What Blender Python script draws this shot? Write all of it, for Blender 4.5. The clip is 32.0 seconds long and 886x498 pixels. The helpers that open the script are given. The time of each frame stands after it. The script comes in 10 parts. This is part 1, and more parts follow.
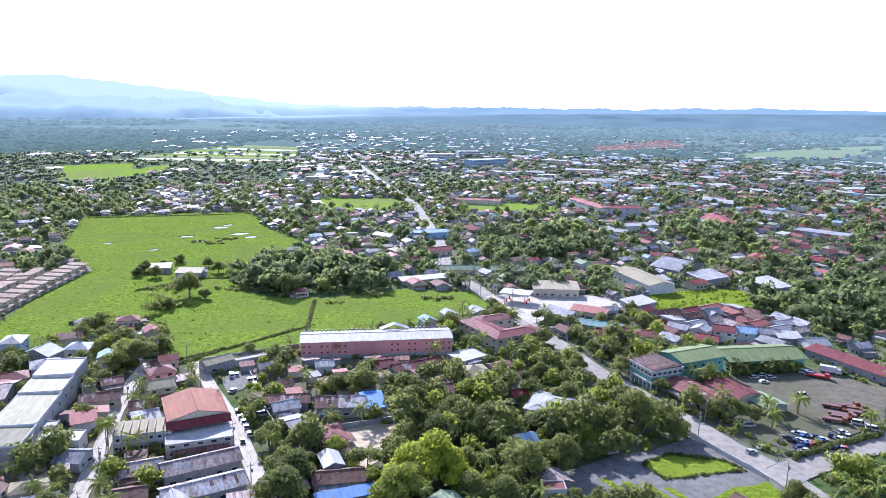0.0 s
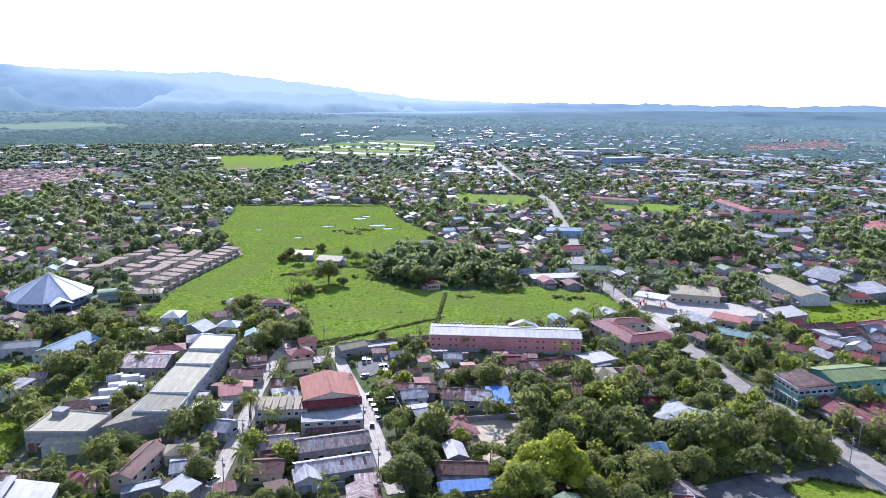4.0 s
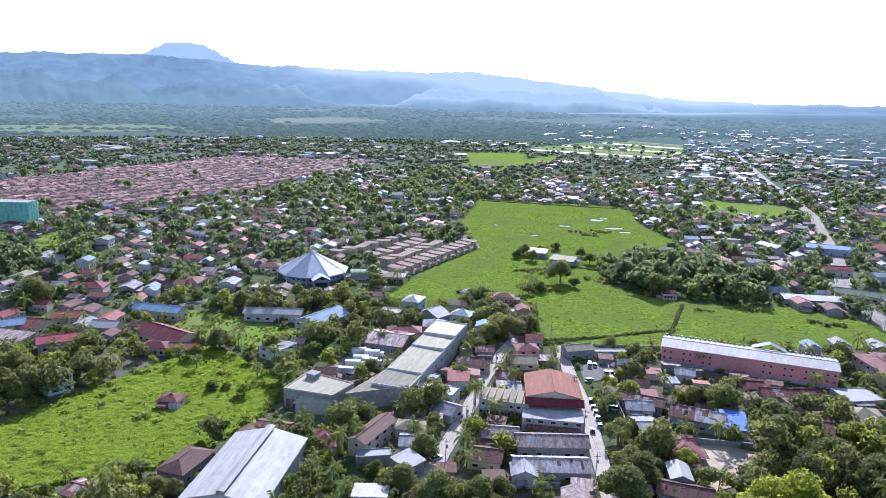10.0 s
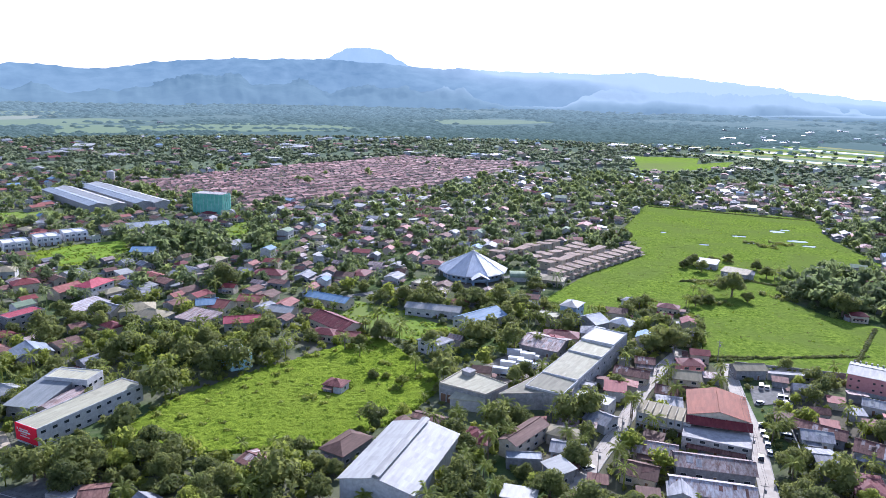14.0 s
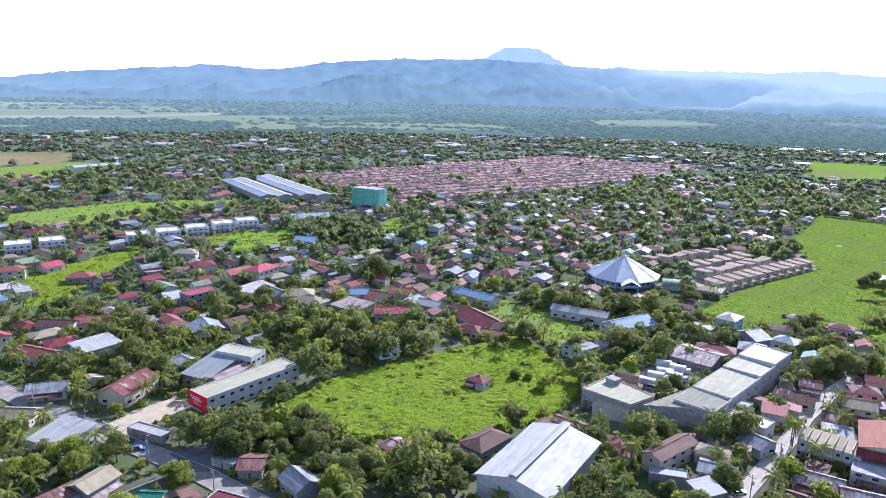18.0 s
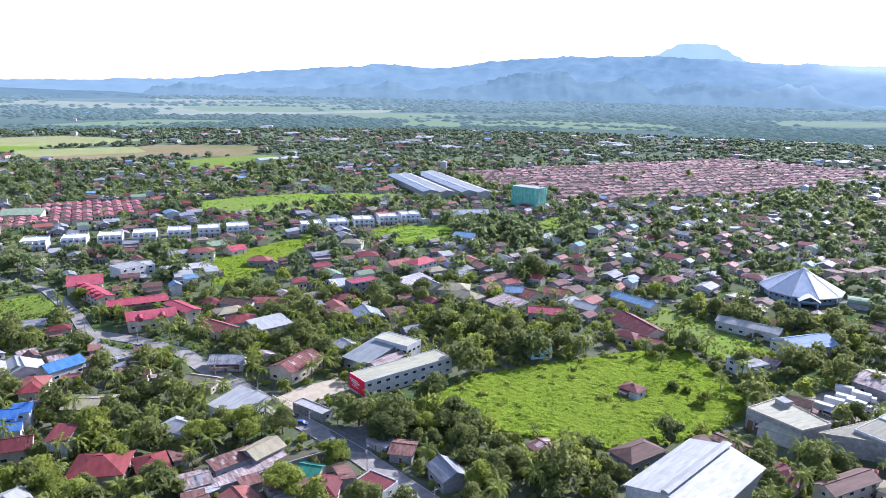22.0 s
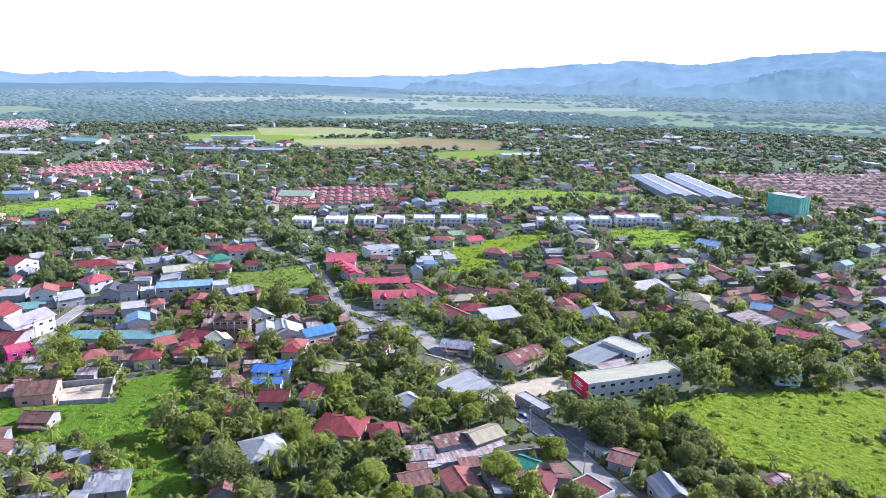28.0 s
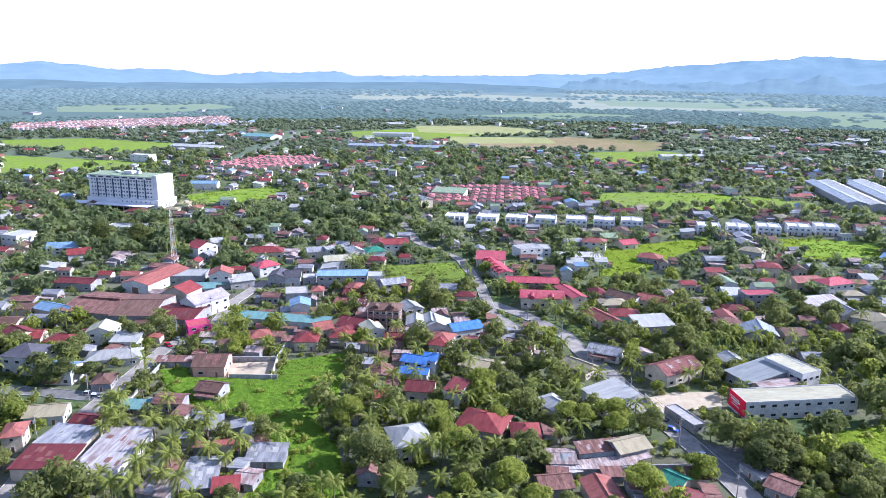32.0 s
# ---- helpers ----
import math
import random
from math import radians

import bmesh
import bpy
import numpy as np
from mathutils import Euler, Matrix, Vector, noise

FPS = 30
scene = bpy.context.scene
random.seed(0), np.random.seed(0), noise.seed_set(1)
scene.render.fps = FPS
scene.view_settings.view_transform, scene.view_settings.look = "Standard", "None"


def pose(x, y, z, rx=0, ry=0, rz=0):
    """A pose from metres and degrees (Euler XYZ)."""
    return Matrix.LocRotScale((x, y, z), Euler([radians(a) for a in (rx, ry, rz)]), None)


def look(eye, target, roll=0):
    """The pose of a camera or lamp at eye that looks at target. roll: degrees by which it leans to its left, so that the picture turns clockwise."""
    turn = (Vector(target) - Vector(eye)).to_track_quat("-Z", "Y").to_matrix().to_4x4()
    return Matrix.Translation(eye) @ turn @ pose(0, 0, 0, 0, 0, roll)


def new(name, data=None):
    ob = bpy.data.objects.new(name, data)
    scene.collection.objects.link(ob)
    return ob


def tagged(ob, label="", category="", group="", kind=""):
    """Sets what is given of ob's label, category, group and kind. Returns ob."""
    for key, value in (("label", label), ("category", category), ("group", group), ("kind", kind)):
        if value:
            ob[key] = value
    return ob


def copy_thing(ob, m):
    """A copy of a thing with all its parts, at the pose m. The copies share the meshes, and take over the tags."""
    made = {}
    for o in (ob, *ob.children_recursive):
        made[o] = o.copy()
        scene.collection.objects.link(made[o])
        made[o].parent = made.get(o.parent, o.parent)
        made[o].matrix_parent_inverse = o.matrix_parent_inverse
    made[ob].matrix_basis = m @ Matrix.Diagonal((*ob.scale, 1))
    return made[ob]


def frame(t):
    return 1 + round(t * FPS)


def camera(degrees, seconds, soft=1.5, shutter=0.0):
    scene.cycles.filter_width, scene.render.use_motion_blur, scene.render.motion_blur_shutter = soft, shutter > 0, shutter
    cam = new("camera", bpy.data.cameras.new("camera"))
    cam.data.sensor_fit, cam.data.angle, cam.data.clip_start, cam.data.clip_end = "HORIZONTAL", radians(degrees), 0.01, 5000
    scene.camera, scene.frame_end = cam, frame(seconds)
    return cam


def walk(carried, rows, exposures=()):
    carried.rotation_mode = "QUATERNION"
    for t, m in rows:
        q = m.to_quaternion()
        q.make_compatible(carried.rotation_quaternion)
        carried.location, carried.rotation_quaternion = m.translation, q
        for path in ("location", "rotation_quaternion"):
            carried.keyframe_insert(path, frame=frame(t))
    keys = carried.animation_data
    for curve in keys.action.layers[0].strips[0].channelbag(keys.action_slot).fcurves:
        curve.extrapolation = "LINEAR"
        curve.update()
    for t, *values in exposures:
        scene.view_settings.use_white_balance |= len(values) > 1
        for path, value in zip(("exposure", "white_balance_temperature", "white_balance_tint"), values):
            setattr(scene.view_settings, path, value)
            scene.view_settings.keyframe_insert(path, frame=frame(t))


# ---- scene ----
from mathutils import geometry
HEIGHT = 115.0
FOV = 64.08
cam = camera(FOV, 32.0, 0.7)
PATH = [
    (0.0, 78.30, -1.00, -0.00),
    (0.5, 78.24, -0.97, 1.32),
    (1.0, 78.19, -0.98, 2.67),
    (1.5, 78.10, -0.93, 4.00),
    (2.0, 78.08, -1.06, 5.42),
    (2.5, 78.00, -0.93, 6.69),
    (3.0, 77.96, -1.08, 8.13),
    (3.5, 77.88, -1.12, 9.52),
    (5.5, 77.63, -1.06, 15.04),
    (6.0, 77.59, -1.06, 16.42),
    (6.5, 77.53, -1.06, 17.99),
    (7.0, 77.51, -1.02, 19.68),
    (7.5, 77.48, -1.04, 21.43),
    (8.0, 77.44, -1.12, 23.22),
    (8.5, 77.42, -1.13, 24.86),
    (9.0, 77.41, -1.17, 26.54),
    (9.5, 77.37, -1.25, 28.30),
    (10.0, 77.33, -1.44, 30.20),
    (10.5, 77.32, -1.44, 32.05),
    (11.0, 77.29, -1.38, 33.86),
    (11.5, 77.28, -1.32, 35.68),
    (12.0, 77.28, -1.34, 37.23),
    (12.5, 77.24, -1.30, 38.66),
    (13.0, 77.23, -1.26, 40.19),
    (13.5, 77.20, -1.21, 41.78),
    (14.0, 77.18, -1.21, 43.39),
    (14.5, 77.13, -1.20, 44.99),
    (16.5, 76.99, -1.19, 51.06),
    (17.0, 76.98, -1.21, 52.57),
    (17.5, 76.93, -1.19, 54.14),
    (18.0, 76.89, -1.22, 55.65),
    (18.5, 76.84, -1.18, 57.23),
    (19.0, 76.80, -1.15, 58.78),
    (19.5, 76.76, -1.13, 60.36),
    (20.0, 76.72, -1.16, 62.01),
    (20.5, 76.68, -1.13, 63.71),
    (21.0, 76.63, -1.05, 65.39),
    (21.5, 76.56, -1.08, 67.05),
    (22.0, 76.51, -1.04, 68.62),
    (22.5, 76.47, -1.00, 70.22),
    (23.0, 76.41, -1.07, 71.82),
    (23.5, 76.34, -1.13, 73.48),
    (24.0, 76.30, -1.13, 75.21),
    (24.5, 76.29, -1.01, 76.88),
    (25.0, 76.23, -0.97, 78.49),
    (25.5, 76.17, -1.01, 80.13),
    (27.5, 75.99, -1.04, 86.43),
    (28.0, 75.96, -0.98, 87.92),
    (28.5, 75.94, -0.84, 89.30),
    (29.0, 75.86, -0.95, 90.75),
    (29.5, 75.82, -0.93, 92.18),
    (30.0, 75.79, -0.91, 93.68),
    (30.5, 75.76, -0.79, 95.34),
    (31.0, 75.78, -0.62, 96.96),
    (31.5, 75.71, -0.61, 98.56),
    (32.0, 75.70, -0.54, 100.27),
]
walk(cam, [(t, pose(0, 0, HEIGHT, rx, ry, rz)) for t, rx, ry, rz in PATH], [(0.0, 1.25, 5080, 26), (2.5, 1.10, 5080, 26), (6.0, 1.00, 5080, 26), (10.0, 0.92, 5080, 26), (14.0, 0.96, 5080, 26), (20.0, 1.13, 5080, 26), (26.0, 1.20, 5080, 26), (32.0, 1.28, 5080, 26)])

# ---- light ----
SUN_TURN, SUN_UP = 22.0, 31.0
world = bpy.data.worlds.new("world")
scene.world = world
world.use_nodes = True
wn = world.node_tree.nodes
sky = wn.new("ShaderNodeTexSky")
sky.sky_type = "NISHITA"
sky.sun_disc = False
sky.sun_elevation = radians(SUN_UP)
sky.sun_rotation = radians(-SUN_TURN)
sky.air_density, sky.dust_density, sky.ozone_density = 1.2, 0.4, 2.0
wn["Background"].inputs["Strength"].default_value = 0.104
pale = wn.new("ShaderNodeHueSaturation")
pale.inputs["Saturation"].default_value = 0.65
world.node_tree.links.new(sky.outputs[0], pale.inputs["Color"])
world.node_tree.links.new(pale.outputs[0], wn["Background"].inputs["Color"])
sun = new("sun", bpy.data.lights.new("sun", "SUN"))
sun.data.energy, sun.data.angle, sun.data.color = 5.0, radians(0.6), (1.0, 0.90, 0.72)
sun_way = Vector((-math.sin(radians(SUN_TURN)) * math.cos(radians(SUN_UP)), math.cos(radians(SUN_TURN)) * math.cos(radians(SUN_UP)), math.sin(radians(SUN_UP))))
sun.matrix_world = look(sun_way * 300, (0, 0, 0))

# ---- materials ----
MATS = {}


def surface(name, c1, c2, scale=1.0, rough=0.7, metal=0.0, bump=0.0, rand=0.15, ribs=0.0, stain=0.25, isl=0.0):
    """Two colours mixed by fine noise, broad stains, a shade of its own for each object, relief, and ribs for sheet metal."""
    m = bpy.data.materials.new(name)
    m.use_nodes = True
    n, ln = m.node_tree.nodes, m.node_tree.links
    p = n["Principled BSDF"]
    p.inputs["Roughness"].default_value, p.inputs["Metallic"].default_value = rough, metal
    p.inputs["Specular IOR Level"].default_value = 0.22 if rough > 0.5 else 0.5
    tc = n.new("ShaderNodeTexCoord")
    fine = n.new("ShaderNodeTexNoise")
    fine.inputs["Scale"].default_value, fine.inputs["Detail"].default_value, fine.inputs["Roughness"].default_value = scale, 6, 0.65
    where = tc.outputs["Object"]
    if ribs:
        mp = n.new("ShaderNodeMapping")
        mp.inputs["Scale"].default_value = (1.7, 0.2, 1.7)
        ln.new(where, mp.inputs["Vector"])
        where = mp.outputs["Vector"]
    ln.new(where, fine.inputs["Vector"])
    ramp = n.new("ShaderNodeValToRGB")
    ramp.color_ramp.elements[0].position, ramp.color_ramp.elements[1].position = 0.36, 0.66
    ramp.color_ramp.elements[0].color, ramp.color_ramp.elements[1].color = (*c1, 1), (*c2, 1)
    ln.new(fine.outputs["Fac"], ramp.inputs["Fac"])
    broad = n.new("ShaderNodeTexNoise")
    broad.inputs["Scale"].default_value, broad.inputs["Detail"].default_value = scale * 0.17, 4
    ln.new(where, broad.inputs["Vector"])
    info = n.new("ShaderNodeObjectInfo")
    ma = n.new("ShaderNodeMath")
    ma.operation = "MULTIPLY_ADD"
    ma.inputs[1].default_value, ma.inputs[2].default_value = 2 * stain, 1 - stain
    ln.new(broad.outputs["Fac"], ma.inputs[0])
    mb = n.new("ShaderNodeMath")
    mb.operation = "MULTIPLY_ADD"
    mb.inputs[1].default_value, mb.inputs[2].default_value = 2 * rand, 1 - rand
    ln.new(info.outputs["Random"], mb.inputs[0])
    mc = n.new("ShaderNodeMath")
    mc.operation = "MULTIPLY"
    ln.new(ma.outputs[0], mc.inputs[0])
    ln.new(mb.outputs[0], mc.inputs[1])
    if isl:
        geo, md, me = n.new("ShaderNodeNewGeometry"), n.new("ShaderNodeMath"), n.new("ShaderNodeMath")
        md.operation, me.operation = "MULTIPLY_ADD", "MULTIPLY"
        md.inputs[1].default_value, md.inputs[2].default_value = 2 * isl, 1 - isl
        ln.new(geo.outputs["Random Per Island"], md.inputs[0])
        ln.new(md.outputs[0], me.inputs[0])
        ln.new(mc.outputs[0], me.inputs[1])
        mc = me
    if ribs:
        snap, wn_, mf, mg = n.new("ShaderNodeVectorMath"), n.new("ShaderNodeTexWhiteNoise"), n.new("ShaderNodeMath"), n.new("ShaderNodeMath")
        snap.operation, mf.operation, mg.operation = "SNAP", "MULTIPLY_ADD", "MULTIPLY"
        snap.inputs[1].default_value = (0.95, 2.9, 50)
        ln.new(tc.outputs["Object"], snap.inputs[0])
        ln.new(snap.outputs[0], wn_.inputs["Vector"])
        mf.inputs[1].default_value, mf.inputs[2].default_value = stain * 1.1, 1 - stain * 0.55
        ln.new(wn_.outputs["Value"], mf.inputs[0])
        ln.new(mf.outputs[0], mg.inputs[0])
        ln.new(mc.outputs[0], mg.inputs[1])
        mc = mg
    hsv = n.new("ShaderNodeHueSaturation")
    ln.new(ramp.outputs["Color"], hsv.inputs["Color"])
    ln.new(mc.outputs[0], hsv.inputs["Value"])
    ln.new(hsv.outputs["Color"], p.inputs["Base Color"])
    if bump or ribs:
        bp = n.new("ShaderNodeBump")
        bp.inputs["Strength"].default_value = 1.0
        bp.inputs["Distance"].default_value = bump or 0.03
        if ribs:
            wv = n.new("ShaderNodeTexWave")
            wv.bands_direction = "X"
            wv.inputs["Scale"].default_value, wv.inputs["Distortion"].default_value = ribs, 0.3
            ln.new(tc.outputs["Object"], wv.inputs["Vector"])
            ln.new(wv.outputs["Fac"], bp.inputs["Height"])
        else:
            ln.new(fine.outputs["Fac"], bp.inputs["Height"])
        ln.new(bp.outputs["Normal"], p.inputs["Normal"])
    MATS[name] = m
    return m


def foliage(name, dark, light, glow, island=0.5, spread=0.06):
    """Leaves: a shade for each leaf, broad drifts of colour, and light that comes through the blade."""
    m = bpy.data.materials.new(name)
    m.use_nodes = True
    n, ln = m.node_tree.nodes, m.node_tree.links
    p = n["Principled BSDF"]
    p.inputs["Roughness"].default_value = 0.68
    p.inputs["Specular IOR Level"].default_value = 0.13
    geo, info = n.new("ShaderNodeNewGeometry"), n.new("ShaderNodeObjectInfo")
    nz = n.new("ShaderNodeTexNoise")
    nz.inputs["Scale"].default_value, nz.inputs["Detail"].default_value = spread, 3
    ln.new(geo.outputs["Position"], nz.inputs["Vector"])
    a = n.new("ShaderNodeMath")
    a.operation = "MULTIPLY_ADD"
    a.inputs[1].default_value = island
    ln.new(geo.outputs["Random Per Island"], a.inputs[0])
    ln.new(nz.outputs["Fac"], a.inputs[2])
    b = n.new("ShaderNodeMath")
    b.operation = "MULTIPLY_ADD"
    b.inputs[1].default_value = 0.35
    ln.new(info.outputs["Random"], b.inputs[0])
    ln.new(a.outputs[0], b.inputs[2])
    ramp = n.new("ShaderNodeValToRGB")
    ramp.color_ramp.elements[0].position, ramp.color_ramp.elements[1].position = 0.35, 1.15 if island > 0.3 else 0.9
    ramp.color_ramp.elements[1].position = 1.0
    ramp.color_ramp.elements[0].color, ramp.color_ramp.elements[1].color = (*dark, 1), (*light, 1)
    ln.new(b.outputs[0], ramp.inputs["Fac"])
    ln.new(ramp.outputs["Color"], p.inputs["Base Color"])
    tr = n.new("ShaderNodeBsdfTranslucent")
    bright = n.new("ShaderNodeHueSaturation")
    bright.inputs["Value"].default_value, bright.inputs["Hue"].default_value = 1.7, 0.493
    ln.new(ramp.outputs["Color"], bright.inputs["Color"])
    ln.new(bright.outputs["Color"], tr.inputs["Color"])
    mix = n.new("ShaderNodeMixShader")
    mix.inputs[0].default_value = glow
    ln.new(p.outputs[0], mix.inputs[1])
    ln.new(tr.outputs[0], mix.inputs[2])
    ln.new(mix.outputs[0], n["Material Output"].inputs["Surface"])
    MATS[name] = m
    return m


def turf(name, c1, c2, c3, scale, relief):
    """Grass and soil: three colours in drifts of two sizes, with a tufted relief."""
    m = bpy.data.materials.new(name)
    m.use_nodes = True
    n, ln = m.node_tree.nodes, m.node_tree.links
    p = n["Principled BSDF"]
    p.inputs["Roughness"].default_value = 0.85
    p.inputs["Specular IOR Level"].default_value = 0.0
    geo = n.new("ShaderNodeNewGeometry")
    cols = []
    for k, (s, lo, hi) in enumerate(((scale, 0.35, 0.65), (scale * 0.05, 0.42, 0.62))):
        nz = n.new("ShaderNodeTexNoise")
        nz.inputs["Scale"].default_value, nz.inputs["Detail"].default_value, nz.inputs["Roughness"].default_value = s, 7, 0.7
        ln.new(geo.outputs["Position"], nz.inputs["Vector"])
        mr = n.new("ShaderNodeMapRange")
        mr.inputs["From Min"].default_value, mr.inputs["From Max"].default_value = lo, hi
        ln.new(nz.outputs["Fac"], mr.inputs["Value"])
        cols.append((nz, mr))
    mx = n.new("ShaderNodeMix")
    mx.data_type = "RGBA"
    mx.inputs[6].default_value, mx.inputs[7].default_value = (*c1, 1), (*c2, 1)
    ln.new(cols[0][1].outputs[0], mx.inputs[0])
    my = n.new("ShaderNodeMix")
    my.data_type = "RGBA"
    my.inputs[7].default_value = (*c3, 1)
    ln.new(cols[1][1].outputs[0], my.inputs[0])
    ln.new(mx.outputs[2], my.inputs[6])
    ln.new(my.outputs[2], p.inputs["Base Color"])
    bp = n.new("ShaderNodeBump")
    bp.inputs["Distance"].default_value = relief
    ln.new(cols[0][0].outputs["Fac"], bp.inputs["Height"])
    ln.new(bp.outputs["Normal"], p.inputs["Normal"])
    MATS[name] = m
    return m


def sheet(name, c1, c2, rough=0.68, scale=0.5, stain=0.17, metal=0.0):
    return surface(name, c1, c2, scale, rough, metal, 0.025, 0.14, 1.6, stain)


# roofs
sheet("red", (0.155, 0.027, 0.028), (0.225, 0.050, 0.046))
sheet("coral", (0.205, 0.064, 0.050), (0.28, 0.105, 0.082))
sheet("pinkred", (0.29, 0.046, 0.064), (0.36, 0.078, 0.094))
sheet("maroon", (0.095, 0.018, 0.022), (0.15, 0.036, 0.034))
sheet("rust", (0.105, 0.050, 0.040), (0.205, 0.112, 0.088), 0.8, 0.9, 0.5)
sheet("rustpale", (0.17, 0.10, 0.08), (0.37, 0.335, 0.315), 0.7, 0.8, 0.55)
sheet("brown", (0.085, 0.048, 0.035), (0.15, 0.088, 0.066), 0.75)
sheet("tan", (0.235, 0.205, 0.125), (0.315, 0.28, 0.18), 0.75)
sheet("grey", (0.15, 0.155, 0.165), (0.29, 0.295, 0.30), 0.65, 0.6, 0.4)
sheet("patchwhite", (0.22, 0.165, 0.145), (0.45, 0.455, 0.46), 0.6, 0.7, 0.22)
sheet("rustred", (0.105, 0.036, 0.033), (0.20, 0.082, 0.068), 0.8, 0.9, 0.5)
sheet("bluegrey", (0.18, 0.21, 0.235), (0.27, 0.30, 0.32), 0.6)
sheet("white", (0.275, 0.278, 0.255), (0.355, 0.357, 0.33), 0.6, 0.4, 0.16)
sheet("buff", (0.175, 0.17, 0.115), (0.235, 0.225, 0.16), 0.8)
sheet("cream", (0.29, 0.28, 0.19), (0.37, 0.355, 0.25), 0.8)
sheet("palegreen", (0.15, 0.205, 0.125), (0.225, 0.275, 0.175), 0.8)
sheet("olive", (0.115, 0.155, 0.055), (0.165, 0.205, 0.085), 0.75)
sheet("slate_sheet", (0.16, 0.175, 0.17), (0.23, 0.245, 0.235), 0.6, 0.4, 0.12)
sheet("terracotta", (0.21, 0.062, 0.030), (0.29, 0.098, 0.052), 0.75)
sheet("green", (0.025, 0.15, 0.095), (0.05, 0.21, 0.135))
sheet("teal", (0.095, 0.20, 0.19), (0.15, 0.265, 0.25))
sheet("blue", (0.045, 0.13, 0.36), (0.085, 0.20, 0.45))
sheet("lightblue", (0.13, 0.225, 0.32), (0.21, 0.30, 0.39))
sheet("lilac", (0.28, 0.25, 0.33), (0.36, 0.33, 0.40))
sheet("pavilion_sheet", (0.44, 0.47, 0.49), (0.54, 0.56, 0.58), 0.5, 0.25, 0.14)
sheet("terrace_tan", (0.175, 0.125, 0.090), (0.24, 0.178, 0.130), 0.85, 0.4, 0.25)
sheet("dark", (0.055, 0.055, 0.065), (0.095, 0.09, 0.10))
# walls
for wname, a, b in (("w_white", (0.38, 0.375, 0.355), (0.54, 0.535, 0.51)), ("w_bright", (0.52, 0.525, 0.525), (0.63, 0.63, 0.625)), ("w_slate", (0.035, 0.055, 0.085), (0.06, 0.085, 0.12)), ("w_cream", (0.38, 0.33, 0.25), (0.50, 0.44, 0.34)), ("w_grey", (0.19, 0.19, 0.19), (0.30, 0.30, 0.295)),
                    ("w_concrete", (0.23, 0.228, 0.215), (0.38, 0.37, 0.35)), ("w_mint", (0.12, 0.29, 0.235), (0.18, 0.36, 0.295)), ("w_pink", (0.52, 0.23, 0.21), (0.60, 0.29, 0.265)),
                    ("w_lightblue", (0.25, 0.335, 0.42), (0.32, 0.41, 0.49)), ("w_cyan", (0.36, 0.58, 0.60), (0.45, 0.65, 0.66)), ("w_brownwall", (0.16, 0.105, 0.085), (0.25, 0.175, 0.145)),
                    ("w_hotpink", (0.52, 0.035, 0.18), (0.60, 0.07, 0.22)), ("w_coral", (0.42, 0.22, 0.17), (0.50, 0.29, 0.23)), ("w_red", (0.62, 0.012, 0.035), (0.70, 0.025, 0.05))):
    surface(wname, a, b, 0.8, 0.9, 0, 0.01, 0.12, 0, 0.25)
surface("concrete", (0.27, 0.265, 0.25), (0.41, 0.395, 0.37), 0.5, 0.9, 0, 0.01, 0.1, 0, 0.3)
surface("asphalt", (0.10, 0.10, 0.092), (0.165, 0.165, 0.15), 0.4, 0.9, 0, 0.01, 0.05, 0, 0.25)
surface("worn_road", (0.19, 0.175, 0.15), (0.29, 0.27, 0.235), 0.3, 0.9, 0, 0.01, 0.05, 0, 0.25)
surface("pale_concrete", (0.33, 0.30, 0.25), (0.43, 0.395, 0.335), 0.3, 0.9, 0, 0.01, 0.05, 0, 0.2)
surface("gravel", (0.19, 0.168, 0.135), (0.31, 0.275, 0.22), 0.35, 0.95, 0, 0.05, 0.05, 0, 0.35)
surface("sand", (0.33, 0.28, 0.195), (0.43, 0.37, 0.265), 0.3, 0.95, 0, 0.02, 0.05, 0, 0.25)
surface("steel", (0.45, 0.46, 0.47), (0.60, 0.60, 0.60), 1.0, 0.4, 0.7)
surface("bark", (0.12, 0.09, 0.065), (0.24, 0.19, 0.14), 3.0, 0.9, 0, 0.05)
surface("pole_wood", (0.20, 0.18, 0.16), (0.32, 0.30, 0.27), 2.0, 0.9)
surface("wire", (0.03, 0.03, 0.03), (0.05, 0.05, 0.05), 2.0, 0.6)
surface("rubber", (0.02, 0.02, 0.02), (0.035, 0.035, 0.035), 3.0, 0.8)
surface("netting", (0.11, 0.34, 0.25), (0.19, 0.46, 0.35), 0.3, 0.8, 0, 0.05, 0.0, 0, 0.35)
surface("door_wood", (0.14, 0.08, 0.05), (0.22, 0.13, 0.08), 2.0, 0.6)
for cname, c in (("car_white", (0.52, 0.53, 0.53)), ("car_silver", (0.42, 0.43, 0.45)), ("car_black", (0.03, 0.03, 0.035)), ("car_red", (0.50, 0.03, 0.03)), ("car_blue", (0.05, 0.10, 0.30)), ("car_rust", (0.16, 0.065, 0.035))):
    surface(cname, c, tuple(v * 0.92 for v in c), 1.0, 0.25, 0.1, 0, 0.05, 0, 0.05)
glass = surface("glass", (0.02, 0.026, 0.032), (0.035, 0.042, 0.05), 1.0, 0.22, 0, 0, 0.2)
surface("glass_pale", (0.10, 0.13, 0.16), (0.15, 0.18, 0.21), 1.0, 0.2, 0, 0, 0.2)
surface("water", (0.10, 0.14, 0.12), (0.16, 0.19, 0.17), 0.1, 0.05, 0, 0, 0)
foliage("leaf_mango", (0.056, 0.074, 0.024), (0.140, 0.160, 0.045), 0.42, 0.34)
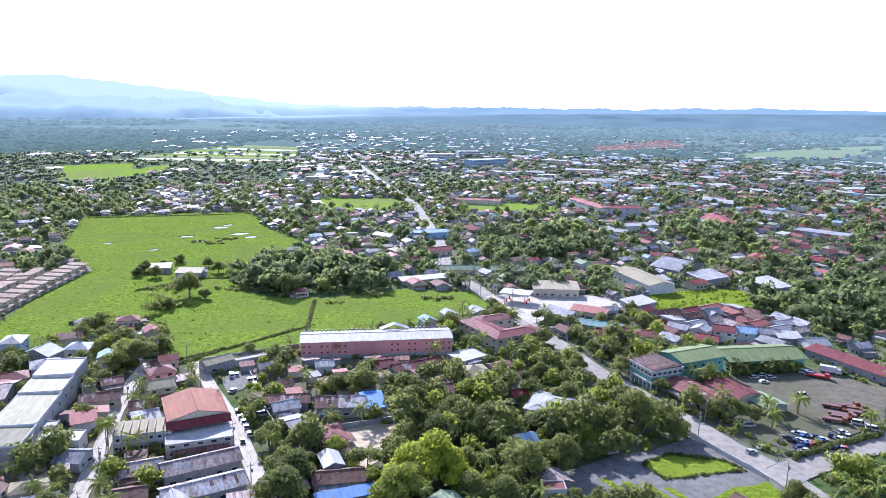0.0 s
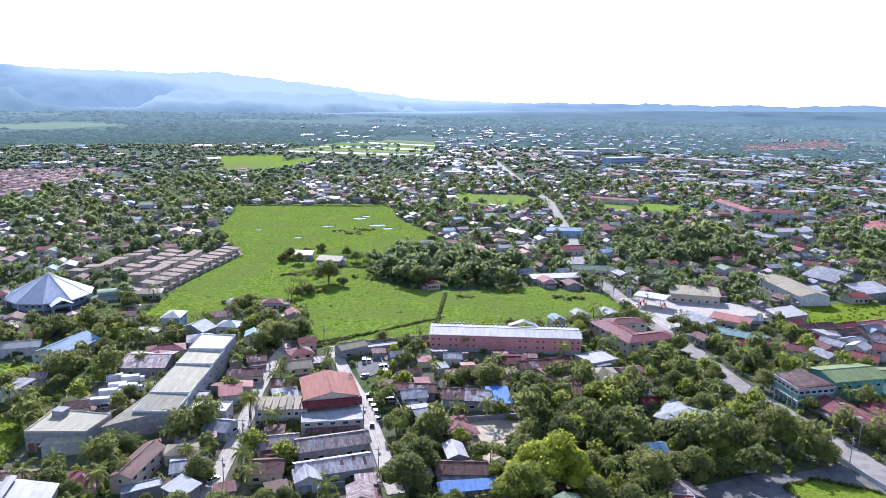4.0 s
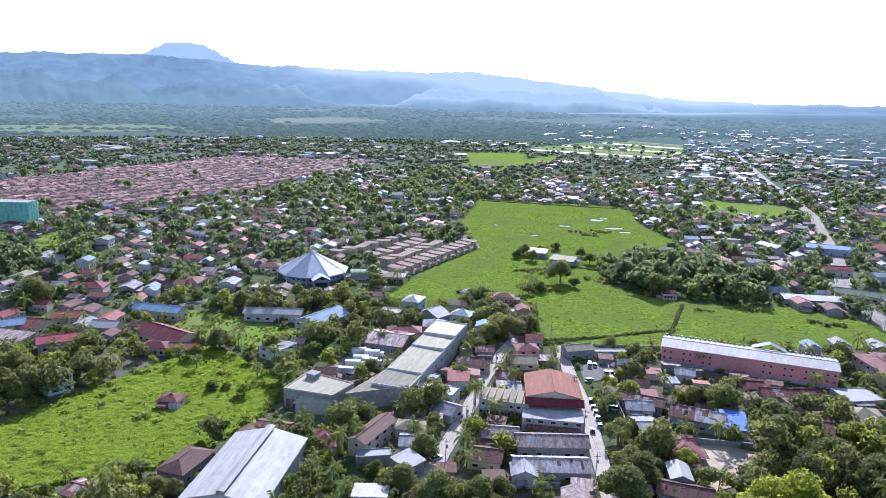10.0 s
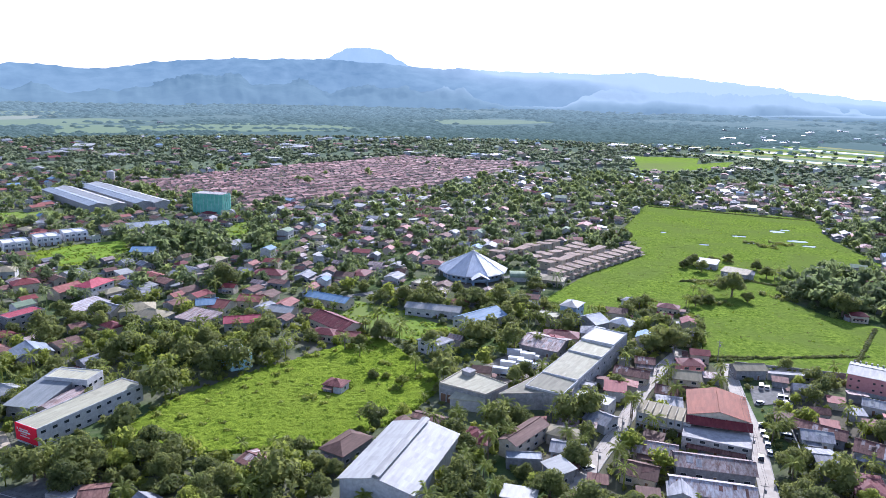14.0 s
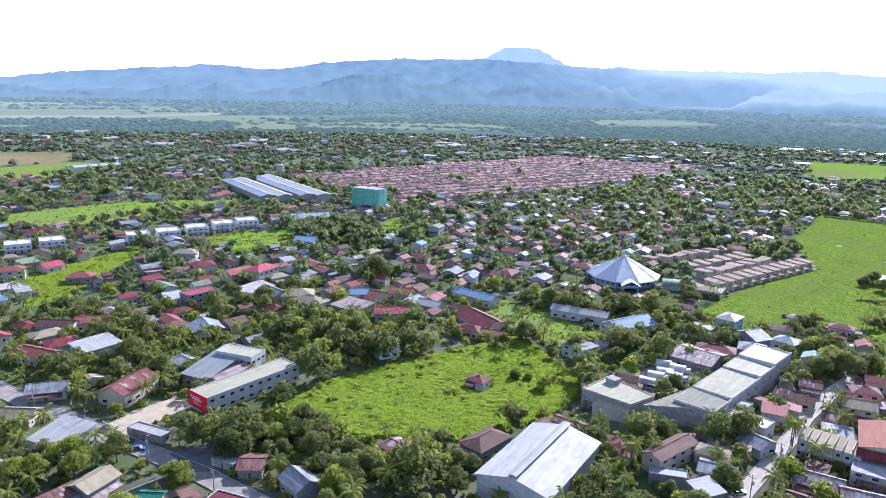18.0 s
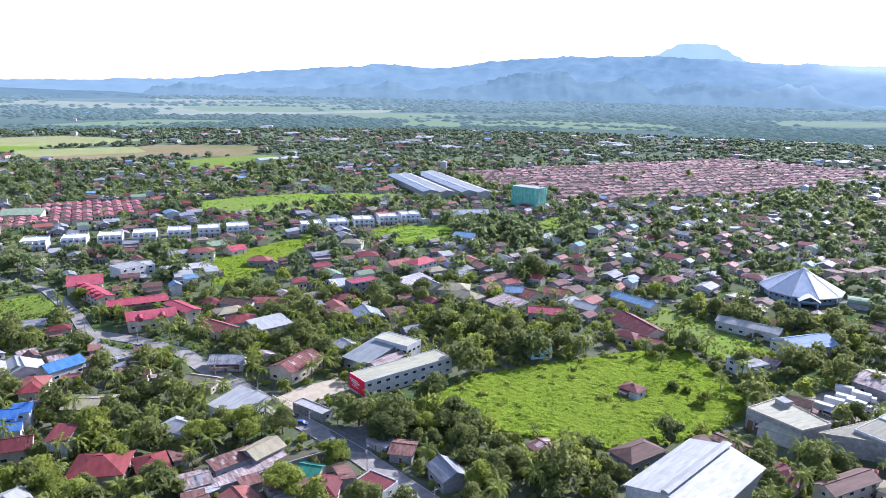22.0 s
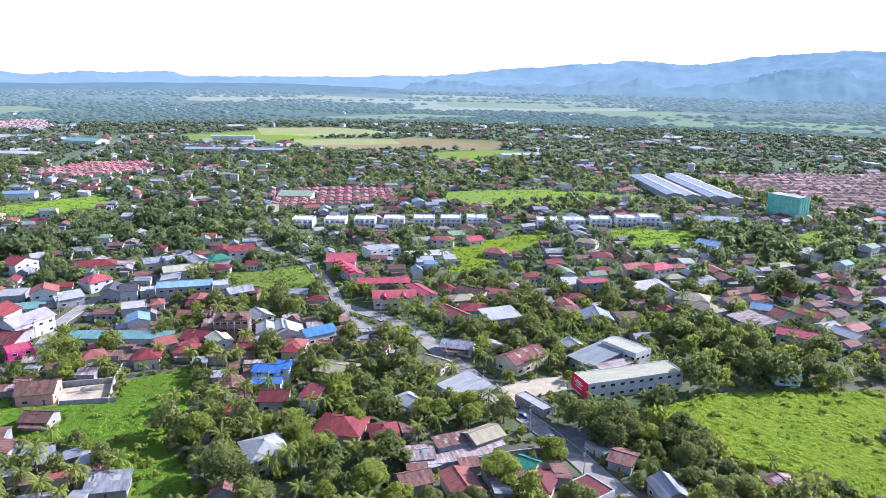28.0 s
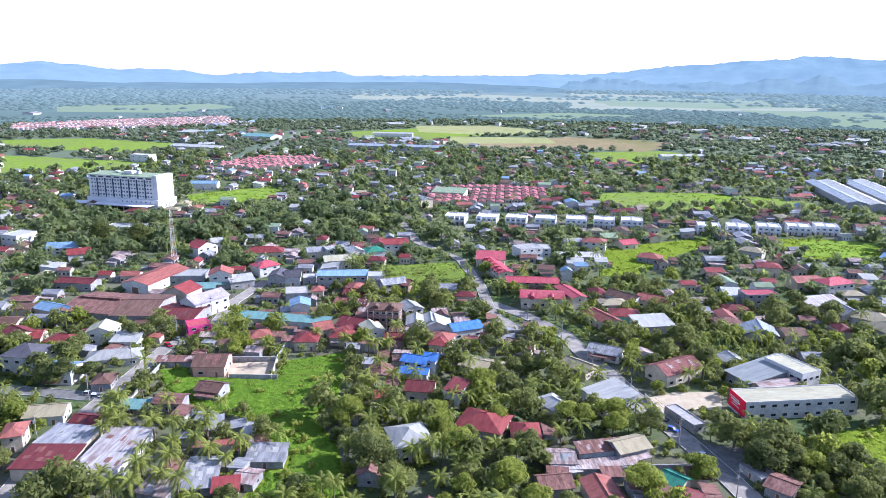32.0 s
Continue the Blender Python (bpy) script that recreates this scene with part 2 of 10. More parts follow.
foliage("leaf_bright", (0.096, 0.126, 0.022), (0.218, 0.250, 0.042), 0.50, 0.34)
foliage("leaf_acacia", (0.115, 0.148, 0.017), (0.290, 0.330, 0.032), 0.50, 0.34)
foliage("leaf_palm", (0.080, 0.108, 0.022), (0.226, 0.256, 0.052), 0.46, 0.36)
foliage("leaf_wood", (0.076, 0.095, 0.028), (0.178, 0.196, 0.054), 0.46, 0.3, 0.03)
# outer trees: leaf colour paled and greyed to imitate haze
foliage("leaf_far_hazed", (0.108, 0.138, 0.080), (0.150, 0.180, 0.098), 0.60, 0.25, 0.006)
# mid-distance leaves: cooler copies with lifted darks, haze painted into the colour
foliage("leaf_mid_hazed", (0.082, 0.115, 0.046), (0.152, 0.184, 0.068), 0.52, 0.3, 0.02)
foliage("leaf_mid_hazed_dark", (0.064, 0.094, 0.042), (0.122, 0.152, 0.060), 0.50, 0.3, 0.02)
foliage("leaf_mid_hazed_pale", (0.110, 0.146, 0.046), (0.212, 0.248, 0.074), 0.54, 0.3, 0.02)
foliage("palm_mid_hazed", (0.100, 0.134, 0.056), (0.208, 0.240, 0.098), 0.50, 0.36, 0.02)
foliage("grass_blade", (0.13, 0.20, 0.016), (0.23, 0.31, 0.030), 0.50, 0.4, 0.05)
turf("ground_turf", (0.045, 0.075, 0.026), (0.095, 0.130, 0.046), (0.15, 0.145, 0.105), 0.35, 0.3)
turf("field_turf", (0.060, 0.108, 0.012), (0.212, 0.285, 0.040), (0.125, 0.170, 0.034), 0.5, 0.8)
turf("lot_turf", (0.058, 0.100, 0.009), (0.22, 0.29, 0.026), (0.165, 0.22, 0.024), 0.6, 0.8)
turf("paddy_turf", (0.11, 0.19, 0.022), (0.215, 0.295, 0.040), (0.16, 0.20, 0.06), 0.16, 0.3)
# floor tone matches the haze painted into the outer leaves
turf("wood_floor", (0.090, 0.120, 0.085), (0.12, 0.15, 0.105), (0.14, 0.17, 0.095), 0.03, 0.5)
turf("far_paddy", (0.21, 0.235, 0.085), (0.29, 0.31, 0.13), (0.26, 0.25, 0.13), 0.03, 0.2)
turf("meadow_turf", (0.050, 0.105, 0.010), (0.145, 0.235, 0.022), (0.095, 0.155, 0.018), 0.6, 0.9)
turf("yard_turf", (0.10, 0.092, 0.070), (0.165, 0.150, 0.118), (0.095, 0.100, 0.058), 0.25, 0.1)
turf("dry_turf", (0.20, 0.16, 0.09), (0.28, 0.22, 0.13), (0.16, 0.16, 0.07), 0.10, 0.2)


def haze_glow_material(name, c1, c2, pale, scale=0.006, glow=0.88, edge=None, patchy=0.0, mist=None, reach=4700):
    """Far ridges and plain as a plain glowing backdrop: the haze of miles of bright air is painted into the emission,
    paler under the sun.
    """
    m = bpy.data.materials.new(name)
    m.use_nodes = True
    n, ln = m.node_tree.nodes, m.node_tree.links
    p = n["Principled BSDF"]
    p.inputs["Roughness"].default_value = 1.0
    p.inputs["Specular IOR Level"].default_value = 0.0
    geo, nz, ramp = n.new("ShaderNodeNewGeometry"), n.new("ShaderNodeTexNoise"), n.new("ShaderNodeValToRGB")
    nz.inputs["Scale"].default_value, nz.inputs["Detail"].default_value = scale, 7
    nz.inputs["Roughness"].default_value = 0.62
    ln.new(geo.outputs["Position"], nz.inputs["Vector"])
    ln.new(nz.outputs["Fac"], ramp.inputs["Fac"])
    ramp.color_ramp.elements[0].position, ramp.color_ramp.elements[1].position = 0.35, 0.7
    ramp.color_ramp.elements[0].color, ramp.color_ramp.elements[1].color = (*c1, 1), (*c2, 1)
    tint = ramp.outputs["Color"]
    # painted distance haze: emission shifts from the edge colour between 1550 and 3100 m
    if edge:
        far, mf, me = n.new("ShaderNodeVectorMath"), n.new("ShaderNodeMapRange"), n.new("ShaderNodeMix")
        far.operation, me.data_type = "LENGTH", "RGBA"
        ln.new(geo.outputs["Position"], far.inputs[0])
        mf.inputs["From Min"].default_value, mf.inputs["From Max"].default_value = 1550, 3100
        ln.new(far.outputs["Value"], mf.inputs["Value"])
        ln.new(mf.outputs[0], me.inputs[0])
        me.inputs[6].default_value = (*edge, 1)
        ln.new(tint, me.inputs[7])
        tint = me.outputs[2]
    # painted haze at the foot: emission blends to the mist colour near the ground
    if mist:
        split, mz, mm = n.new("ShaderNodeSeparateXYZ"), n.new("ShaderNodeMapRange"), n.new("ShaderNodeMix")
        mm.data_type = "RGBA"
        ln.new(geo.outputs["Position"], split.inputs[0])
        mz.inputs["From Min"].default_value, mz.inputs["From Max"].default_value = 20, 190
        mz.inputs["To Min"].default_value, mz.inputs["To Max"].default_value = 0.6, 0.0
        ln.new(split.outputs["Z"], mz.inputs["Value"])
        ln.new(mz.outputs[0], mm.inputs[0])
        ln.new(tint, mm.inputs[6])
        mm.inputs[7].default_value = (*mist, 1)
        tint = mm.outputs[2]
    # painted sun glare: emission blends to the pale colour towards the sun
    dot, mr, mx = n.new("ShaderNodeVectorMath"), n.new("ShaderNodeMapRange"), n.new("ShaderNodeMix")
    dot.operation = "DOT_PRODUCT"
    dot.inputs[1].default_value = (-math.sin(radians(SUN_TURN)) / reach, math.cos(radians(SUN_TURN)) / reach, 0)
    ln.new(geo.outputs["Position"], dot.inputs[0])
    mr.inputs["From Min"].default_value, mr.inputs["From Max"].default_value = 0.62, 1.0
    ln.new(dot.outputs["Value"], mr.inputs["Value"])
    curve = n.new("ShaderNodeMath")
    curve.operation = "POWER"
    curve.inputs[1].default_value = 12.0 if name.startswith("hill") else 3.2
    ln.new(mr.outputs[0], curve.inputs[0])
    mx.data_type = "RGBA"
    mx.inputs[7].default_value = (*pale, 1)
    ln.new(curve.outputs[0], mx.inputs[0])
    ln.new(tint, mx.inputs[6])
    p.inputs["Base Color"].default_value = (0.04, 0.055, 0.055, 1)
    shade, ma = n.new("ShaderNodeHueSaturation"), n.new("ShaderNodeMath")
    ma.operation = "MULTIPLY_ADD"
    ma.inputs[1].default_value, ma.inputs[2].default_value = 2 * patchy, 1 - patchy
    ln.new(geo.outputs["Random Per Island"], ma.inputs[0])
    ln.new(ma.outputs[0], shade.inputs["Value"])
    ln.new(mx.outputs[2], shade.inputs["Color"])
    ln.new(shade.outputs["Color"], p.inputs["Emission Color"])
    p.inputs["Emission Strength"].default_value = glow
    MATS[name] = m


# hill colours carry blue distance haze as glow, not the slopes' own tone
haze_glow_material("hill_near", (0.080, 0.125, 0.138), (0.115, 0.168, 0.178), (0.27, 0.34, 0.36), reach=4000)
haze_glow_material("hill_mid", (0.082, 0.135, 0.162), (0.128, 0.190, 0.212), (0.28, 0.35, 0.37), 0.009, mist=(0.145, 0.208, 0.230), reach=4230)
haze_glow_material("hill_far", (0.112, 0.178, 0.220), (0.172, 0.245, 0.282), (0.35, 0.42, 0.44), 0.009, mist=(0.19, 0.265, 0.295), reach=4580)
haze_glow_material("hill_peak", (0.25, 0.335, 0.38), (0.29, 0.375, 0.42), (0.44, 0.51, 0.53), reach=4930)
# plain, tree belts and far fields: distance haze painted in as emission
haze_glow_material("plain_far", (0.105, 0.146, 0.135), (0.165, 0.205, 0.180), (0.31, 0.37, 0.38), 0.011, 0.9, (0.060, 0.092, 0.068))
haze_glow_material("belt_haze_glow", (0.098, 0.140, 0.134), (0.135, 0.182, 0.168), (0.26, 0.32, 0.33), 0.02, 0.9, (0.058, 0.086, 0.064), 0.18)
haze_glow_material("strip_far", (0.160, 0.200, 0.140), (0.215, 0.250, 0.170), (0.38, 0.43, 0.39), 0.01, 0.9, (0.150, 0.190, 0.085))
haze_glow_material("stubble_far", (0.22, 0.235, 0.170), (0.28, 0.285, 0.205), (0.38, 0.43, 0.39), 0.008, 0.9)

# ---- mesh helpers ----
ROOF_COLOURS = {"red": "red", "coral": "faded coral-red", "pinkred": "bright pinkish-red", "maroon": "dark maroon", "rust": "rusty brown", "rustred": "rusty dark red", "patchwhite": "rust-patched white", "rustpale": "rust-streaked pale", "brown": "brown", "tan": "tan", "grey": "grey", "bluegrey": "blue-grey",
                "white": "white", "cream": "cream", "palegreen": "pale green", "green": "dark green", "olive": "olive green", "slate_sheet": "slate grey", "terracotta": "terracotta", "teal": "teal", "blue": "bright blue", "lightblue": "light blue", "lilac": "lilac-grey", "dark": "dark slate", "concrete": "bare concrete"}
RECTS, POLYS, LINES = [], [], []


def mesh_of(name, verts, faces, materials, index=None):
    me = bpy.data.meshes.new(name)
    me.from_pydata([tuple(v) for v in verts], [], [tuple(f) for f in faces])
    for m in materials if isinstance(materials, (list, tuple)) else (materials,):
        me.materials.append(MATS[m])
    if index is not None:
        me.polygons.foreach_set("material_index", index)
    me.update()
    return me


def tri_mesh(name, verts, tris, materials, index=None, smooth=False):
    """A mesh from arrays: n x 3 places, m x 3 corners."""
    me = bpy.data.meshes.new(name)
    verts, tris = np.asarray(verts, dtype=np.float32), np.asarray(tris, dtype=np.int32)
    me.vertices.add(len(verts))
    me.vertices.foreach_set("co", verts.ravel())
    me.loops.add(tris.size)
    me.loops.foreach_set("vertex_index", tris.ravel())
    me.polygons.add(len(tris))
    me.polygons.foreach_set("loop_start", np.arange(0, tris.size, 3, dtype=np.int32))
    for m in materials if isinstance(materials, (list, tuple)) else (materials,):
        me.materials.append(MATS[m])
    if index is not None:
        me.polygons.foreach_set("material_index", np.asarray(index, dtype=np.int32))
    me.polygons.foreach_set("use_smooth", np.full(len(tris), smooth))
    me.update(calc_edges=True)
    return me


def part(name, me, parent, m=None, label=""):
    ob = new(name, me)
    ob.parent = parent
    if m is not None:
        ob.matrix_basis = m
    return tagged(ob, label) if label else ob


def thing(name, x, y, rot, label, category, group="", z=0.0):
    ob = new(name)
    ob.matrix_basis = pose(x, y, z, 0, 0, rot)
    return tagged(ob, label, category, group)


def box(x0, y0, z0, x1, y1, z1):
    v = [(x0, y0, z0), (x1, y0, z0), (x1, y1, z0), (x0, y1, z0), (x0, y0, z1), (x1, y0, z1), (x1, y1, z1), (x0, y1, z1)]
    return v, [(3, 2, 1, 0), (4, 5, 6, 7), (0, 1, 5, 4), (1, 2, 6, 5), (2, 3, 7, 6), (3, 0, 4, 7)]


def boxes(*bs):
    vs, fs = [], []
    for b in bs:
        v, f = box(*b)
        fs += [tuple(i + len(vs) for i in q) for q in f]
        vs += v
    return vs, fs


def slab(verts, faces, thick):
    """Closes a sheet of faces downwards by its thickness."""
    n, edges, out = len(verts), {}, []
    for f in faces:
        for a, b in zip(f, f[1:] + f[:1]):
            edges[(a, b)] = True
    for f in faces:
        out += [tuple(f), tuple(i + n for i in reversed(f))]
    for a, b in edges:
        if (b, a) not in edges:
            out.append((b, a, a + n, b + n))
    return list(verts) + [(x, y, z - thick) for x, y, z in verts], out


def tube(p, q, r0, r1, sides=6):
    """A tapered rod between two places."""
    p, q = Vector(p), Vector(q)
    rot = (q - p).to_track_quat("Z", "Y")
    vs, fs = [], []
    for c, r in ((p, r0), (q, r1)):
        for k in range(sides):
            a = 2 * math.pi * k / sides
            vs.append(tuple(c + rot @ Vector((r * math.cos(a), r * math.sin(a), 0))))
    for k in range(sides):
        j = (k + 1) % sides
        fs.append((k, j, sides + j, sides + k))
    fs += [tuple(range(sides))[::-1], tuple(range(sides, 2 * sides))]
    return vs, fs


def join(*pieces):
    vs, fs = [], []
    for v, f in pieces:
        fs += [tuple(i + len(vs) for i in q) for q in f]
        vs += list(v)
    return vs, fs


def inside(px, py, poly):
    """Which of the places lie in the polygon."""
    hit = np.zeros(len(px), dtype=bool)
    for (x0, y0), (x1, y1) in zip(poly, poly[1:] + poly[:1]):
        if y0 == y1:
            continue
        hit ^= ((y0 > py) != (y1 > py)) & (px < (x1 - x0) * (py - y0) / (y1 - y0) + x0)
    return hit


def free(px, py, margin=1.0, roads=2.0, fields=True):
    """Which of the places lie clear of buildings, roads, yards and fields."""
    ok = np.ones(len(px), dtype=bool)
    for x, y, w, d, rot in RECTS:
        c, s = math.cos(radians(rot)), math.sin(radians(rot))
        u, v = (px - x) * c + (py - y) * s, -(px - x) * s + (py - y) * c
        ok &= (np.abs(u) > w / 2 + margin) | (np.abs(v) > d / 2 + margin)
    for wide, pts in LINES:
        for (x0, y0), (x1, y1) in zip(pts, pts[1:]):
            dx, dy = x1 - x0, y1 - y0
            k = np.clip(((px - x0) * dx + (py - y0) * dy) / (dx * dx + dy * dy), 0, 1)
            ok &= np.hypot(px - x0 - k * dx, py - y0 - k * dy) > wide / 2 + roads
    if fields:
        for poly in POLYS:
            ok &= ~inside(px, py, poly)
    return ok


# ---- ground, fields, roads ----
def ground():
    rings = [0, 60, 120, 180, 260, 400, 700, 1200, 2000, 3000, 4000, 4950]
    vs, fs, n = [(0, 0, 0)], [], 96
    for r in rings[1:]:
        vs += [(r * math.cos(2 * math.pi * k / n), r * math.sin(2 * math.pi * k / n), 0) for k in range(n)]
    fs += [(0, 1 + k, 1 + (k + 1) % n) for k in range(n)]
    for i in range(len(rings) - 2):
        a, b = 1 + i * n, 1 + (i + 1) * n
        fs += [(a + k, b + k, b + (k + 1) % n, a + (k + 1) % n) for k in range(n)]
    return tagged(new("ground", mesh_of("ground", vs, fs, "ground_turf")), "flat green ground with grass and bare soil", "ground", kind="structure")


def patch(name, pts, material, z, label, category="field", block=True):
    if block:
        POLYS.append(list(pts))
    tris = geometry.tessellate_polygon([[Vector((x, y, 0)) for x, y in pts]])
    ccw = [t if (pts[t[1]][0] - pts[t[0]][0]) * (pts[t[2]][1] - pts[t[0]][1]) > (pts[t[1]][1] - pts[t[0]][1]) * (pts[t[2]][0] - pts[t[0]][0]) else (t[0], t[2], t[1]) for t in tris]
    me = mesh_of(name, [(x, y, z) for x, y in pts], ccw, material)
    return tagged(new(name, me), label, category, kind="structure")


def road(name, wide, pts, material, z, label, kerb=True):
    """A carriageway with raised kerbs along both edges."""
    LINES.append((wide, list(pts)))
    mids = [Vector((x, y, 0)) for x, y in pts]
    left, right = [], []
    for i, p in enumerate(mids):
        d = (mids[min(i + 1, len(mids) - 1)] - mids[max(i - 1, 0)]).normalized()
        nrm = Vector((-d.y, d.x, 0))
        left.append(p + nrm * wide / 2)
        right.append(p - nrm * wide / 2)
    vs = [(v.x, v.y, z) for pair in zip(left, right) for v in pair]
    fs = [(2 * i, 2 * i + 1, 2 * i + 3, 2 * i + 2) for i in range(len(pts) - 1)]
    ob = tagged(new(name, mesh_of(name, vs, fs, material)), label, "road", kind="structure")
    if kerb:
        for edge, sgn in ((left, 1), (right, -1)):
            pieces = []
            for a, b in zip(edge, edge[1:]):
                d = (b - a).normalized()
                o = Vector((-d.y, d.x, 0)) * 0.22 * sgn
                quad = [(a.x, a.y), (b.x, b.y), (b.x + o.x, b.y + o.y), (a.x + o.x, a.y + o.y)]
                pieces.append(([(x, y, zz) for zz in (0.0, z + 0.13) for x, y in quad], [(0, 1, 2, 3), (7, 6, 5, 4), (0, 4, 5, 1), (1, 5, 6, 2), (2, 6, 7, 3), (3, 7, 4, 0)]))
            vs, fs = join(*pieces)
            part("kerb", mesh_of("kerb", vs, fs, "concrete"), ob)
    return ob


ground()


def far_floor():
    """The wooded plain under the far trees, a ring round the town."""
    n, vs = 96, []
    for r in (860, 1300, 1610):
        vs += [(r * math.cos(2 * math.pi * k / n), r * math.sin(2 * math.pi * k / n), 0.02) for k in range(n)]
    fs = [(i * n + k, (i + 1) * n + k, (i + 1) * n + (k + 1) % n, i * n + (k + 1) % n) for i in range(2) for k in range(n)]
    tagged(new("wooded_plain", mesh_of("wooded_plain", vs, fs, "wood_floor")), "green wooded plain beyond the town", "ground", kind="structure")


far_floor()


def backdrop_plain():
    """The plain miles off, between the last trees and the hills: a plain glowing backdrop with its haze painted in."""
    n, rings = 96, (1600, 2600, 4940)
    vs = [(r * math.cos(2 * math.pi * k / n), r * math.sin(2 * math.pi * k / n), 0.04) for r in rings for k in range(n)]
    fs = [(i * n + k, (i + 1) * n + k, (i + 1) * n + (k + 1) % n, i * n + (k + 1) % n) for i in range(2) for k in range(n)]
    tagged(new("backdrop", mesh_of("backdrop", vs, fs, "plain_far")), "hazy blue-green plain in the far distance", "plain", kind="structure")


backdrop_plain()
LOTS = []
FIELD_A = [(-348, 682), (-197, 728), (-157, 633), (-102, 561), (-114, 508), (-130, 448), (-128, 424), (-96, 405), (-70, 406), (-23, 429), (26, 423), (31, 385), (-63, 320), (-117, 295), (-133, 330), (-152, 358), (-182, 351), (-176, 323), (-184, 310), (-219, 316), (-239, 411), (-242, 465), (-290, 525)]
patch("rice_field", FIELD_A, "field_turf", 0.034, "wide bright green grass field with rough tufts")
FIELD_B = [(-231, 91), (-240, 112), (-241, 145), (-241, 184), (-243, 202), (-233, 210), (-212, 205), (-190, 200), (-176, 188), (-170, 168), (-168, 154), (-170, 143), (-168, 129), (-180, 116), (-192, 99), (-208, 88), (-221, 85)]
patch("grass_lot", FIELD_B, "lot_turf", 0.038, "overgrown bright green grassy lot")
FIELD_C = [(-232, -155), (-237, -144), (-229, -138), (-233, -106), (-250, -110), (-265, -86), (-225, -78), (-207, -80), (-191, -67), (-165, -55), (-159, -84), (-184, -83), (-202, -100), (-206, -123), (-217, -142)]
patch("meadow", FIELD_C, "lot_turf", 0.042, "bright green meadow beside shanties")
FIELD_D = [(-397, -107), (-412, -68), (-385, -52), (-350, -64), (-341, -86), (-364, -95)]
patch("grass_lot", FIELD_D, "lot_turf", 0.046, "overgrown bright green grassy lot")
LOTS.append([(-467, 26), (-492, 59), (-515, 98), (-487, 95), (-451, 75), (-422, 51), (-399, 35), (-404, 20)])
patch("grass_lot", LOTS[-1], "lot_turf", 0.050, "overgrown bright green grassy lot")
LOTS.append([(-521, 138), (-531, 192), (-472, 210), (-459, 175), (-475, 147)])
patch("grass_lot", LOTS[-1], "lot_turf", 0.054, "overgrown bright green grassy lot")
LOTS.append([(-689, 27), (-708, 76), (-714, 142), (-688, 218), (-647, 211), (-641, 151), (-615, 104), (-628, 25)])
patch("paddy", LOTS[-1], "paddy_turf", 0.058, "yellow-green paddy field among trees")
patch("paddy", [(-1006, 22), (-1022, 114), (-973, 168), (-941, 123), (-932, 20)], "paddy_turf", 0.062, "yellow-green paddy field among trees")
LOTS.append([(-510, 269), (-530, 322), (-509, 318), (-470, 278), (-488, 262)])
patch("paddy", LOTS[-1], "paddy_turf", 0.066, "yellow-green paddy field among trees")
for k in range(13):
    f0, f1 = k / 13, (k + 0.9) / 13
    edge = lambda a, b, f: (a[0] + (b[0] - a[0]) * f, a[1] + (b[1] - a[1]) * f)
    quad = [edge((-610, 1290), (-545, 1830), f0), edge((-610, 1290), (-545, 1830), f1), edge((-285, 1321), (-345, 1770), f1), edge((-285, 1321), (-345, 1770), f0)]
    wet = k % 4 == 1
    # some dry strips take the glowing haze colour; the rest only reflect
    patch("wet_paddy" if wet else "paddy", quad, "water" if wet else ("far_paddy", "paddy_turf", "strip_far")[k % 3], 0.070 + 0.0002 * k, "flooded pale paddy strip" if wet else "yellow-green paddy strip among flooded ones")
patch("paddy", [(-647, 1187), (-548, 1264), (-461, 1047), (-556, 1032)], "paddy_turf", 0.074, "yellow-green paddy field among trees")
patch("paddy", [(-550, 1010), (-505, 1149), (-474, 1264), (-453, 1179), (-443, 1005), (-507, 945)], "paddy_turf", 0.078, "yellow-green paddy field among trees")
patch("paddy", [(-807, -732), (-797, -539), (-834, -468), (-703, -526), (-665, -607)], "paddy_turf", 0.082, "yellow-green paddy field among trees")
LOTS.append([(-592, -347), (-656, -291), (-614, -256), (-559, -280), (-560, -323)])
patch("paddy", LOTS[-1], "paddy_turf", 0.086, "yellow-green paddy field among trees")
patch("paddy", [(-976, -881), (-1037, -768), (-987, -525), (-880, -585), (-881, -797)], "paddy_turf", 0.090, "yellow-green paddy field among trees")
patch("paddy", [(-1043, 24), (-1087, 131), (-1032, 193), (-958, 124), (-945, 30)], "paddy_turf", 0.094, "yellow-green paddy field among trees")
# fields in the strip and stubble colours glow with painted distance haze
patch("paddy", [(-3070, -919), (-3220, -286), (-2913, 398), (-2544, 163), (-2509, -584)], "stubble_far", 0.098, "pale stubble field glowing with painted haze far out on the plain")
patch("paddy", [(-2906, -15), (-2901, 378), (-2723, 1062), (-2278, 624), (-2182, -14)], "stubble_far", 0.102, "pale stubble field glowing with painted haze far out on the plain")
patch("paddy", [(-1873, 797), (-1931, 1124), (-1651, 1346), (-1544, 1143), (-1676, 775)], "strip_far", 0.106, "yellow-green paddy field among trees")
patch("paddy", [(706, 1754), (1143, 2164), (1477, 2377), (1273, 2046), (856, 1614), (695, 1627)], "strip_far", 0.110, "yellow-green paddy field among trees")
patch("paddy", [(-151, 848), (-55, 850), (-26, 792), (-84, 743), (-130, 766)], "paddy_turf", 0.114, "yellow-green paddy field among trees")
patch("paddy", [(12, 810), (120, 833), (136, 768), (41, 738)], "paddy_turf", 0.118, "yellow-green paddy field among trees")
LOTS.append([(112, 404), (126, 424), (165, 440), (198, 443), (208, 427), (178, 396), (150, 386), (120, 372)])
patch("paddy", LOTS[-1], "lot_turf", 0.122, "yellow-green paddy field among trees")
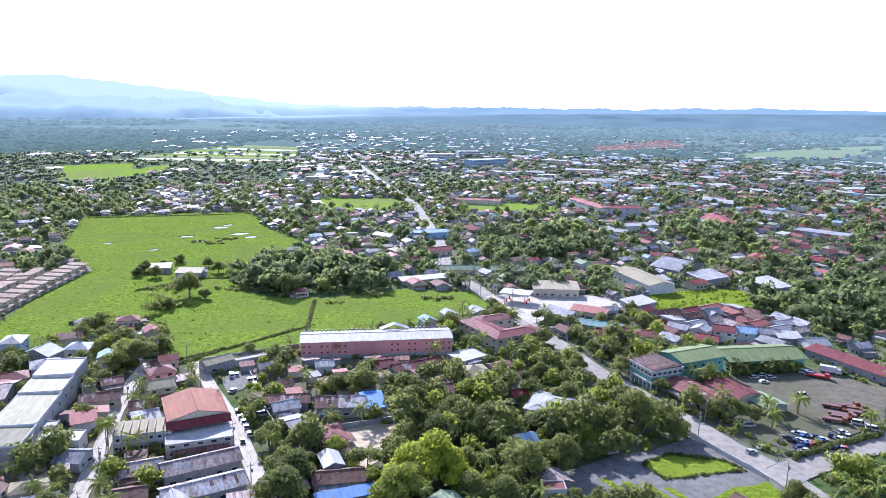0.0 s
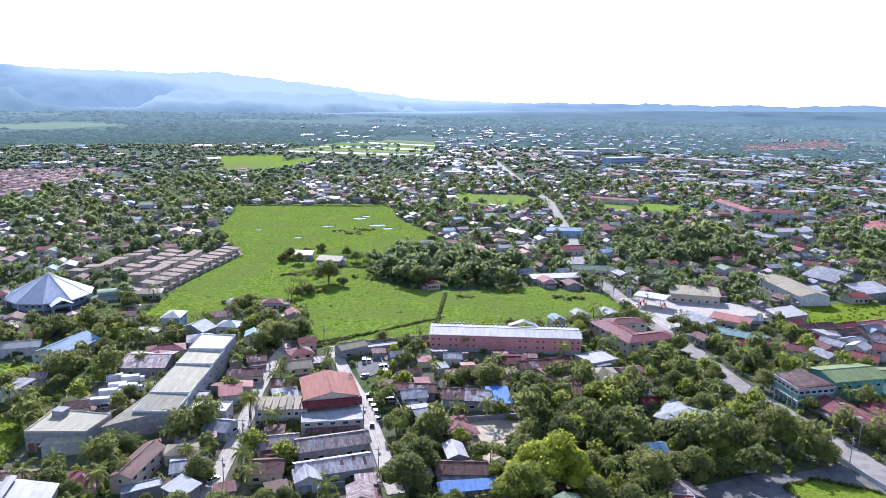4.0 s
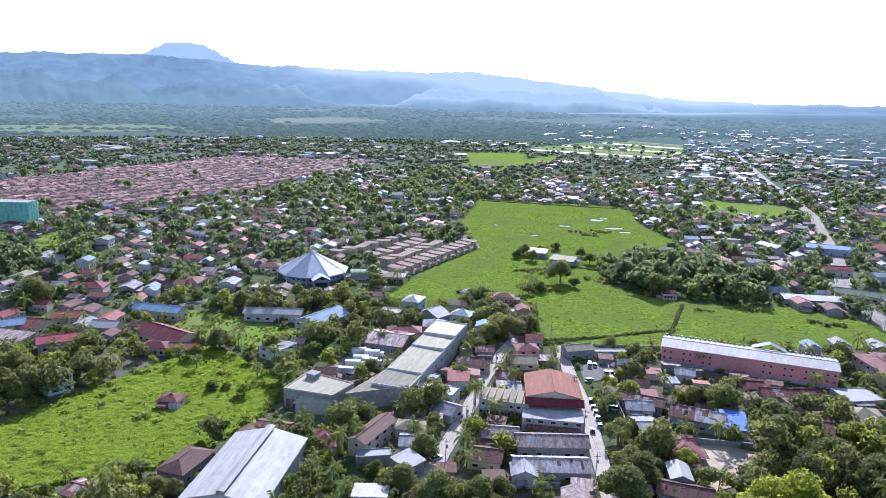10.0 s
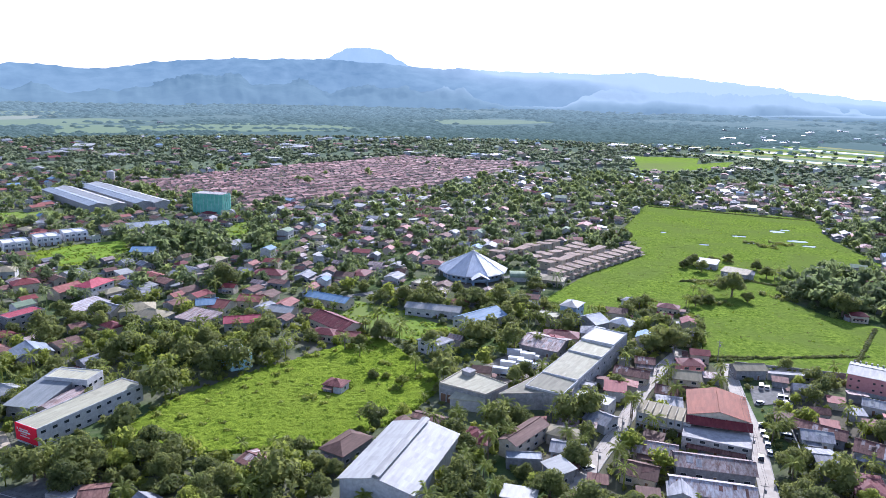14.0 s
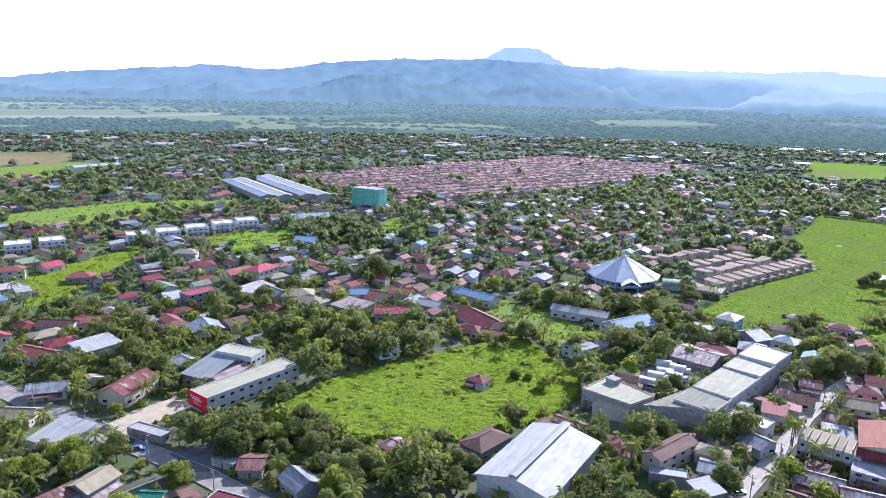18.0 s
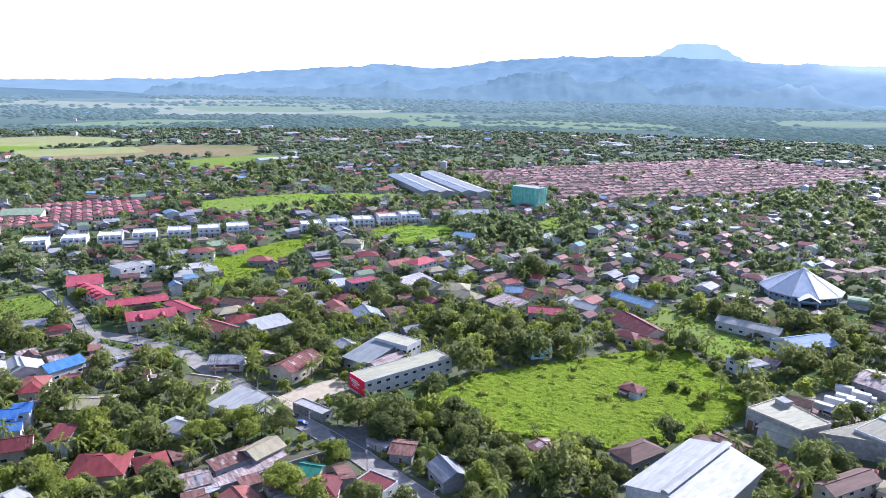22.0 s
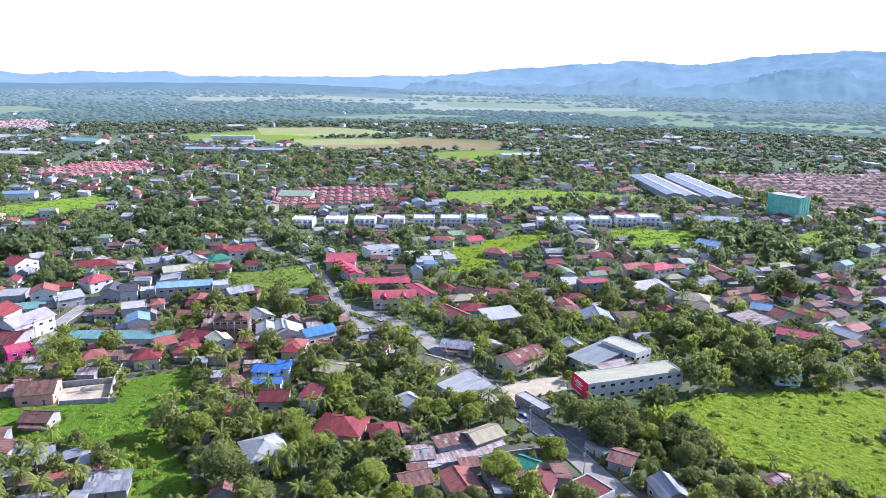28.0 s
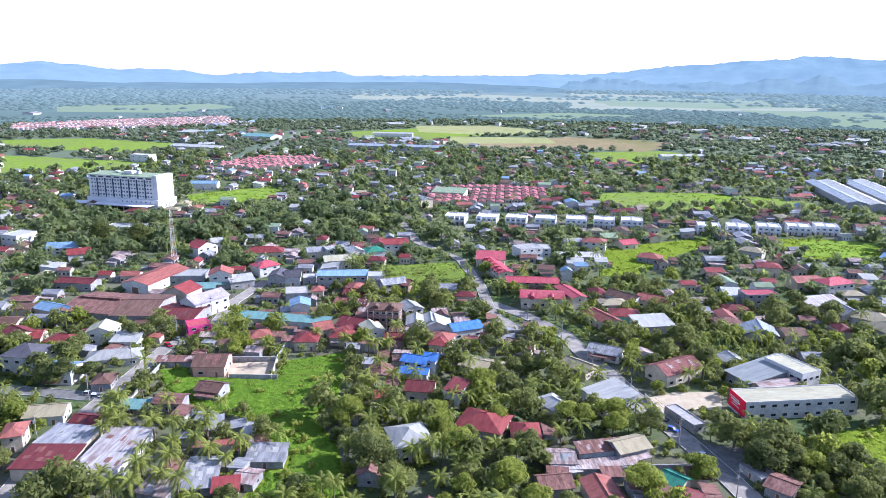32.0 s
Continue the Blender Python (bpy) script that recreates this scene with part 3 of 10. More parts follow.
LOTS.append([(-299, 217), (-290, 240), (-261, 246), (-212, 244), (-213, 222), (-251, 207)])
patch("paddy", LOTS[-1], "paddy_turf", 0.126, "yellow-green paddy field among trees")
patch("paddy", [(-516, 160), (-527, 185), (-522, 218), (-476, 190), (-477, 147)], "paddy_turf", 0.130, "yellow-green paddy field among trees")
patch("brown_field", [(-1142, -228), (-1264, -11), (-1230, 156), (-1138, 145), (-1042, -90)], "dry_turf", 0.134, "bare brown ploughed field")
patch("brown_field", [(-1279, -14), (-1251, 125), (-1135, 139), (-1068, 105), (-1099, -13)], "dry_turf", 0.138, "bare brown ploughed field")
patch("paddy", [(-1249, -418), (-1431, -263), (-1392, -67), (-1160, -232), (-1130, -339)], "paddy_turf", 0.142, "yellow-green paddy field among trees")
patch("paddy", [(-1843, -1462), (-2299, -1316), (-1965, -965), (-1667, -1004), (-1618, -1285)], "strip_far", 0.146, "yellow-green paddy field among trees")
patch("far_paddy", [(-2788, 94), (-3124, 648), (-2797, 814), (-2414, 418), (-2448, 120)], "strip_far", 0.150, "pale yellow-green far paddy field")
patch("far_paddy", [(-3270, -1059), (-3442, -556), (-3052, -7), (-2474, -402), (-2646, -825)], "stubble_far", 0.154, "pale stubble field glowing with painted haze far out on the plain")
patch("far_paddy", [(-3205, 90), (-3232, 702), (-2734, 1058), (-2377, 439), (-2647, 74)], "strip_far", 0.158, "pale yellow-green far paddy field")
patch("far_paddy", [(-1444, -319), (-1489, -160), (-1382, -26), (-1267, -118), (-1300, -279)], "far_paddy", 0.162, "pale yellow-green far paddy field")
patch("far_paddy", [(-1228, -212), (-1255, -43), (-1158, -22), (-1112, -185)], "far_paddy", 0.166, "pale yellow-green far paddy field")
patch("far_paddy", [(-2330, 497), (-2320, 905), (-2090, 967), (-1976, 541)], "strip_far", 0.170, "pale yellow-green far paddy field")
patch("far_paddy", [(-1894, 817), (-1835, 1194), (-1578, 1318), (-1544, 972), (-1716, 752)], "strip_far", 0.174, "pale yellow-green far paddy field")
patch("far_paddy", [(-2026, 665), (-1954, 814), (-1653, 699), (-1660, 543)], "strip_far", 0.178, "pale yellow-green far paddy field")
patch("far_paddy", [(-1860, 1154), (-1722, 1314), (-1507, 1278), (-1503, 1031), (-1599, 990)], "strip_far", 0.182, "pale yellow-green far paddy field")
patch("far_paddy", [(-3782, -16), (-4028, 371), (-3720, 691), (-3245, 339), (-3112, -16)], "stubble_far", 0.186, "pale stubble field glowing with painted haze far out on the plain")
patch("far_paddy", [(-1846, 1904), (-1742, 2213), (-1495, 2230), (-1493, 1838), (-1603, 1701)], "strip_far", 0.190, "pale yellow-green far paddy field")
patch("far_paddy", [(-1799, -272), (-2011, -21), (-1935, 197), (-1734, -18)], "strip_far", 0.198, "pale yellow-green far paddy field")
patch("sand_lot", [(-33, 218), (-35, 232), (-28, 238), (-11, 240), (-14, 219), (-24, 205)], "sand", 0.202, "pale sandy lot with palm shadows", "yard")
patch("truck_yard", [(126, 290), (164, 311), (188, 279), (168, 247), (142, 232), (121, 223), (106, 240)], "yard_turf", 0.206, "dusty earth yard for parked trucks", "yard")
patch("truck_apron", [(-180, 213), (-181, 242), (-164, 248), (-159, 227), (-159, 210)], "gravel", 0.210, "grey gravel apron beside the warehouse", "yard")
patch("church_lot", [(-288, 302), (-255, 330), (-240, 311), (-277, 288)], "yard_turf", 0.214, "gravel car park in front of the pavilion", "yard")
patch("school_yard", [(-244, 31), (-252, 43), (-255, 59), (-240, 57), (-238, 46), (-231, 36)], "sand", 0.218, "bare sandy school yard", "yard")
patch("bus_stop", [(-214, 45), (-214, 58), (-204, 62), (-195, 54), (-199, 48)], "asphalt", 0.222, "dark asphalt lay-by under trees", "yard")
patch("house_yard", [(-243, -130), (-250, -111), (-234, -108), (-231, -124)], "sand", 0.226, "bare walled yard beside the house", "yard")
patch("petrol_forecourt", [(28, 415), (65, 431), (110, 414), (106, 396), (65, 377), (49, 361)], "pale_concrete", 0.230, "concrete petrol station forecourt", "yard")
patch("parking", [(-92, 281), (-79, 288), (-73, 277), (-83, 263)], "asphalt", 0.234, "dark asphalt parking place", "yard")
MAIN_ROAD = [(-216, 1584), (-101, 1085), (-30, 805), (-2, 593), (6, 483), (24, 432), (40, 378), (58, 331), (69, 296), (77, 279), (87, 258), (96, 239), (101, 226), (107.6, 214.5), (111, 205), (115, 192)]
road("main_road", 9, MAIN_ROAD, "worn_road", 0.200, "pale concrete main road with low kerbs")
SIDE_STREET = [(-61, 652), (-32, 559), (6, 483)]
road("side_street", 7, SIDE_STREET, "worn_road", 0.204, "pale concrete side street with low kerbs")
CONCRETE_STREET = [(-108, 298), (-90, 266), (-75, 241), (-61, 212), (-47, 183)]
road("concrete_street", 5, CONCRETE_STREET, "pale_concrete", 0.208, "pale concrete street with low kerbs")
ALLEY = [(-129, 300), (-126, 276), (-119, 243), (-110, 211), (-103, 182), (-98, 163)]
road("alley", 5, ALLEY, "pale_concrete", 0.212, "pale concrete alley with low kerbs")
SCHOOL_ROAD = [(-157, 65), (-175, 58), (-194, 51), (-214, 42), (-234, 32), (-257, 22), (-283, 9), (-302, 2), (-324, -17), (-339, -36)]
road("school_road", 7, SCHOOL_ROAD, "worn_road", 0.216, "pale concrete school road with low kerbs")
COURT_ROAD = [(-302, -18), (-325, -34), (-369, -45), (-420, -64), (-457, -99), (-547, -137)]
road("court_road", 5.5, COURT_ROAD, "worn_road", 0.220, "pale worn concrete court road with low kerbs")
VILLAGE_STREET = [(-145, -147), (-170, -154), (-190, -157), (-217, -160), (-252, -163), (-281, -156), (-315, -163), (-352, -162)]
road("village_street", 6, VILLAGE_STREET, "worn_road", 0.224, "pale concrete village street with low kerbs")
VILLAGE_LANE = [(-205, -200), (-206, -183), (-206, -167), (-209, -158)]
road("village_lane", 6, VILLAGE_LANE, "asphalt", 0.228, "worn grey village lane with low kerbs")
COURT = [(38, 192), (35, 203), (60, 218.5), (74, 222.5), (90, 233.5), (95.5, 225), (101.5, 212), (106, 203), (109, 190), (84, 184), (56, 186)]
patch("compound_court", COURT, "asphalt", 0.232, "worn grey concrete court of a walled compound", "yard")
patch("garden_lawn", [(67, 212.5), (78, 219.5), (95, 216), (99.5, 209.5), (90.4, 207.5), (72, 203)], "lot_turf", 0.262, "clipped green lawn island in the court", "lawn")
patch("garden_lawn", [(52.5, 219), (58, 240.5), (66, 234), (65.5, 222.5)], "lot_turf", 0.266, "worn lawn beside the grey hall", "lawn")
patch("garden_lawn", [(82, 192), (91.7, 199.1), (98, 200), (104, 203), (106, 193), (95, 188)], "lot_turf", 0.270, "clipped green lawn beside the compound gate", "lawn")
patch("footpath", [(57, 218.2), (61.5, 235), (64.2, 233.6), (61.4, 220)], "pale_concrete", 0.274, "curved pale concrete path over the lawn", "path")
for k in range(4):
    x, y = 51 + 6.2 * k, 202.5 - 1.6 * k
    patch("planting_bed", [(x, y), (x + 6.5, y - 11), (x + 9, y - 10.6), (x + 2.6, y + 0.8)], "lot_turf", 0.278 + 0.004 * k, "kerbed planting bed between parking bays", "planting bed")
MARKET_ROAD = [(110, 206.5), (127.6, 217.2), (140.5, 223.6), (160, 232), (193, 243)]
road("market_road", 11, MARKET_ROAD, "worn_road", 0.236, "pale concrete market road with low kerbs")
FAR_ROAD = [(-802, -413), (-889, -425), (-1078, -455), (-1232, -476)]
road("far_road", 8, FAR_ROAD, "asphalt", 0.240, "worn grey far road with low kerbs")
LANE_B = [(-342, 303), (-361, 414), (-350, 475), (-350, 554), (-340, 597)]
road("lane", 5, LANE_B, "asphalt", 0.244, "worn grey lane with low kerbs")
LANE_C = [(-299, 234), (-287, 289), (-260, 349)]
road("lane", 4, LANE_C, "asphalt", 0.248, "worn grey lane with low kerbs")


def ridge(name, dist, turn0, turn1, base, tops, material, label, seed, rough, deep=500, fold=120):
    """A far range: crest heights as degrees above the level at even turns, with spurs running down towards the plain."""
    n, rows, vs, fs = 620, 9, [], []
    for i in range(n + 1):
        k = i / n
        a = radians(turn0 + (turn1 - turn0) * k)
        s = k * (len(tops) - 1)
        j = min(int(s), len(tops) - 2)
        t = s - j
        t = t * t * (3 - 2 * t)
        up = tops[j] * (1 - t) + tops[j + 1] * t
        up += rough * noise.fractal(Vector((i * 0.067, seed, 0)), 1.0, 2.0, 5)
        knoll = rough * 0.75 * abs(noise.fractal(Vector((i * 0.31, seed + 3, 0)), 0.8, 2.0, 3))
        for q in range(rows):
            f = q / (rows - 1)
            spur = noise.fractal(Vector((i * 0.038, seed + 7, f * 1.5)), 1.0, 2.0, 4)
            d = dist - (1 - f) * deep + spur * fold
            z = HEIGHT + d * math.tan(radians(up + knoll * f ** 8))
            vs.append((-math.sin(a) * d, math.cos(a) * d, base + (z - base) * f ** 0.8))
    for i in range(n):
        for q in range(rows - 1):
            a = i * rows + q
            fs.append((a, a + 1, a + rows + 1, a + rows))
    me = mesh_of(name, vs, fs, material)
    me.polygons.foreach_set("use_smooth", [True] * len(me.polygons))
    return tagged(new(name, me), label, "hills", kind="structure")


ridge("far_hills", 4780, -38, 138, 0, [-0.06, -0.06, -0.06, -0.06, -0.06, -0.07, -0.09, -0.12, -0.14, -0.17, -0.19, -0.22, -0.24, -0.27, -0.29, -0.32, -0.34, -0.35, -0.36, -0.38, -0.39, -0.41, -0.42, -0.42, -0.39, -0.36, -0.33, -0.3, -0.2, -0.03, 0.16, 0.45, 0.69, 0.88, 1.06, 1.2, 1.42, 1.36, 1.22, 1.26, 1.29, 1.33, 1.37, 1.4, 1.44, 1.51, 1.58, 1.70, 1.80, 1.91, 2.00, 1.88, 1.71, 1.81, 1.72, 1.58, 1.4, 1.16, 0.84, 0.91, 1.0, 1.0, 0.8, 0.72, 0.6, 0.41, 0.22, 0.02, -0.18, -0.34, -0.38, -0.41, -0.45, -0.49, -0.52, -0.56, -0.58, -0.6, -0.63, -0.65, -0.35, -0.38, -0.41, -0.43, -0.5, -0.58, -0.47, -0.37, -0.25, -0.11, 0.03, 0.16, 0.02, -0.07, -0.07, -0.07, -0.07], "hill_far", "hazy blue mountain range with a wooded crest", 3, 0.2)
ridge("flat_peak", 4930, 42, 58, 0, [0.7, 0.8, 0.95, 1.1, 1.3, 1.6, 2.0, 2.45, 2.8, 2.88, 2.88, 2.84, 2.5, 2.05, 1.7, 1.5, 1.3, 1.1, 0.9, 0.8, 0.7], "hill_peak", "flat-topped mountain paled by haze behind the range", 33, 0.05, 12, 8)
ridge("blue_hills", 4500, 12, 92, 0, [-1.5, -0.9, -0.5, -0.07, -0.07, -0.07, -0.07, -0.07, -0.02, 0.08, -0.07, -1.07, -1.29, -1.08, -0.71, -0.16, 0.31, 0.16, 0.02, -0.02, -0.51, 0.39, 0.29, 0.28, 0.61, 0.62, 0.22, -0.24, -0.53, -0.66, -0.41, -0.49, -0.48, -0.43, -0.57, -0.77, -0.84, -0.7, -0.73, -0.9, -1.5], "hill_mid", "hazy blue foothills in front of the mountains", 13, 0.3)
ridge("low_hills", 4200, -38, 138, 0, [-0.33, -0.33, -0.46, -0.62, -0.78, -0.93, -1.08, -1.25, -1.5, -1.75, -2.0, -2.1, -2.03, -1.98, -1.92, -1.87, -1.82, -1.77, -1.25, -1.06, -1.1, -1.2, -1.19, -0.99, -0.96], "hill_near", "low dark wooded rise hazed blue-green at the edge of the plain", 23, 0.05)
# ---- buildings ----


def opening(name, w, h, rim, frame_mat, pane_mat):
    """One closed piece: a frame that stands proud of the wall, and a leaf or pane set back in it; local y looks out."""
    a, c = w / 2, w / 2 - rim
    lo = 0.0 if name == "door" else rim
    out = [(-a, 0), (a, 0), (a, h), (-a, h)]
    inn = [(-c, lo), (c, lo), (c, h - rim), (-c, h - rim)]
    vs = [(x, -0.05, z) for x, z in out] + [(x, 0.10, z) for x, z in out] + [(x, 0.10, z) for x, z in inn] + [(x, 0.02, z) for x, z in inn]
    fs = [(0, 1, 2, 3)]
    for k in range(4):
        j = (k + 1) % 4
        fs += [(k, 4 + k, 4 + j, j), (4 + k, 8 + k, 8 + j, 4 + j), (8 + k, 12 + k, 12 + j, 8 + j)]
    fs.append((12, 15, 14, 13))
    return mesh_of(name, vs, fs, [frame_mat, pane_mat], [0] * 13 + [1])


def window_mesh(w, h, frame_mat="w_white"):
    return opening("window", w, h, 0.10, frame_mat, "glass")


def door_mesh(w, h):
    return opening("door", w, h, 0.10, "w_white", "door_wood")


WIN = {"small": window_mesh(1.2, 1.1), "wide": window_mesh(1.9, 1.2), "dark": window_mesh(1.3, 1.0, "w_grey")}
DOOR = door_mesh(1.1, 2.1)
GATE = door_mesh(4.0, 3.4)


def roof_faces(kind, w, d, h, o, pitch):
    """Top faces of a roof over a plan w by d at eave height h, with the overhang o: places and faces, and the ridge."""
    a, b = w / 2 + o, d / 2 + o
    if kind == "shed":
        up = 2 * b * math.tan(radians(min(pitch, 8)))
        return [(-a, -b, h), (a, -b, h), (a, b, h + up), (-a, b, h + up)], [(0, 1, 2, 3)], None
    if kind == "gable_w":
        up = b * math.tan(radians(pitch))
        return [(-a, -b, h), (a, -b, h), (a, 0, h + up), (-a, 0, h + up), (a, b, h), (-a, b, h)], [(0, 1, 2, 3), (3, 2, 4, 5)], ((-a, 0, h + up), (a, 0, h + up))
    if kind == "gable_d":
        up = a * math.tan(radians(pitch))
        return [(-a, -b, h), (0, -b, h + up), (0, b, h + up), (-a, b, h), (a, -b, h), (a, b, h)], [(0, 1, 2, 3), (1, 4, 5, 2)], ((0, -b, h + up), (0, b, h + up))
    k = min(a, b)
    up = k * math.tan(radians(pitch))
    if a >= b:
        r = max(a - b, 0.3)
        v = [(-a, -b, h), (a, -b, h), (a, b, h), (-a, b, h), (-r, 0, h + up), (r, 0, h + up)]
        return v, [(0, 1, 5, 4), (1, 2, 5), (2, 3, 4, 5), (3, 0, 4)], (v[4], v[5])
    r = max(b - a, 0.3)
    v = [(-a, -b, h), (a, -b, h), (a, b, h), (-a, b, h), (0, -r, h + up), (0, r, h + up)]
    return v, [(0, 1, 4), (1, 2, 5, 4), (2, 3, 5), (3, 0, 4, 5)], (v[4], v[5])


def wall_faces(kind, w, d, h, o, pitch):
    a, b = w / 2, d / 2
    v, f = box(-a, -b, 0, a, b, h)
    if kind == "gable_w":
        up = (b + o) * math.tan(radians(pitch)) - 0.14
        v += [(-a, 0, h + up), (a, 0, h + up)]
        f = [(3, 2, 1, 0), (0, 1, 5, 4), (2, 3, 7, 6), (1, 2, 6, 9, 5), (3, 0, 4, 8, 7), (4, 5, 9, 8), (8, 9, 6, 7)]
    elif kind == "gable_d":
        up = (a + o) * math.tan(radians(pitch)) - 0.14
        v += [(0, -b, h + up), (0, b, h + up)]
        f = [(3, 2, 1, 0), (0, 1, 5, 8, 4), (2, 3, 7, 9, 6), (1, 2, 6, 5), (3, 0, 4, 7), (4, 8, 9, 7), (8, 5, 6, 9)]
    elif kind == "shed":
        t = math.tan(radians(min(pitch, 8)))
        v[4:] = [(-a, -b, h + o * t - 0.14), (a, -b, h + o * t - 0.14), (a, b, h + (d + o) * t - 0.14), (-a, b, h + (d + o) * t - 0.14)]
    return v, f


def building(name, x, y, w, d, rot, h, roof, roof_mat, wall_mat, storeys, windows=True, pitch=None, overhang=0.6, block=True, label=None, category=None):
    """A building on a w by d plan; its front is the local -y side."""
    if block:
        RECTS.append((x, y, w, d, rot))
    big = name in ("warehouse", "shed")
    if name == "warehouse" and roof != "gable_d":
        pitch = pitch or (2.5 if roof == "shed" else 9)
    pitch = pitch or (13 if big or name == "hall" else 22)
    label = label or "%s with %s %s, %s walls" % ({1: "low ", 2: "two-storey ", 3: "three-storey "}[storeys] + name.replace("_", " "), ROOF_COLOURS.get(roof_mat, roof_mat),
                                                     "flat roof" if roof == "flat" else "corrugated roof", {"brownwall": "dark brown", "hotpink": "hot pink", "lightblue": "light blue"}.get(wall_mat, wall_mat))
    ob = thing(name, x, y, rot, label, category or name.replace("_", " "))
    wm = "w_" + wall_mat
    if roof == "flat":
        v, f = box(-w / 2, -d / 2, 0, w / 2, d / 2, h - 0.5)
        part("wall", mesh_of("wall", v, f, wm), ob)
        v, f = box(-w / 2 + 0.22, -d / 2 + 0.22, h - 0.5, w / 2 - 0.22, d / 2 - 0.22, h - 0.3)
        part("roof", mesh_of("roof", v, f, roof_mat), ob)
        v, f = boxes((-w / 2, -d / 2, h - 0.5, w / 2, -d / 2 + 0.22, h), (-w / 2, d / 2 - 0.22, h - 0.5, w / 2, d / 2, h), (-w / 2, -d / 2 + 0.22, h - 0.5, -w / 2 + 0.22, d / 2 - 0.22, h), (w / 2 - 0.22, -d / 2 + 0.22, h - 0.5, w / 2, d / 2 - 0.22, h))
        part("parapet", mesh_of("parapet", v, f, wm), ob)
    else:
        v, f = wall_faces(roof, w, d, h, overhang, pitch)
        part("wall", mesh_of("wall", v, f, wm), ob)
        v, f, crest = roof_faces(roof, w, d, h, overhang, pitch)
        v, f = slab(v, f, 0.12)
        top = part("roof", mesh_of("roof", v, f, roof_mat), ob)
        if crest and (w > 6):
            v, f = tube(Vector(crest[0]) + Vector((0, 0, 0.02)), Vector(crest[1]) + Vector((0, 0, 0.02)), 0.16, 0.16)
            part("ridge_cap", mesh_of("ridge_cap", v, f, roof_mat), top)
        if name == "warehouse" and roof == "gable_w" and w > 20:
            z = crest[0][2] - 0.1
            v, f = join(box(-w * 0.38, -1.2, z - 0.3, w * 0.38, 1.2, z + 0.7), slab([(-w * 0.4, -1.8, z + 0.7), (w * 0.4, -1.8, z + 0.7), (w * 0.4, 0, z + 1.1), (-w * 0.4, 0, z + 1.1), (w * 0.4, 1.8, z + 0.7), (-w * 0.4, 1.8, z + 0.7)], [(0, 1, 2, 3), (3, 2, 4, 5)], 0.1))
            part("ridge_monitor", mesh_of("ridge_monitor", v, f, roof_mat), top)
    if roof in ("gable_w", "shed") and roof_mat in ("rust", "rustred", "rustpale", "grey", "brown", "patchwhite", "maroon", "rustred") and block and math.hypot(x, y) < 340 and w > 7:
        rp = random.Random(int(abs(x) * 31 + abs(y) * 17))
        plates = []
        for k in range(4 + int(w / 5)):
            pw, pd = rp.uniform(0.8, 1.1) * rp.choice((1, 1, 2)), rp.uniform(1.6, 3.0)
            u, t0 = rp.uniform(-w / 2, w / 2 - pw), rp.uniform(0.05, 0.75)
            if roof == "shed":
                slope, run, sgn, edge = math.tan(radians(min(pitch, 8))), d + 2 * overhang, 1, -d / 2 - overhang
            else:
                slope, run, sgn = math.tan(radians(pitch)), d / 2 + overhang, rp.choice((1, 1, -1))
                edge = -sgn * run
            q0, q1 = t0 * run, min(t0 * run + pd, run - 0.2)
            quad = [(u, edge + sgn * q0, h + q0 * slope + 0.05), (u + pw, edge + sgn * q0, h + q0 * slope + 0.05), (u + pw, edge + sgn * q1, h + q1 * slope + 0.05), (u, edge + sgn * q1, h + q1 * slope + 0.05)]
            plates.append(slab(quad, [(0, 1, 2, 3) if sgn > 0 else (3, 2, 1, 0)], 0.035))
        tagged(part("roof_patch", mesh_of("roof_patch", *join(*plates), {"rust": "rustpale", "rustred": "rustpale", "brown": "rust", "grey": "white", "patchwhite": "rust", "maroon": "rustred"}.get(roof_mat, "grey")), ob, None, "odd sheets patched over the roof"), kind="stuff")
    if windows and name == "house" and w > 5 and math.hypot(x, y) < 330 and int(x * 7 + y * 3) % 5 < 2:
        u0, u1 = -w * 0.42, w * (0.1 if int(x) % 2 else 0.42)
        top = min(h - 0.3, 2.9)
        v, f = join(slab([(u0, -d / 2 - 2.4, top - 0.45), (u1, -d / 2 - 2.4, top - 0.45), (u1, -d / 2 - 0.02, top), (u0, -d / 2 - 0.02, top)], [(0, 1, 2, 3)], 0.08), *[tube((u, -d / 2 - 2.2, 0), (u, -d / 2 - 2.2, top - 0.5), 0.08, 0.08) for u in (u0 + 0.2, (u0 + u1) / 2, u1 - 0.2)])
        part("porch", mesh_of("porch", v, f, ("rust", "grey", "rustpale", "brown")[int(abs(x)) % 4]), ob)
    if windows:
        far = math.hypot(x, y) > 400
        for lev in range(storeys):
            z = lev * (h / storeys) + 1.0
            if z + 1.4 > h:
                z = h - 1.6
            for side, (length, off, turn) in enumerate(((w, -d / 2, 180), (d, w / 2, -90), (d, -w / 2, 90))):
                if side and (far or length < 4):
                    continue
                k = max(1, int((length - 0.6) / 2.5)) if name == "apartment_block" else max(1, min(16 if name == "school_block" else 7, int((length - 1.0) / (8.0 if big or math.hypot(x, y) > 560 else 4.0))))
                for i in range(k):
                    u = (i + 0.5) / k * length - length / 2
                    if lev == 0 and side == 0 and i == k // 2:
                        part("door", GATE if big and h > 5 and w > 9 else DOOR, ob, pose(u, off, 0, 0, 0, 180))
                        continue
                    kind = WIN["dark"] if big else WIN["wide" if length > 9 else "small"]
                    px, py = (u, off) if side == 0 else (off, u)
                    part("window", kind, ob, pose(px, py, z, 0, 0, turn))
    return ob


building("hall", 111.2, 295.1, 22.9, 14.0, 24, 9.0, "gable_w", "olive", "mint", 2, overhang=1.3)
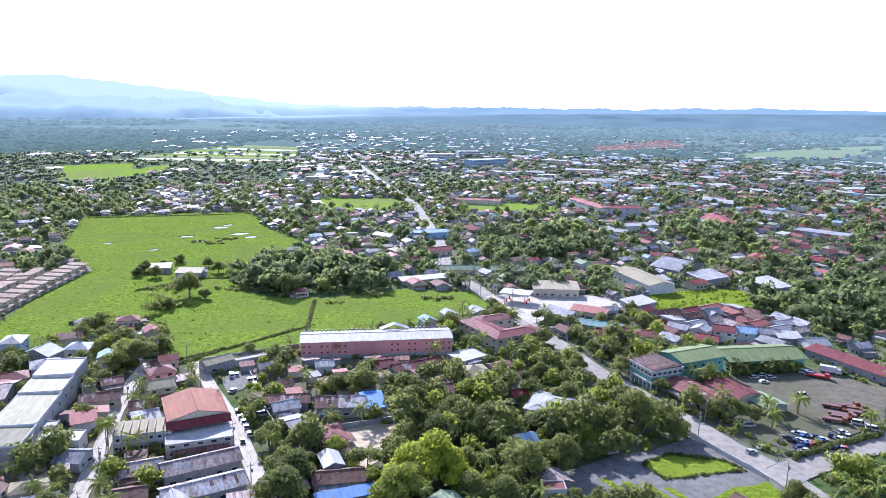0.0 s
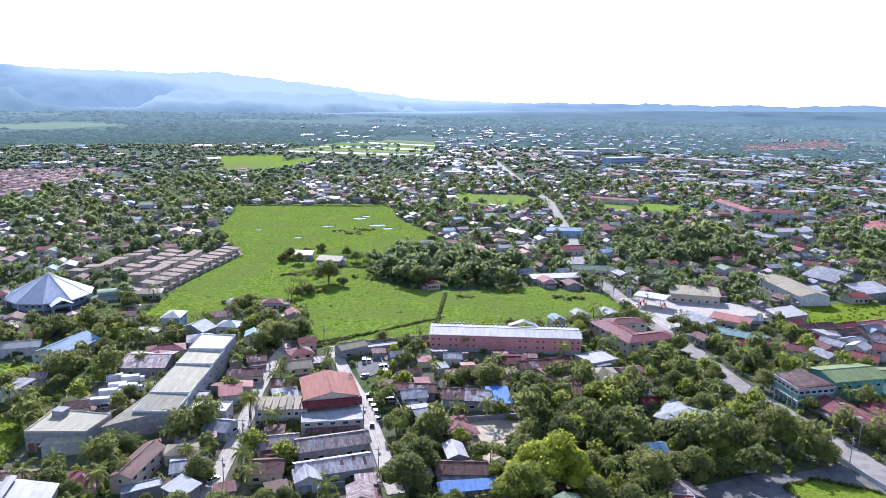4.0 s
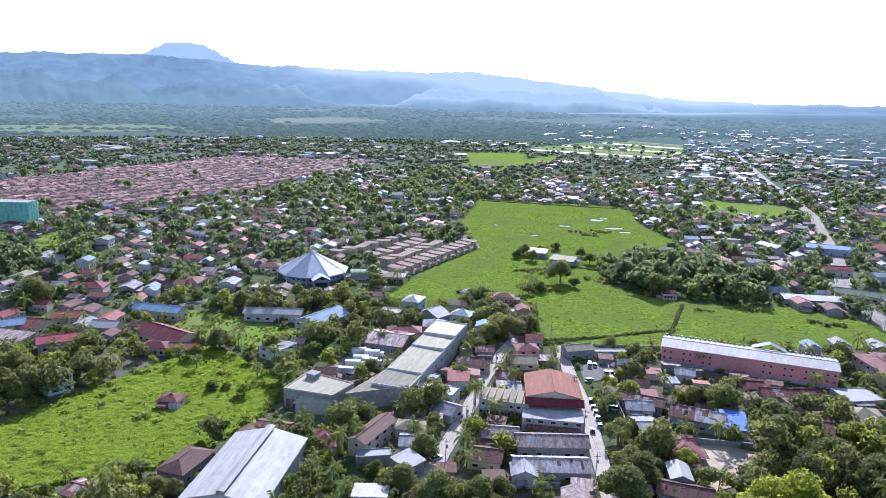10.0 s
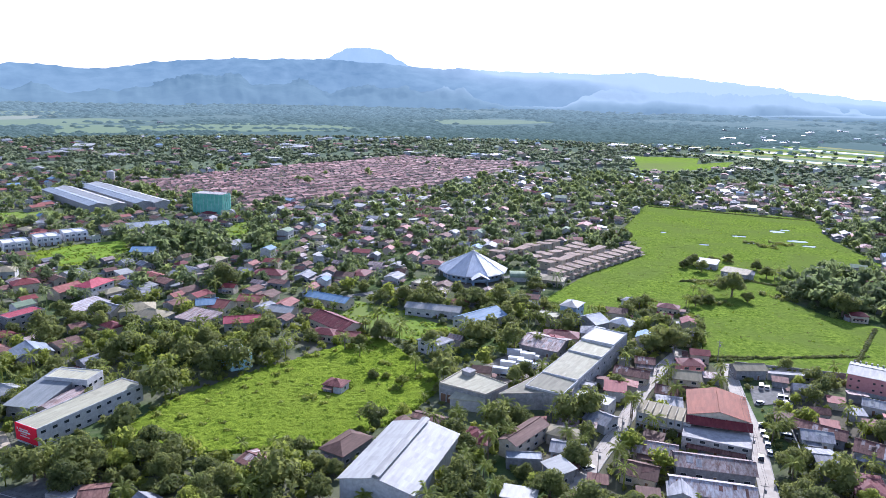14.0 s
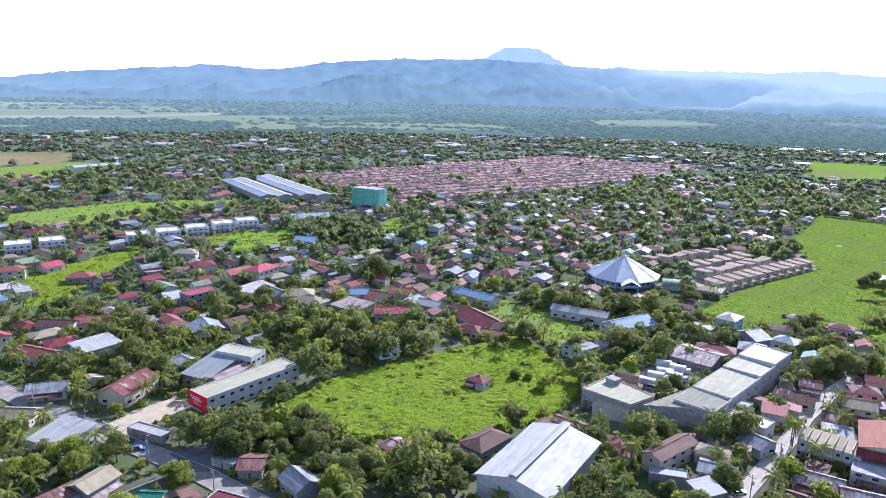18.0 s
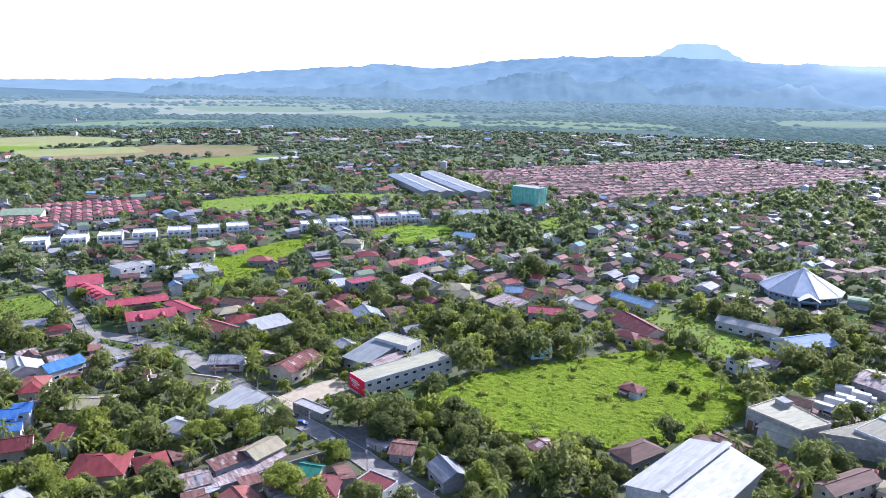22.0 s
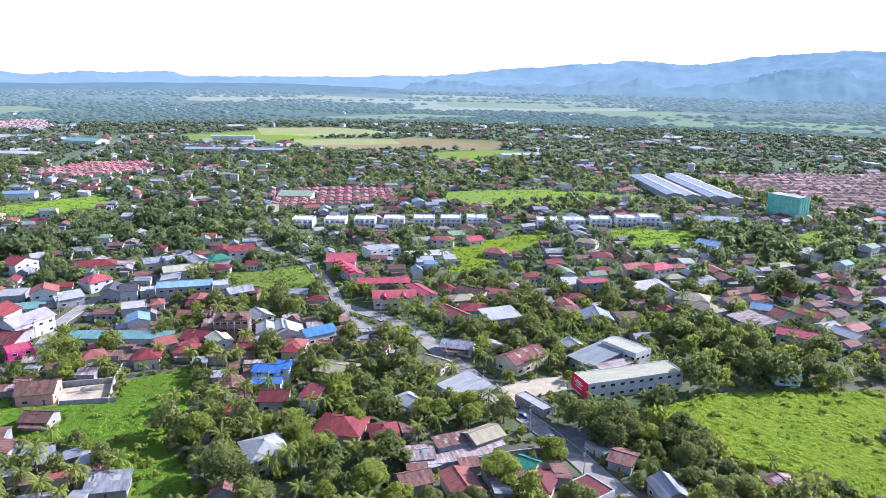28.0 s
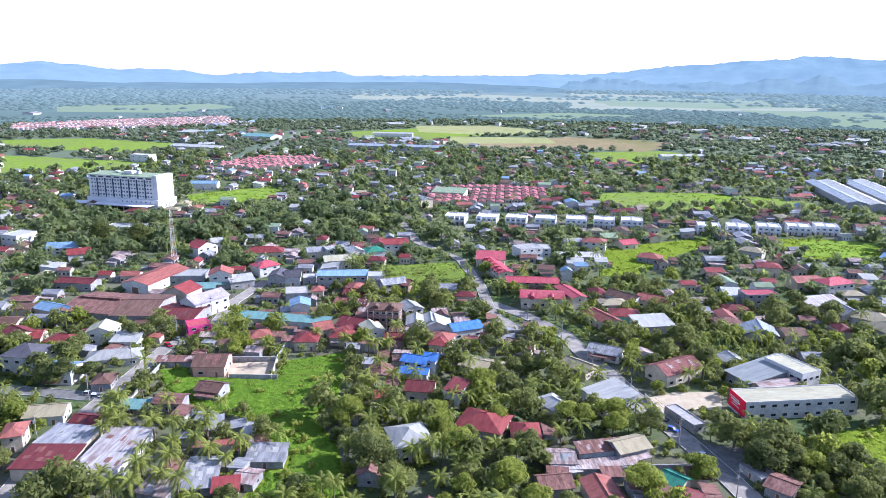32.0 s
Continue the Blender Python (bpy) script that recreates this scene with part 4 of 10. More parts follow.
building("hall", 144.6, 306.0, 36.0, 18.0, 9, 6.0, "gable_w", "olive", "mint", 1, overhang=1.3)
building("house", 102.9, 267.0, 22.9, 12.9, -66, 3.9, "gable_w", "rustred", "cream", 1, pitch=11)
building("house", 118.6, 268.1, 17.5, 12.0, -66, 4.3, "gable_w", "maroon", "cream", 1, pitch=14)
building("shed", 127.8, 259.6, 13.0, 10.5, -67, 3.1, "gable_w", "palegreen", "grey", 1)
building("shed", 185.5, 302.9, 38.9, 8.0, -64, 3.9, "shed", "maroon", "grey", 1)
building("house", 182.2, 327.4, 10.3, 10.0, 7, 4.3, "gable_w", "white", "white", 1)
building("hall", 46.5, 247.0, 24.0, 17.5, -24, 5.2, "hip", "slate_sheet", "white", 1)
building("house", 34.2, 188.1, 6.8, 5.0, 2, 6.5, "flat", "maroon", "white", 2)
building("house", -0.1, 264.8, 11.4, 9.0, 8, 3.4, "gable_w", "rust", "grey", 1)
building("house", 14.9, 284.9, 12.7, 12.0, 19, 3.4, "hip", "tan", "white", 1)
building("house", 31.1, 270.1, 4.2, 6.0, 18, 3.4, "gable_w", "white", "white", 1)
building("house", 31.7, 262.4, 6.1, 6.0, 17, 3.0, "gable_w", "red", "white", 1)
building("house", -41.3, 248.5, 8.2, 10.0, 9, 4.3, "gable_w", "rust", "grey", 1)
building("house", -32.2, 249.4, 9.1, 10.0, 8, 4.3, "gable_w", "patchwhite", "grey", 1)
building("house", -24.5, 249.5, 7.7, 11.0, 17, 4.3, "shed", "blue", "white", 1)
building("house", -57.3, 252.7, 15.6, 8.0, 8, 3.4, "gable_w", "rust", "grey", 1)
building("shed", -49.7, 230.5, 6.7, 14.0, 33, 3.9, "gable_w", "grey", "grey", 1)
building("house", -33.4, 205.0, 5.8, 9.0, 22, 4.3, "gable_d", "white", "grey", 1)
building("house", -29.8, 196.7, 15.0, 8.0, 12, 3.4, "gable_w", "brown", "cream", 1)
building("house", -49.4, 290.0, 7.2, 7.0, 13, 3.4, "gable_w", "grey", "white", 1)
building("house", -23.6, 294.0, 11.2, 8.0, -8, 3.9, "hip", "maroon", "white", 1)
building("house", -14.3, 289.1, 10.1, 7.0, 21, 3.4, "gable_w", "rust", "cream", 1)
building("house", -4.1, 294.3, 13.3, 7.0, 33, 3.4, "gable_w", "maroon", "cream", 1)
building("hall", 24.0, 334.7, 32.6, 12.0, -59, 6.4, "hip", "maroon", "cream", 2)
building("hall", 36.3, 328.5, 27.0, 11.0, 30, 6.6, "hip", "maroon", "cream", 2)
building("hall", 27.5, 350.3, 19.6, 9.0, 25, 6.9, "hip", "maroon", "cream", 2)
building("hall", 185.1, 656.3, 35.8, 14.0, 21, 6.0, "gable_w", "white", "white", 1)
building("hall", 161.0, 760.3, 74.2, 14.0, -75, 11.0, "gable_w", "red", "white", 3)
building("hall", 187.1, 733.4, 39.4, 16.0, 7, 11.0, "gable_w", "red", "white", 3)
building("hall", 269.4, 677.0, 51.4, 25.1, -95, 8.0, "gable_w", "red", "white", 2)
building("hall", 204.1, 431.5, 26.6, 19.2, -84, 6.0, "shed", "white", "grey", 1)
building("shed", 114.6, 394.4, 15.5, 14.0, -75, 3.9, "shed", "white", "grey", 1)
building("hall", 132.4, 448.4, 43.3, 18.4, -73, 6.0, "gable_w", "tan", "white", 1)
building("shed", 169.0, 492.1, 21.9, 36.3, -47, 4.7, "gable_w", "grey", "grey", 1)
building("shed", 179.1, 461.8, 23.6, 17.2, -82, 3.9, "shed", "grey", "grey", 1)
building("house", 242.8, 520.4, 19.2, 14.0, -26, 5.2, "hip", "red", "cream", 1)
building("house", 281.9, 518.7, 23.6, 12.0, -30, 4.3, "hip", "red", "cream", 1)
building("shed", 351.8, 642.1, 47.9, 22.0, -45, 4.7, "flat", "grey", "concrete", 1)
building("house", 82.7, 375.2, 18.9, 8.0, -27, 4.3, "shed", "coral", "cream", 1)
building("shed", 83.6, 352.2, 23.0, 10.0, -21, 3.9, "gable_w", "teal", "grey", 1)
building("house", 84.8, 339.1, 16.6, 8.0, 12, 4.3, "gable_w", "red", "white", 1)
building("shed", 64.7, 374.3, 18.5, 8.0, -50, 3.5, "shed", "grey", "white", 1)
building("hall", 71.1, 422.4, 27.3, 13.0, -2, 5.2, "shed", "tan", "cream", 1)
building("shed", -10.3, 446.6, 32.5, 7.0, 23, 3.1, "shed", "white", "grey", 1)
building("hall", -12.0, 605.5, 36.4, 14.0, 14, 5.2, "gable_w", "lightblue", "lightblue", 1)
building("hall", 42.5, 818.0, 52.4, 12.0, -9, 5.2, "gable_w", "red", "cream", 1)
building("house", 13.1, 304.7, 14.9, 12.0, 38, 3.4, "flat", "white", "concrete", 1)
building("house", 123.3, 348.3, 9.9, 8.0, -37, 4.3, "gable_w", "grey", "white", 1)
building("house", 132.2, 341.5, 8.0, 8.0, -40, 5.6, "gable_d", "white", "white", 2)
building("house", 143.6, 341.0, 10.0, 9.0, -23, 5.6, "gable_w", "maroon", "white", 2)
building("house", 154.1, 339.4, 8.6, 9.0, -21, 5.6, "gable_w", "lightblue", "white", 2)
building("house", 166.4, 341.8, 10.3, 8.0, -17, 4.3, "gable_w", "grey", "cream", 1)
building("house", 131.2, 330.4, 10.3, 8.0, -26, 4.3, "gable_w", "red", "cream", 1)
building("house", 173.7, 336.3, 10.7, 8.0, -6, 4.3, "shed", "white", "grey", 1)
building("house", 103.0, 335.8, 12.1, 8.0, -22, 4.3, "hip", "maroon", "cream", 1)
building("house", -64.4, 488.5, 15.9, 9.0, 18, 4.3, "hip", "white", "white", 1)
building("house", -186.9, 461.4, 12.4, 9.0, 12, 4.3, "shed", "white", "grey", 1)
building("house", -163.3, 449.5, 16.0, 9.0, 4, 4.3, "shed", "tan", "grey", 1)
building("house", -46.9, 584.3, 18.9, 9.0, -37, 5.2, "gable_w", "white", "cream", 1)
building("house", -1.6, 533.3, 19.0, 9.0, 24, 4.3, "gable_w", "red", "cream", 1)
building("house", 13.5, 472.6, 27.0, 10.0, 4, 3.9, "gable_w", "palegreen", "cream", 1)
building("house", 46.8, 473.3, 23.1, 10.0, -4, 3.9, "gable_w", "palegreen", "cream", 1)
building("house", 156.3, 629.7, 25.1, 10.0, -22, 4.3, "gable_w", "white", "white", 1)
building("house", 168.4, 525.8, 16.5, 10.0, -24, 4.3, "gable_w", "maroon", "cream", 1)
building("house", 331.7, 852.1, 65.2, 14.0, -59, 4.3, "shed", "grey", "grey", 1)
building("house", 354.8, 742.6, 42.3, 12.0, -58, 5.2, "gable_w", "grey", "white", 1)
red_hall = building("hall", -86.4, 234.7, 19.2, 20.4, 26, 8.5, "gable_d", "terracotta", "cream", 2)
building("house", -80.6, 222.0, 21.5, 15.7, 21, 5.1, "flat", "concrete", "concrete", 2)
building("house", -73.5, 202.4, 22.8, 9.0, 30, 4.3, "gable_w", "rustpale", "grey", 1)
building("house", -68.2, 188.7, 22.9, 9.0, 30, 3.9, "gable_w", "patchwhite", "grey", 1)
building("house", -73.7, 180.5, 7.1, 7.0, 29, 4.3, "gable_d", "grey", "white", 1)
building("house", -91.4, 199.7, 12.9, 9.0, 24, 3.4, "gable_w", "rustpale", "cream", 1)
building("house", -88.4, 184.1, 10.3, 9.0, 19, 3.4, "gable_w", "brown", "cream", 1)
building("house", -114.0, 274.2, 9.5, 8.0, 39, 5.6, "hip", "maroon", "pink", 2)
building("house", -108.9, 259.5, 10.1, 9.0, 30, 5.6, "gable_w", "tan", "cream", 2)
building("house", -128.1, 251.5, 13.2, 8.0, 18, 3.4, "gable_w", "rust", "cream", 1)
building("house", -124.2, 231.1, 7.6, 7.0, 29, 4.3, "shed", "red", "white", 1)
building("house", -130.7, 266.9, 7.5, 7.0, 30, 3.4, "gable_w", "rust", "grey", 1)
building("house", -124.8, 216.0, 14.9, 8.0, 9, 5.2, "flat", "white", "white", 1)
building("house", -132.7, 223.0, 7.5, 5.0, 12, 6.0, "flat", "concrete", "concrete", 1)
building("house", -115.2, 206.1, 8.3, 9.0, 0, 3.4, "gable_w", "grey", "white", 1)
building("house", -96.0, 289.8, 12.6, 7.0, 46, 4.3, "gable_w", "tan", "grey", 1)
building("house", -80.6, 300.5, 21.6, 4.0, 33, 3.0, "flat", "concrete", "concrete", 1)
building("house", -109.8, 245.3, 7.9, 8.0, 21, 3.4, "gable_w", "rust", "grey", 1)
building("house", -103.9, 235.0, 8.6, 7.0, 29, 3.4, "shed", "grey", "grey", 1)
building("house", -57.1, 246.9, 9.3, 8.0, 26, 3.4, "gable_w", "grey", "white", 1)
building("house", -171.7, 259.1, 7.9, 9.0, 19, 4.3, "hip", "red", "white", 1)
building("house", 29.3, 279.9, 7.6, 8.0, 19, 3.4, "gable_w", "rust", "cream", 1)
white_hall = building("warehouse", -140.4, 134.1, 22.5, 37.2, 23, 7.2, "gable_d", "white", "white", 1)
building("house", -125.4, 174.8, 6.5, 19.2, 4, 5.6, "gable_d", "brown", "cream", 2)
building("shed", -118.1, 165.2, 11.1, 4.6, 41, 3.9, "flat", "bluegrey", "grey", 1)
building("house", -106.4, 167.0, 8.1, 6.1, -22, 3.9, "shed", "white", "grey", 1)
building("house", -136.9, 165.3, 8.4, 10.0, 22, 3.4, "hip", "maroon", "cream", 1)
building("house", -162.3, 130.3, 8.8, 14.8, 12, 4.3, "hip", "brown", "grey", 1)
building("shed", -158.1, 163.7, 11.3, 5.0, 18, 3.1, "gable_w", "brown", "grey", 1)
building("shed", -176.3, 106.0, 7.5, 8.3, 12, 2.7, "gable_w", "rust", "grey", 1)
building("house", -203.8, 158.9, 7.6, 6.5, 23, 3.1, "hip", "rustred", "white", 1)
building("house", -214.1, 256.4, 14.1, 23.3, -3, 5.6, "gable_d", "lightblue", "white", 2)
building("house", -188.5, 299.0, 8.6, 11.0, 13, 8.8, "hip", "white", "lightblue", 3)
building("house", -193.1, 285.0, 10.9, 8.0, 14, 5.6, "flat", "cream", "cream", 2)
building("house", -173.1, 266.7, 15.6, 9.0, 32, 4.3, "hip", "maroon", "cream", 1)
building("shed", -173.0, 254.5, 17.9, 18.7, 13, 3.9, "gable_w", "rustpale", "grey", 1)
building("house", -258.6, 202.3, 25.6, 13.3, -2, 4.3, "gable_w", "maroon", "cream", 1)
building("house", -242.6, 196.6, 10.4, 6.0, 35, 3.4, "gable_w", "coral", "cream", 1)
building("house", -253.7, 144.7, 14.3, 9.2, -8, 6.5, "flat", "concrete", "cyan", 2)
building("house", -205.8, 216.1, 11.3, 10.5, 1, 5.6, "hip", "grey", "white", 2)
building("house", -242.1, 252.7, 28.4, 8.0, 29, 4.3, "gable_w", "white", "white", 1)
building("house", -275.3, 278.6, 11.3, 9.0, 13, 6.5, "flat", "cream", "cream", 2)
building("house", -325.6, 171.6, 10.4, 9.0, 60, 5.2, "gable_w", "lightblue", "white", 1)
building("house", -328.8, 144.0, 17.4, 12.0, 24, 4.3, "hip", "tan", "white", 1)
building("house", -352.4, 132.9, 16.1, 11.0, 15, 4.3, "gable_w", "grey", "cream", 1)
building("house", -322.2, 175.6, 14.4, 12.0, 26, 4.3, "gable_w", "coral", "cream", 1)
building("house", -318.6, 193.2, 12.1, 10.0, 35, 4.3, "gable_w", "coral", "cream", 1)
building("house", -291.5, 171.2, 16.5, 9.0, 58, 4.3, "gable_w", "pinkred", "white", 1)
building("house", -309.4, 158.3, 18.2, 12.0, 18, 4.3, "shed", "rustpale", "grey", 1)
building("house", -358.3, 229.8, 18.6, 11.0, 37, 4.3, "hip", "maroon", "cream", 1)
building("house", -291.7, 194.3, 12.8, 9.0, 24, 4.3, "gable_w", "white", "cream", 1)
building("house", -134.4, 306.3, 10.5, 8.0, 35, 4.3, "gable_w", "grey", "cream", 1)
building("house", -165.8, 282.4, 10.6, 10.0, 31, 4.3, "hip", "grey", "white", 1)
building("house", -292.4, 224.4, 25.4, 9.0, 16, 4.3, "gable_w", "lightblue", "cream", 1)
school = building("school_block", -244.8, 80.95, 10.6, 41.0, 17, 6.8, "flat", "cream", "white", 2)
building("apartment_block", -267.7, 86.4, 17.0, 9.5, 35, 8.6, "flat", "cream", "white", 2)
building("hall", -265.8, 76.0, 12.4, 24.2, 31, 4.8, "shed", "slate_sheet", "concrete", 1)
building("house", -255.4, 77.7, 5.1, 16.8, 29, 5.2, "gable_d", "rustpale", "cream", 1)
building("house", -265.3, 43.5, 18.8, 11.2, 130, 4.8, "gable_w", "rustred", "cream", 1)
building("hall", -234.6, 18.0, 13.9, 13.2, 33, 5.2, "shed", "white", "white", 1)
building("house", -225.3, -0.6, 12.9, 8.3, 43, 4.3, "hip", "white", "white", 1)
building("house", -205.2, -9.5, 8.6, 10.0, 99, 3.9, "hip", "red", "lightblue", 1)
building("house", -209.2, -23.3, 15.0, 13.0, 79, 3.9, "hip", "red", "cream", 1)
building("shed", -193.4, 15.8, 16.5, 3.4, 112, 2.3, "shed", "rustpale", "grey", 1, block=False)
building("shed", -188.6, 3.4, 7.5, 5.0, 112, 2.2, "shed", "patchwhite", "grey", 1, block=False)
building("house", -199.7, 13.6, 14.3, 5.0, 112, 3.9, "shed", "rust", "white", 1)
building("house", -202.2, 21.9, 10.7, 8.0, 122, 4.3, "gable_w", "tan", "grey", 1)
building("shed", -193.2, 1.4, 8.8, 8.0, 100, 3.1, "gable_w", "rustpale", "grey", 1)
building("house", -169.8, 48.7, 10.0, 7.0, 34, 6.5, "flat", "maroon", "white", 2)
building("house", -186.4, 33.7, 6.3, 7.0, 54, 3.4, "gable_w", "green", "cream", 1)
building("house", -177.4, 35.6, 8.5, 10.0, 64, 3.4, "hip", "maroon", "cream", 1)
building("shed", -190.4, 63.6, 7.0, 9.0, 58, 3.1, "gable_w", "rust", "grey", 1)
building("shed", -198.0, 59.1, 8.9, 6.7, 30, 2.7, "flat", "concrete", "concrete", 1)
building("shed", -228.4, 42.5, 15.0, 4.8, 32, 3.1, "flat", "concrete", "concrete", 1)
building("house", -250.2, -54.9, 9.7, 7.0, 81, 5.6, "gable_w", "blue", "white", 2)
building("house", -243.5, -53.9, 10.3, 6.0, 90, 3.9, "gable_w", "blue", "white", 1)
building("house", -251.5, -48.9, 5.2, 7.0, 81, 6.5, "gable_w", "blue", "white", 2)
building("house", -229.7, -48.6, 9.5, 9.0, 92, 4.3, "gable_w", "maroon", "cream", 1)
building("house", -227.2, -35.1, 5.8, 8.0, 73, 6.5, "shed", "maroon", "white", 2)
building("shed", -256.4, -29.1, 16.2, 11.0, 72, 3.1, "gable_w", "tan", "grey", 1)
building("shed", -222.5, -64.2, 11.0, 6.0, 116, 3.1, "gable_w", "red", "cream", 1)
building("house", -192.1, -44.4, 11.5, 13.0, 118, 5.6, "hip", "white", "white", 2)
building("house", -280.1, 18.6, 13.1, 9.0, 73, 3.4, "gable_w", "grey", "white", 1)
building("house", -284.8, -68.1, 10.5, 9.0, 87, 3.4, "gable_w", "rust", "cream", 1)
building("house", -279.1, -49.8, 8.7, 9.0, 81, 4.3, "hip", "coral", "cream", 1)
building("house", -278.9, -94.1, 8.9, 9.0, 146, 3.4, "gable_w", "maroon", "cream", 1)
building("house", -279.8, -16.5, 11.5, 8.0, 78, 3.4, "gable_w", "rust", "cream", 1)
building("house", -295.1, -58.0, 14.1, 11.0, 104, 4.3, "gable_d", "white", "white", 1)
building("house", -293.4, -42.5, 13.9, 9.0, 124, 4.3, "gable_w", "blue", "white", 1)
building("house", -280.4, -81.2, 8.3, 10.0, 123, 5.6, "gable_d", "cream", "white", 2)
building("house", -261.9, 7.8, 11.8, 9.0, 54, 3.4, "gable_w", "tan", "cream", 1)
building("house", -318.9, 18.4, 18.8, 9.0, 36, 4.3, "gable_w", "coral", "cream", 1)
building("house", -326.3, 28.7, 12.9, 10.0, 92, 4.3, "hip", "red", "mint", 1)
building("house", -312.3, 39.8, 16.4, 11.0, 110, 5.6, "shed", "white", "grey", 2)
building("house", -352.6, 30.2, 16.3, 9.0, 53, 4.3, "gable_w", "brown", "white", 1)
building("house", -350.8, 45.1, 15.7, 9.0, 68, 4.3, "gable_w", "coral", "cream", 1)
building("house", -366.1, 85.1, 8.7, 10.0, 96, 5.2, "shed", "white", "white", 1)
building("house", -360.5, 96.3, 17.1, 9.0, 105, 8.4, "flat", "pinkred", "grey", 3)
building("house", -314.8, 85.9, 13.8, 12.0, 88, 4.3, "gable_d", "bluegrey", "grey", 1)
building("house", -324.6, 74.9, 12.2, 9.0, 102, 4.3, "hip", "rust", "cream", 1)
building("house", -344.0, 143.5, 16.4, 12.0, 64, 4.3, "hip", "tan", "white", 1)
building("house", -426.6, 117.2, 12.7, 10.0, 82, 5.2, "hip", "red", "cream", 1)
building("house", -440.9, 51.8, 13.6, 10.0, 70, 3.4, "hip", "coral", "grey", 1)
building("house", -491.4, 28.0, 10.9, 10.0, 112, 3.4, "gable_w", "palegreen", "cream", 1)
building("house", -474.8, 39.8, 11.5, 10.0, 119, 3.4, "gable_w", "pinkred", "cream", 1)
building("hall", -436.4, 8.3, 28.2, 14.0, 102, 3.4, "flat", "concrete", "concrete", 1)
building("house", -465.9, 18.6, 14.8, 10.0, 83, 5.6, "hip", "coral", "white", 2)
building("house", -438.0, -23.9, 15.5, 12.0, 122, 6.5, "flat", "white", "white", 2)
building("house", -281.4, 67.5, 7.8, 7.0, 106, 3.4, "gable_d", "white", "white", 1)
building("house", -395.2, 142.4, 17.7, 11.0, 119, 6.5, "hip", "pinkred", "white", 2)
building("house", -363.6, 126.9, 19.8, 10.0, 116, 4.3, "shed", "patchwhite", "white", 1)
building("house", -399.9, 129.1, 14.8, 10.0, 109, 5.2, "gable_w", "coral", "cream", 1)
building("house", -467.5, 117.9, 14.1, 10.0, 61, 4.3, "hip", "tan", "white", 1)
building("house", -454.5, 197.1, 14.6, 11.0, 46, 6.5, "gable_w", "lightblue", "white", 2)
building("motel_row", -286.3, -124.4, 43.1, 6.0, 90, 4.5, "shed", "teal", "white", 1)
building("hall", -354.3, -118.4, 26.2, 11.0, 104, 7.0, "gable_w", "lightblue", "concrete", 2)
building("house", -353.3, -100.1, 7.6, 9.0, 107, 8.0, "flat", "white", "white", 2)
building("hall", -355.8, -138.1, 7.1, 9.0, 107, 3.9, "flat", "concrete", "concrete", 1)
building("hall", -325.8, -133.7, 11.2, 12.0, 112, 5.2, "flat", "concrete", "concrete", 1)
building("warehouse", -287.5, -216.0, 25.8, 28.6, 90, 5.3, "gable_w", "rust", "grey", 1)
building("warehouse", -288.4, -195.1, 18.6, 30.5, 100, 5.3, "gable_w", "brown", "grey", 1)
building("warehouse", -285.4, -173.7, 19.3, 20.5, 93, 4.6, "gable_w", "maroon", "grey", 1)
building("house", -298.3, -169.4, 19.0, 12.0, 155, 7.4, "gable_w", "lilac", "white", 2)
building("shop", -269.8, -157.4, 9.4, 9.0, 128, 6.0, "flat", "pinkred", "hotpink", 2)
building("house", -236.1, -132.8, 11.9, 12.0, 102, 4.3, "gable_w", "brown", "coral", 1)
building("house", -224.0, -203.2, 13.6, 13.0, 92, 7.4, "hip", "dark", "white", 2)
building("house", -235.6, -174.7, 19.6, 10.0, 115, 3.4, "hip", "white", "white", 1)
building("warehouse", -161.7, -145.3, 15.5, 12.1, 101, 4.2, "shed", "maroon", "cream", 1)
building("warehouse", -174.0, -147.8, 15.0, 10.9, 92, 4.2, "shed", "grey", "cream", 1)
building("warehouse", -168.1, -129.1, 12.6, 25.3, 96, 4.2, "shed", "patchwhite", "white", 1)
building("house", -185.1, -149.2, 9.1, 8.0, 90, 3.4, "gable_w", "maroon", "cream", 1)
building("shed", -161.6, -97.2, 8.6, 8.0, 110, 2.7, "shed", "grey", "grey", 1)
building("shed", -169.1, -100.5, 8.2, 8.0, 105, 2.7, "gable_w", "grey", "grey", 1)
building("shed", -166.0, -85.3, 6.1, 7.0, 90, 2.7, "gable_w", "rustpale", "grey", 1)
building("shed", -178.1, -84.7, 10.8, 8.0, 101, 2.7, "shed", "grey", "grey", 1)
building("shed", -183.0, -91.6, 8.6, 6.0, 112, 2.7, "shed", "rust", "grey", 1)
building("shed", -192.2, -109.0, 5.1, 7.0, 118, 2.7, "shed", "grey", "grey", 1)
building("shed", -190.5, -95.5, 4.8, 6.0, 89, 2.7, "shed", "white", "grey", 1)
building("shed", -160.2, -89.0, 6.7, 6.0, 112, 2.7, "shed", "red", "grey", 1)
building("shed", -156.4, -106.3, 8.9, 9.0, 84, 3.1, "shed", "rustpale", "grey", 1)
building("house", -314.9, -190.5, 13.6, 12.0, 82, 5.2, "gable_d", "red", "cream", 1)
building("warehouse", -334.4, -217.3, 16.3, 34.0, 84, 5.3, "gable_d", "coral", "white", 1)
building("hall", -342.8, -205.0, 22.9, 14.0, 105, 5.2, "flat", "white", "grey", 1)
building("house", -340.6, -182.5, 11.6, 10.0, 113, 7.4, "gable_d", "coral", "white", 2)
building("house", -340.4, -171.2, 12.4, 9.0, 127, 4.3, "shed", "white", "grey", 1)
building("house", -350.1, -153.6, 9.4, 12.0, 99, 5.2, "gable_d", "dark", "grey", 1)
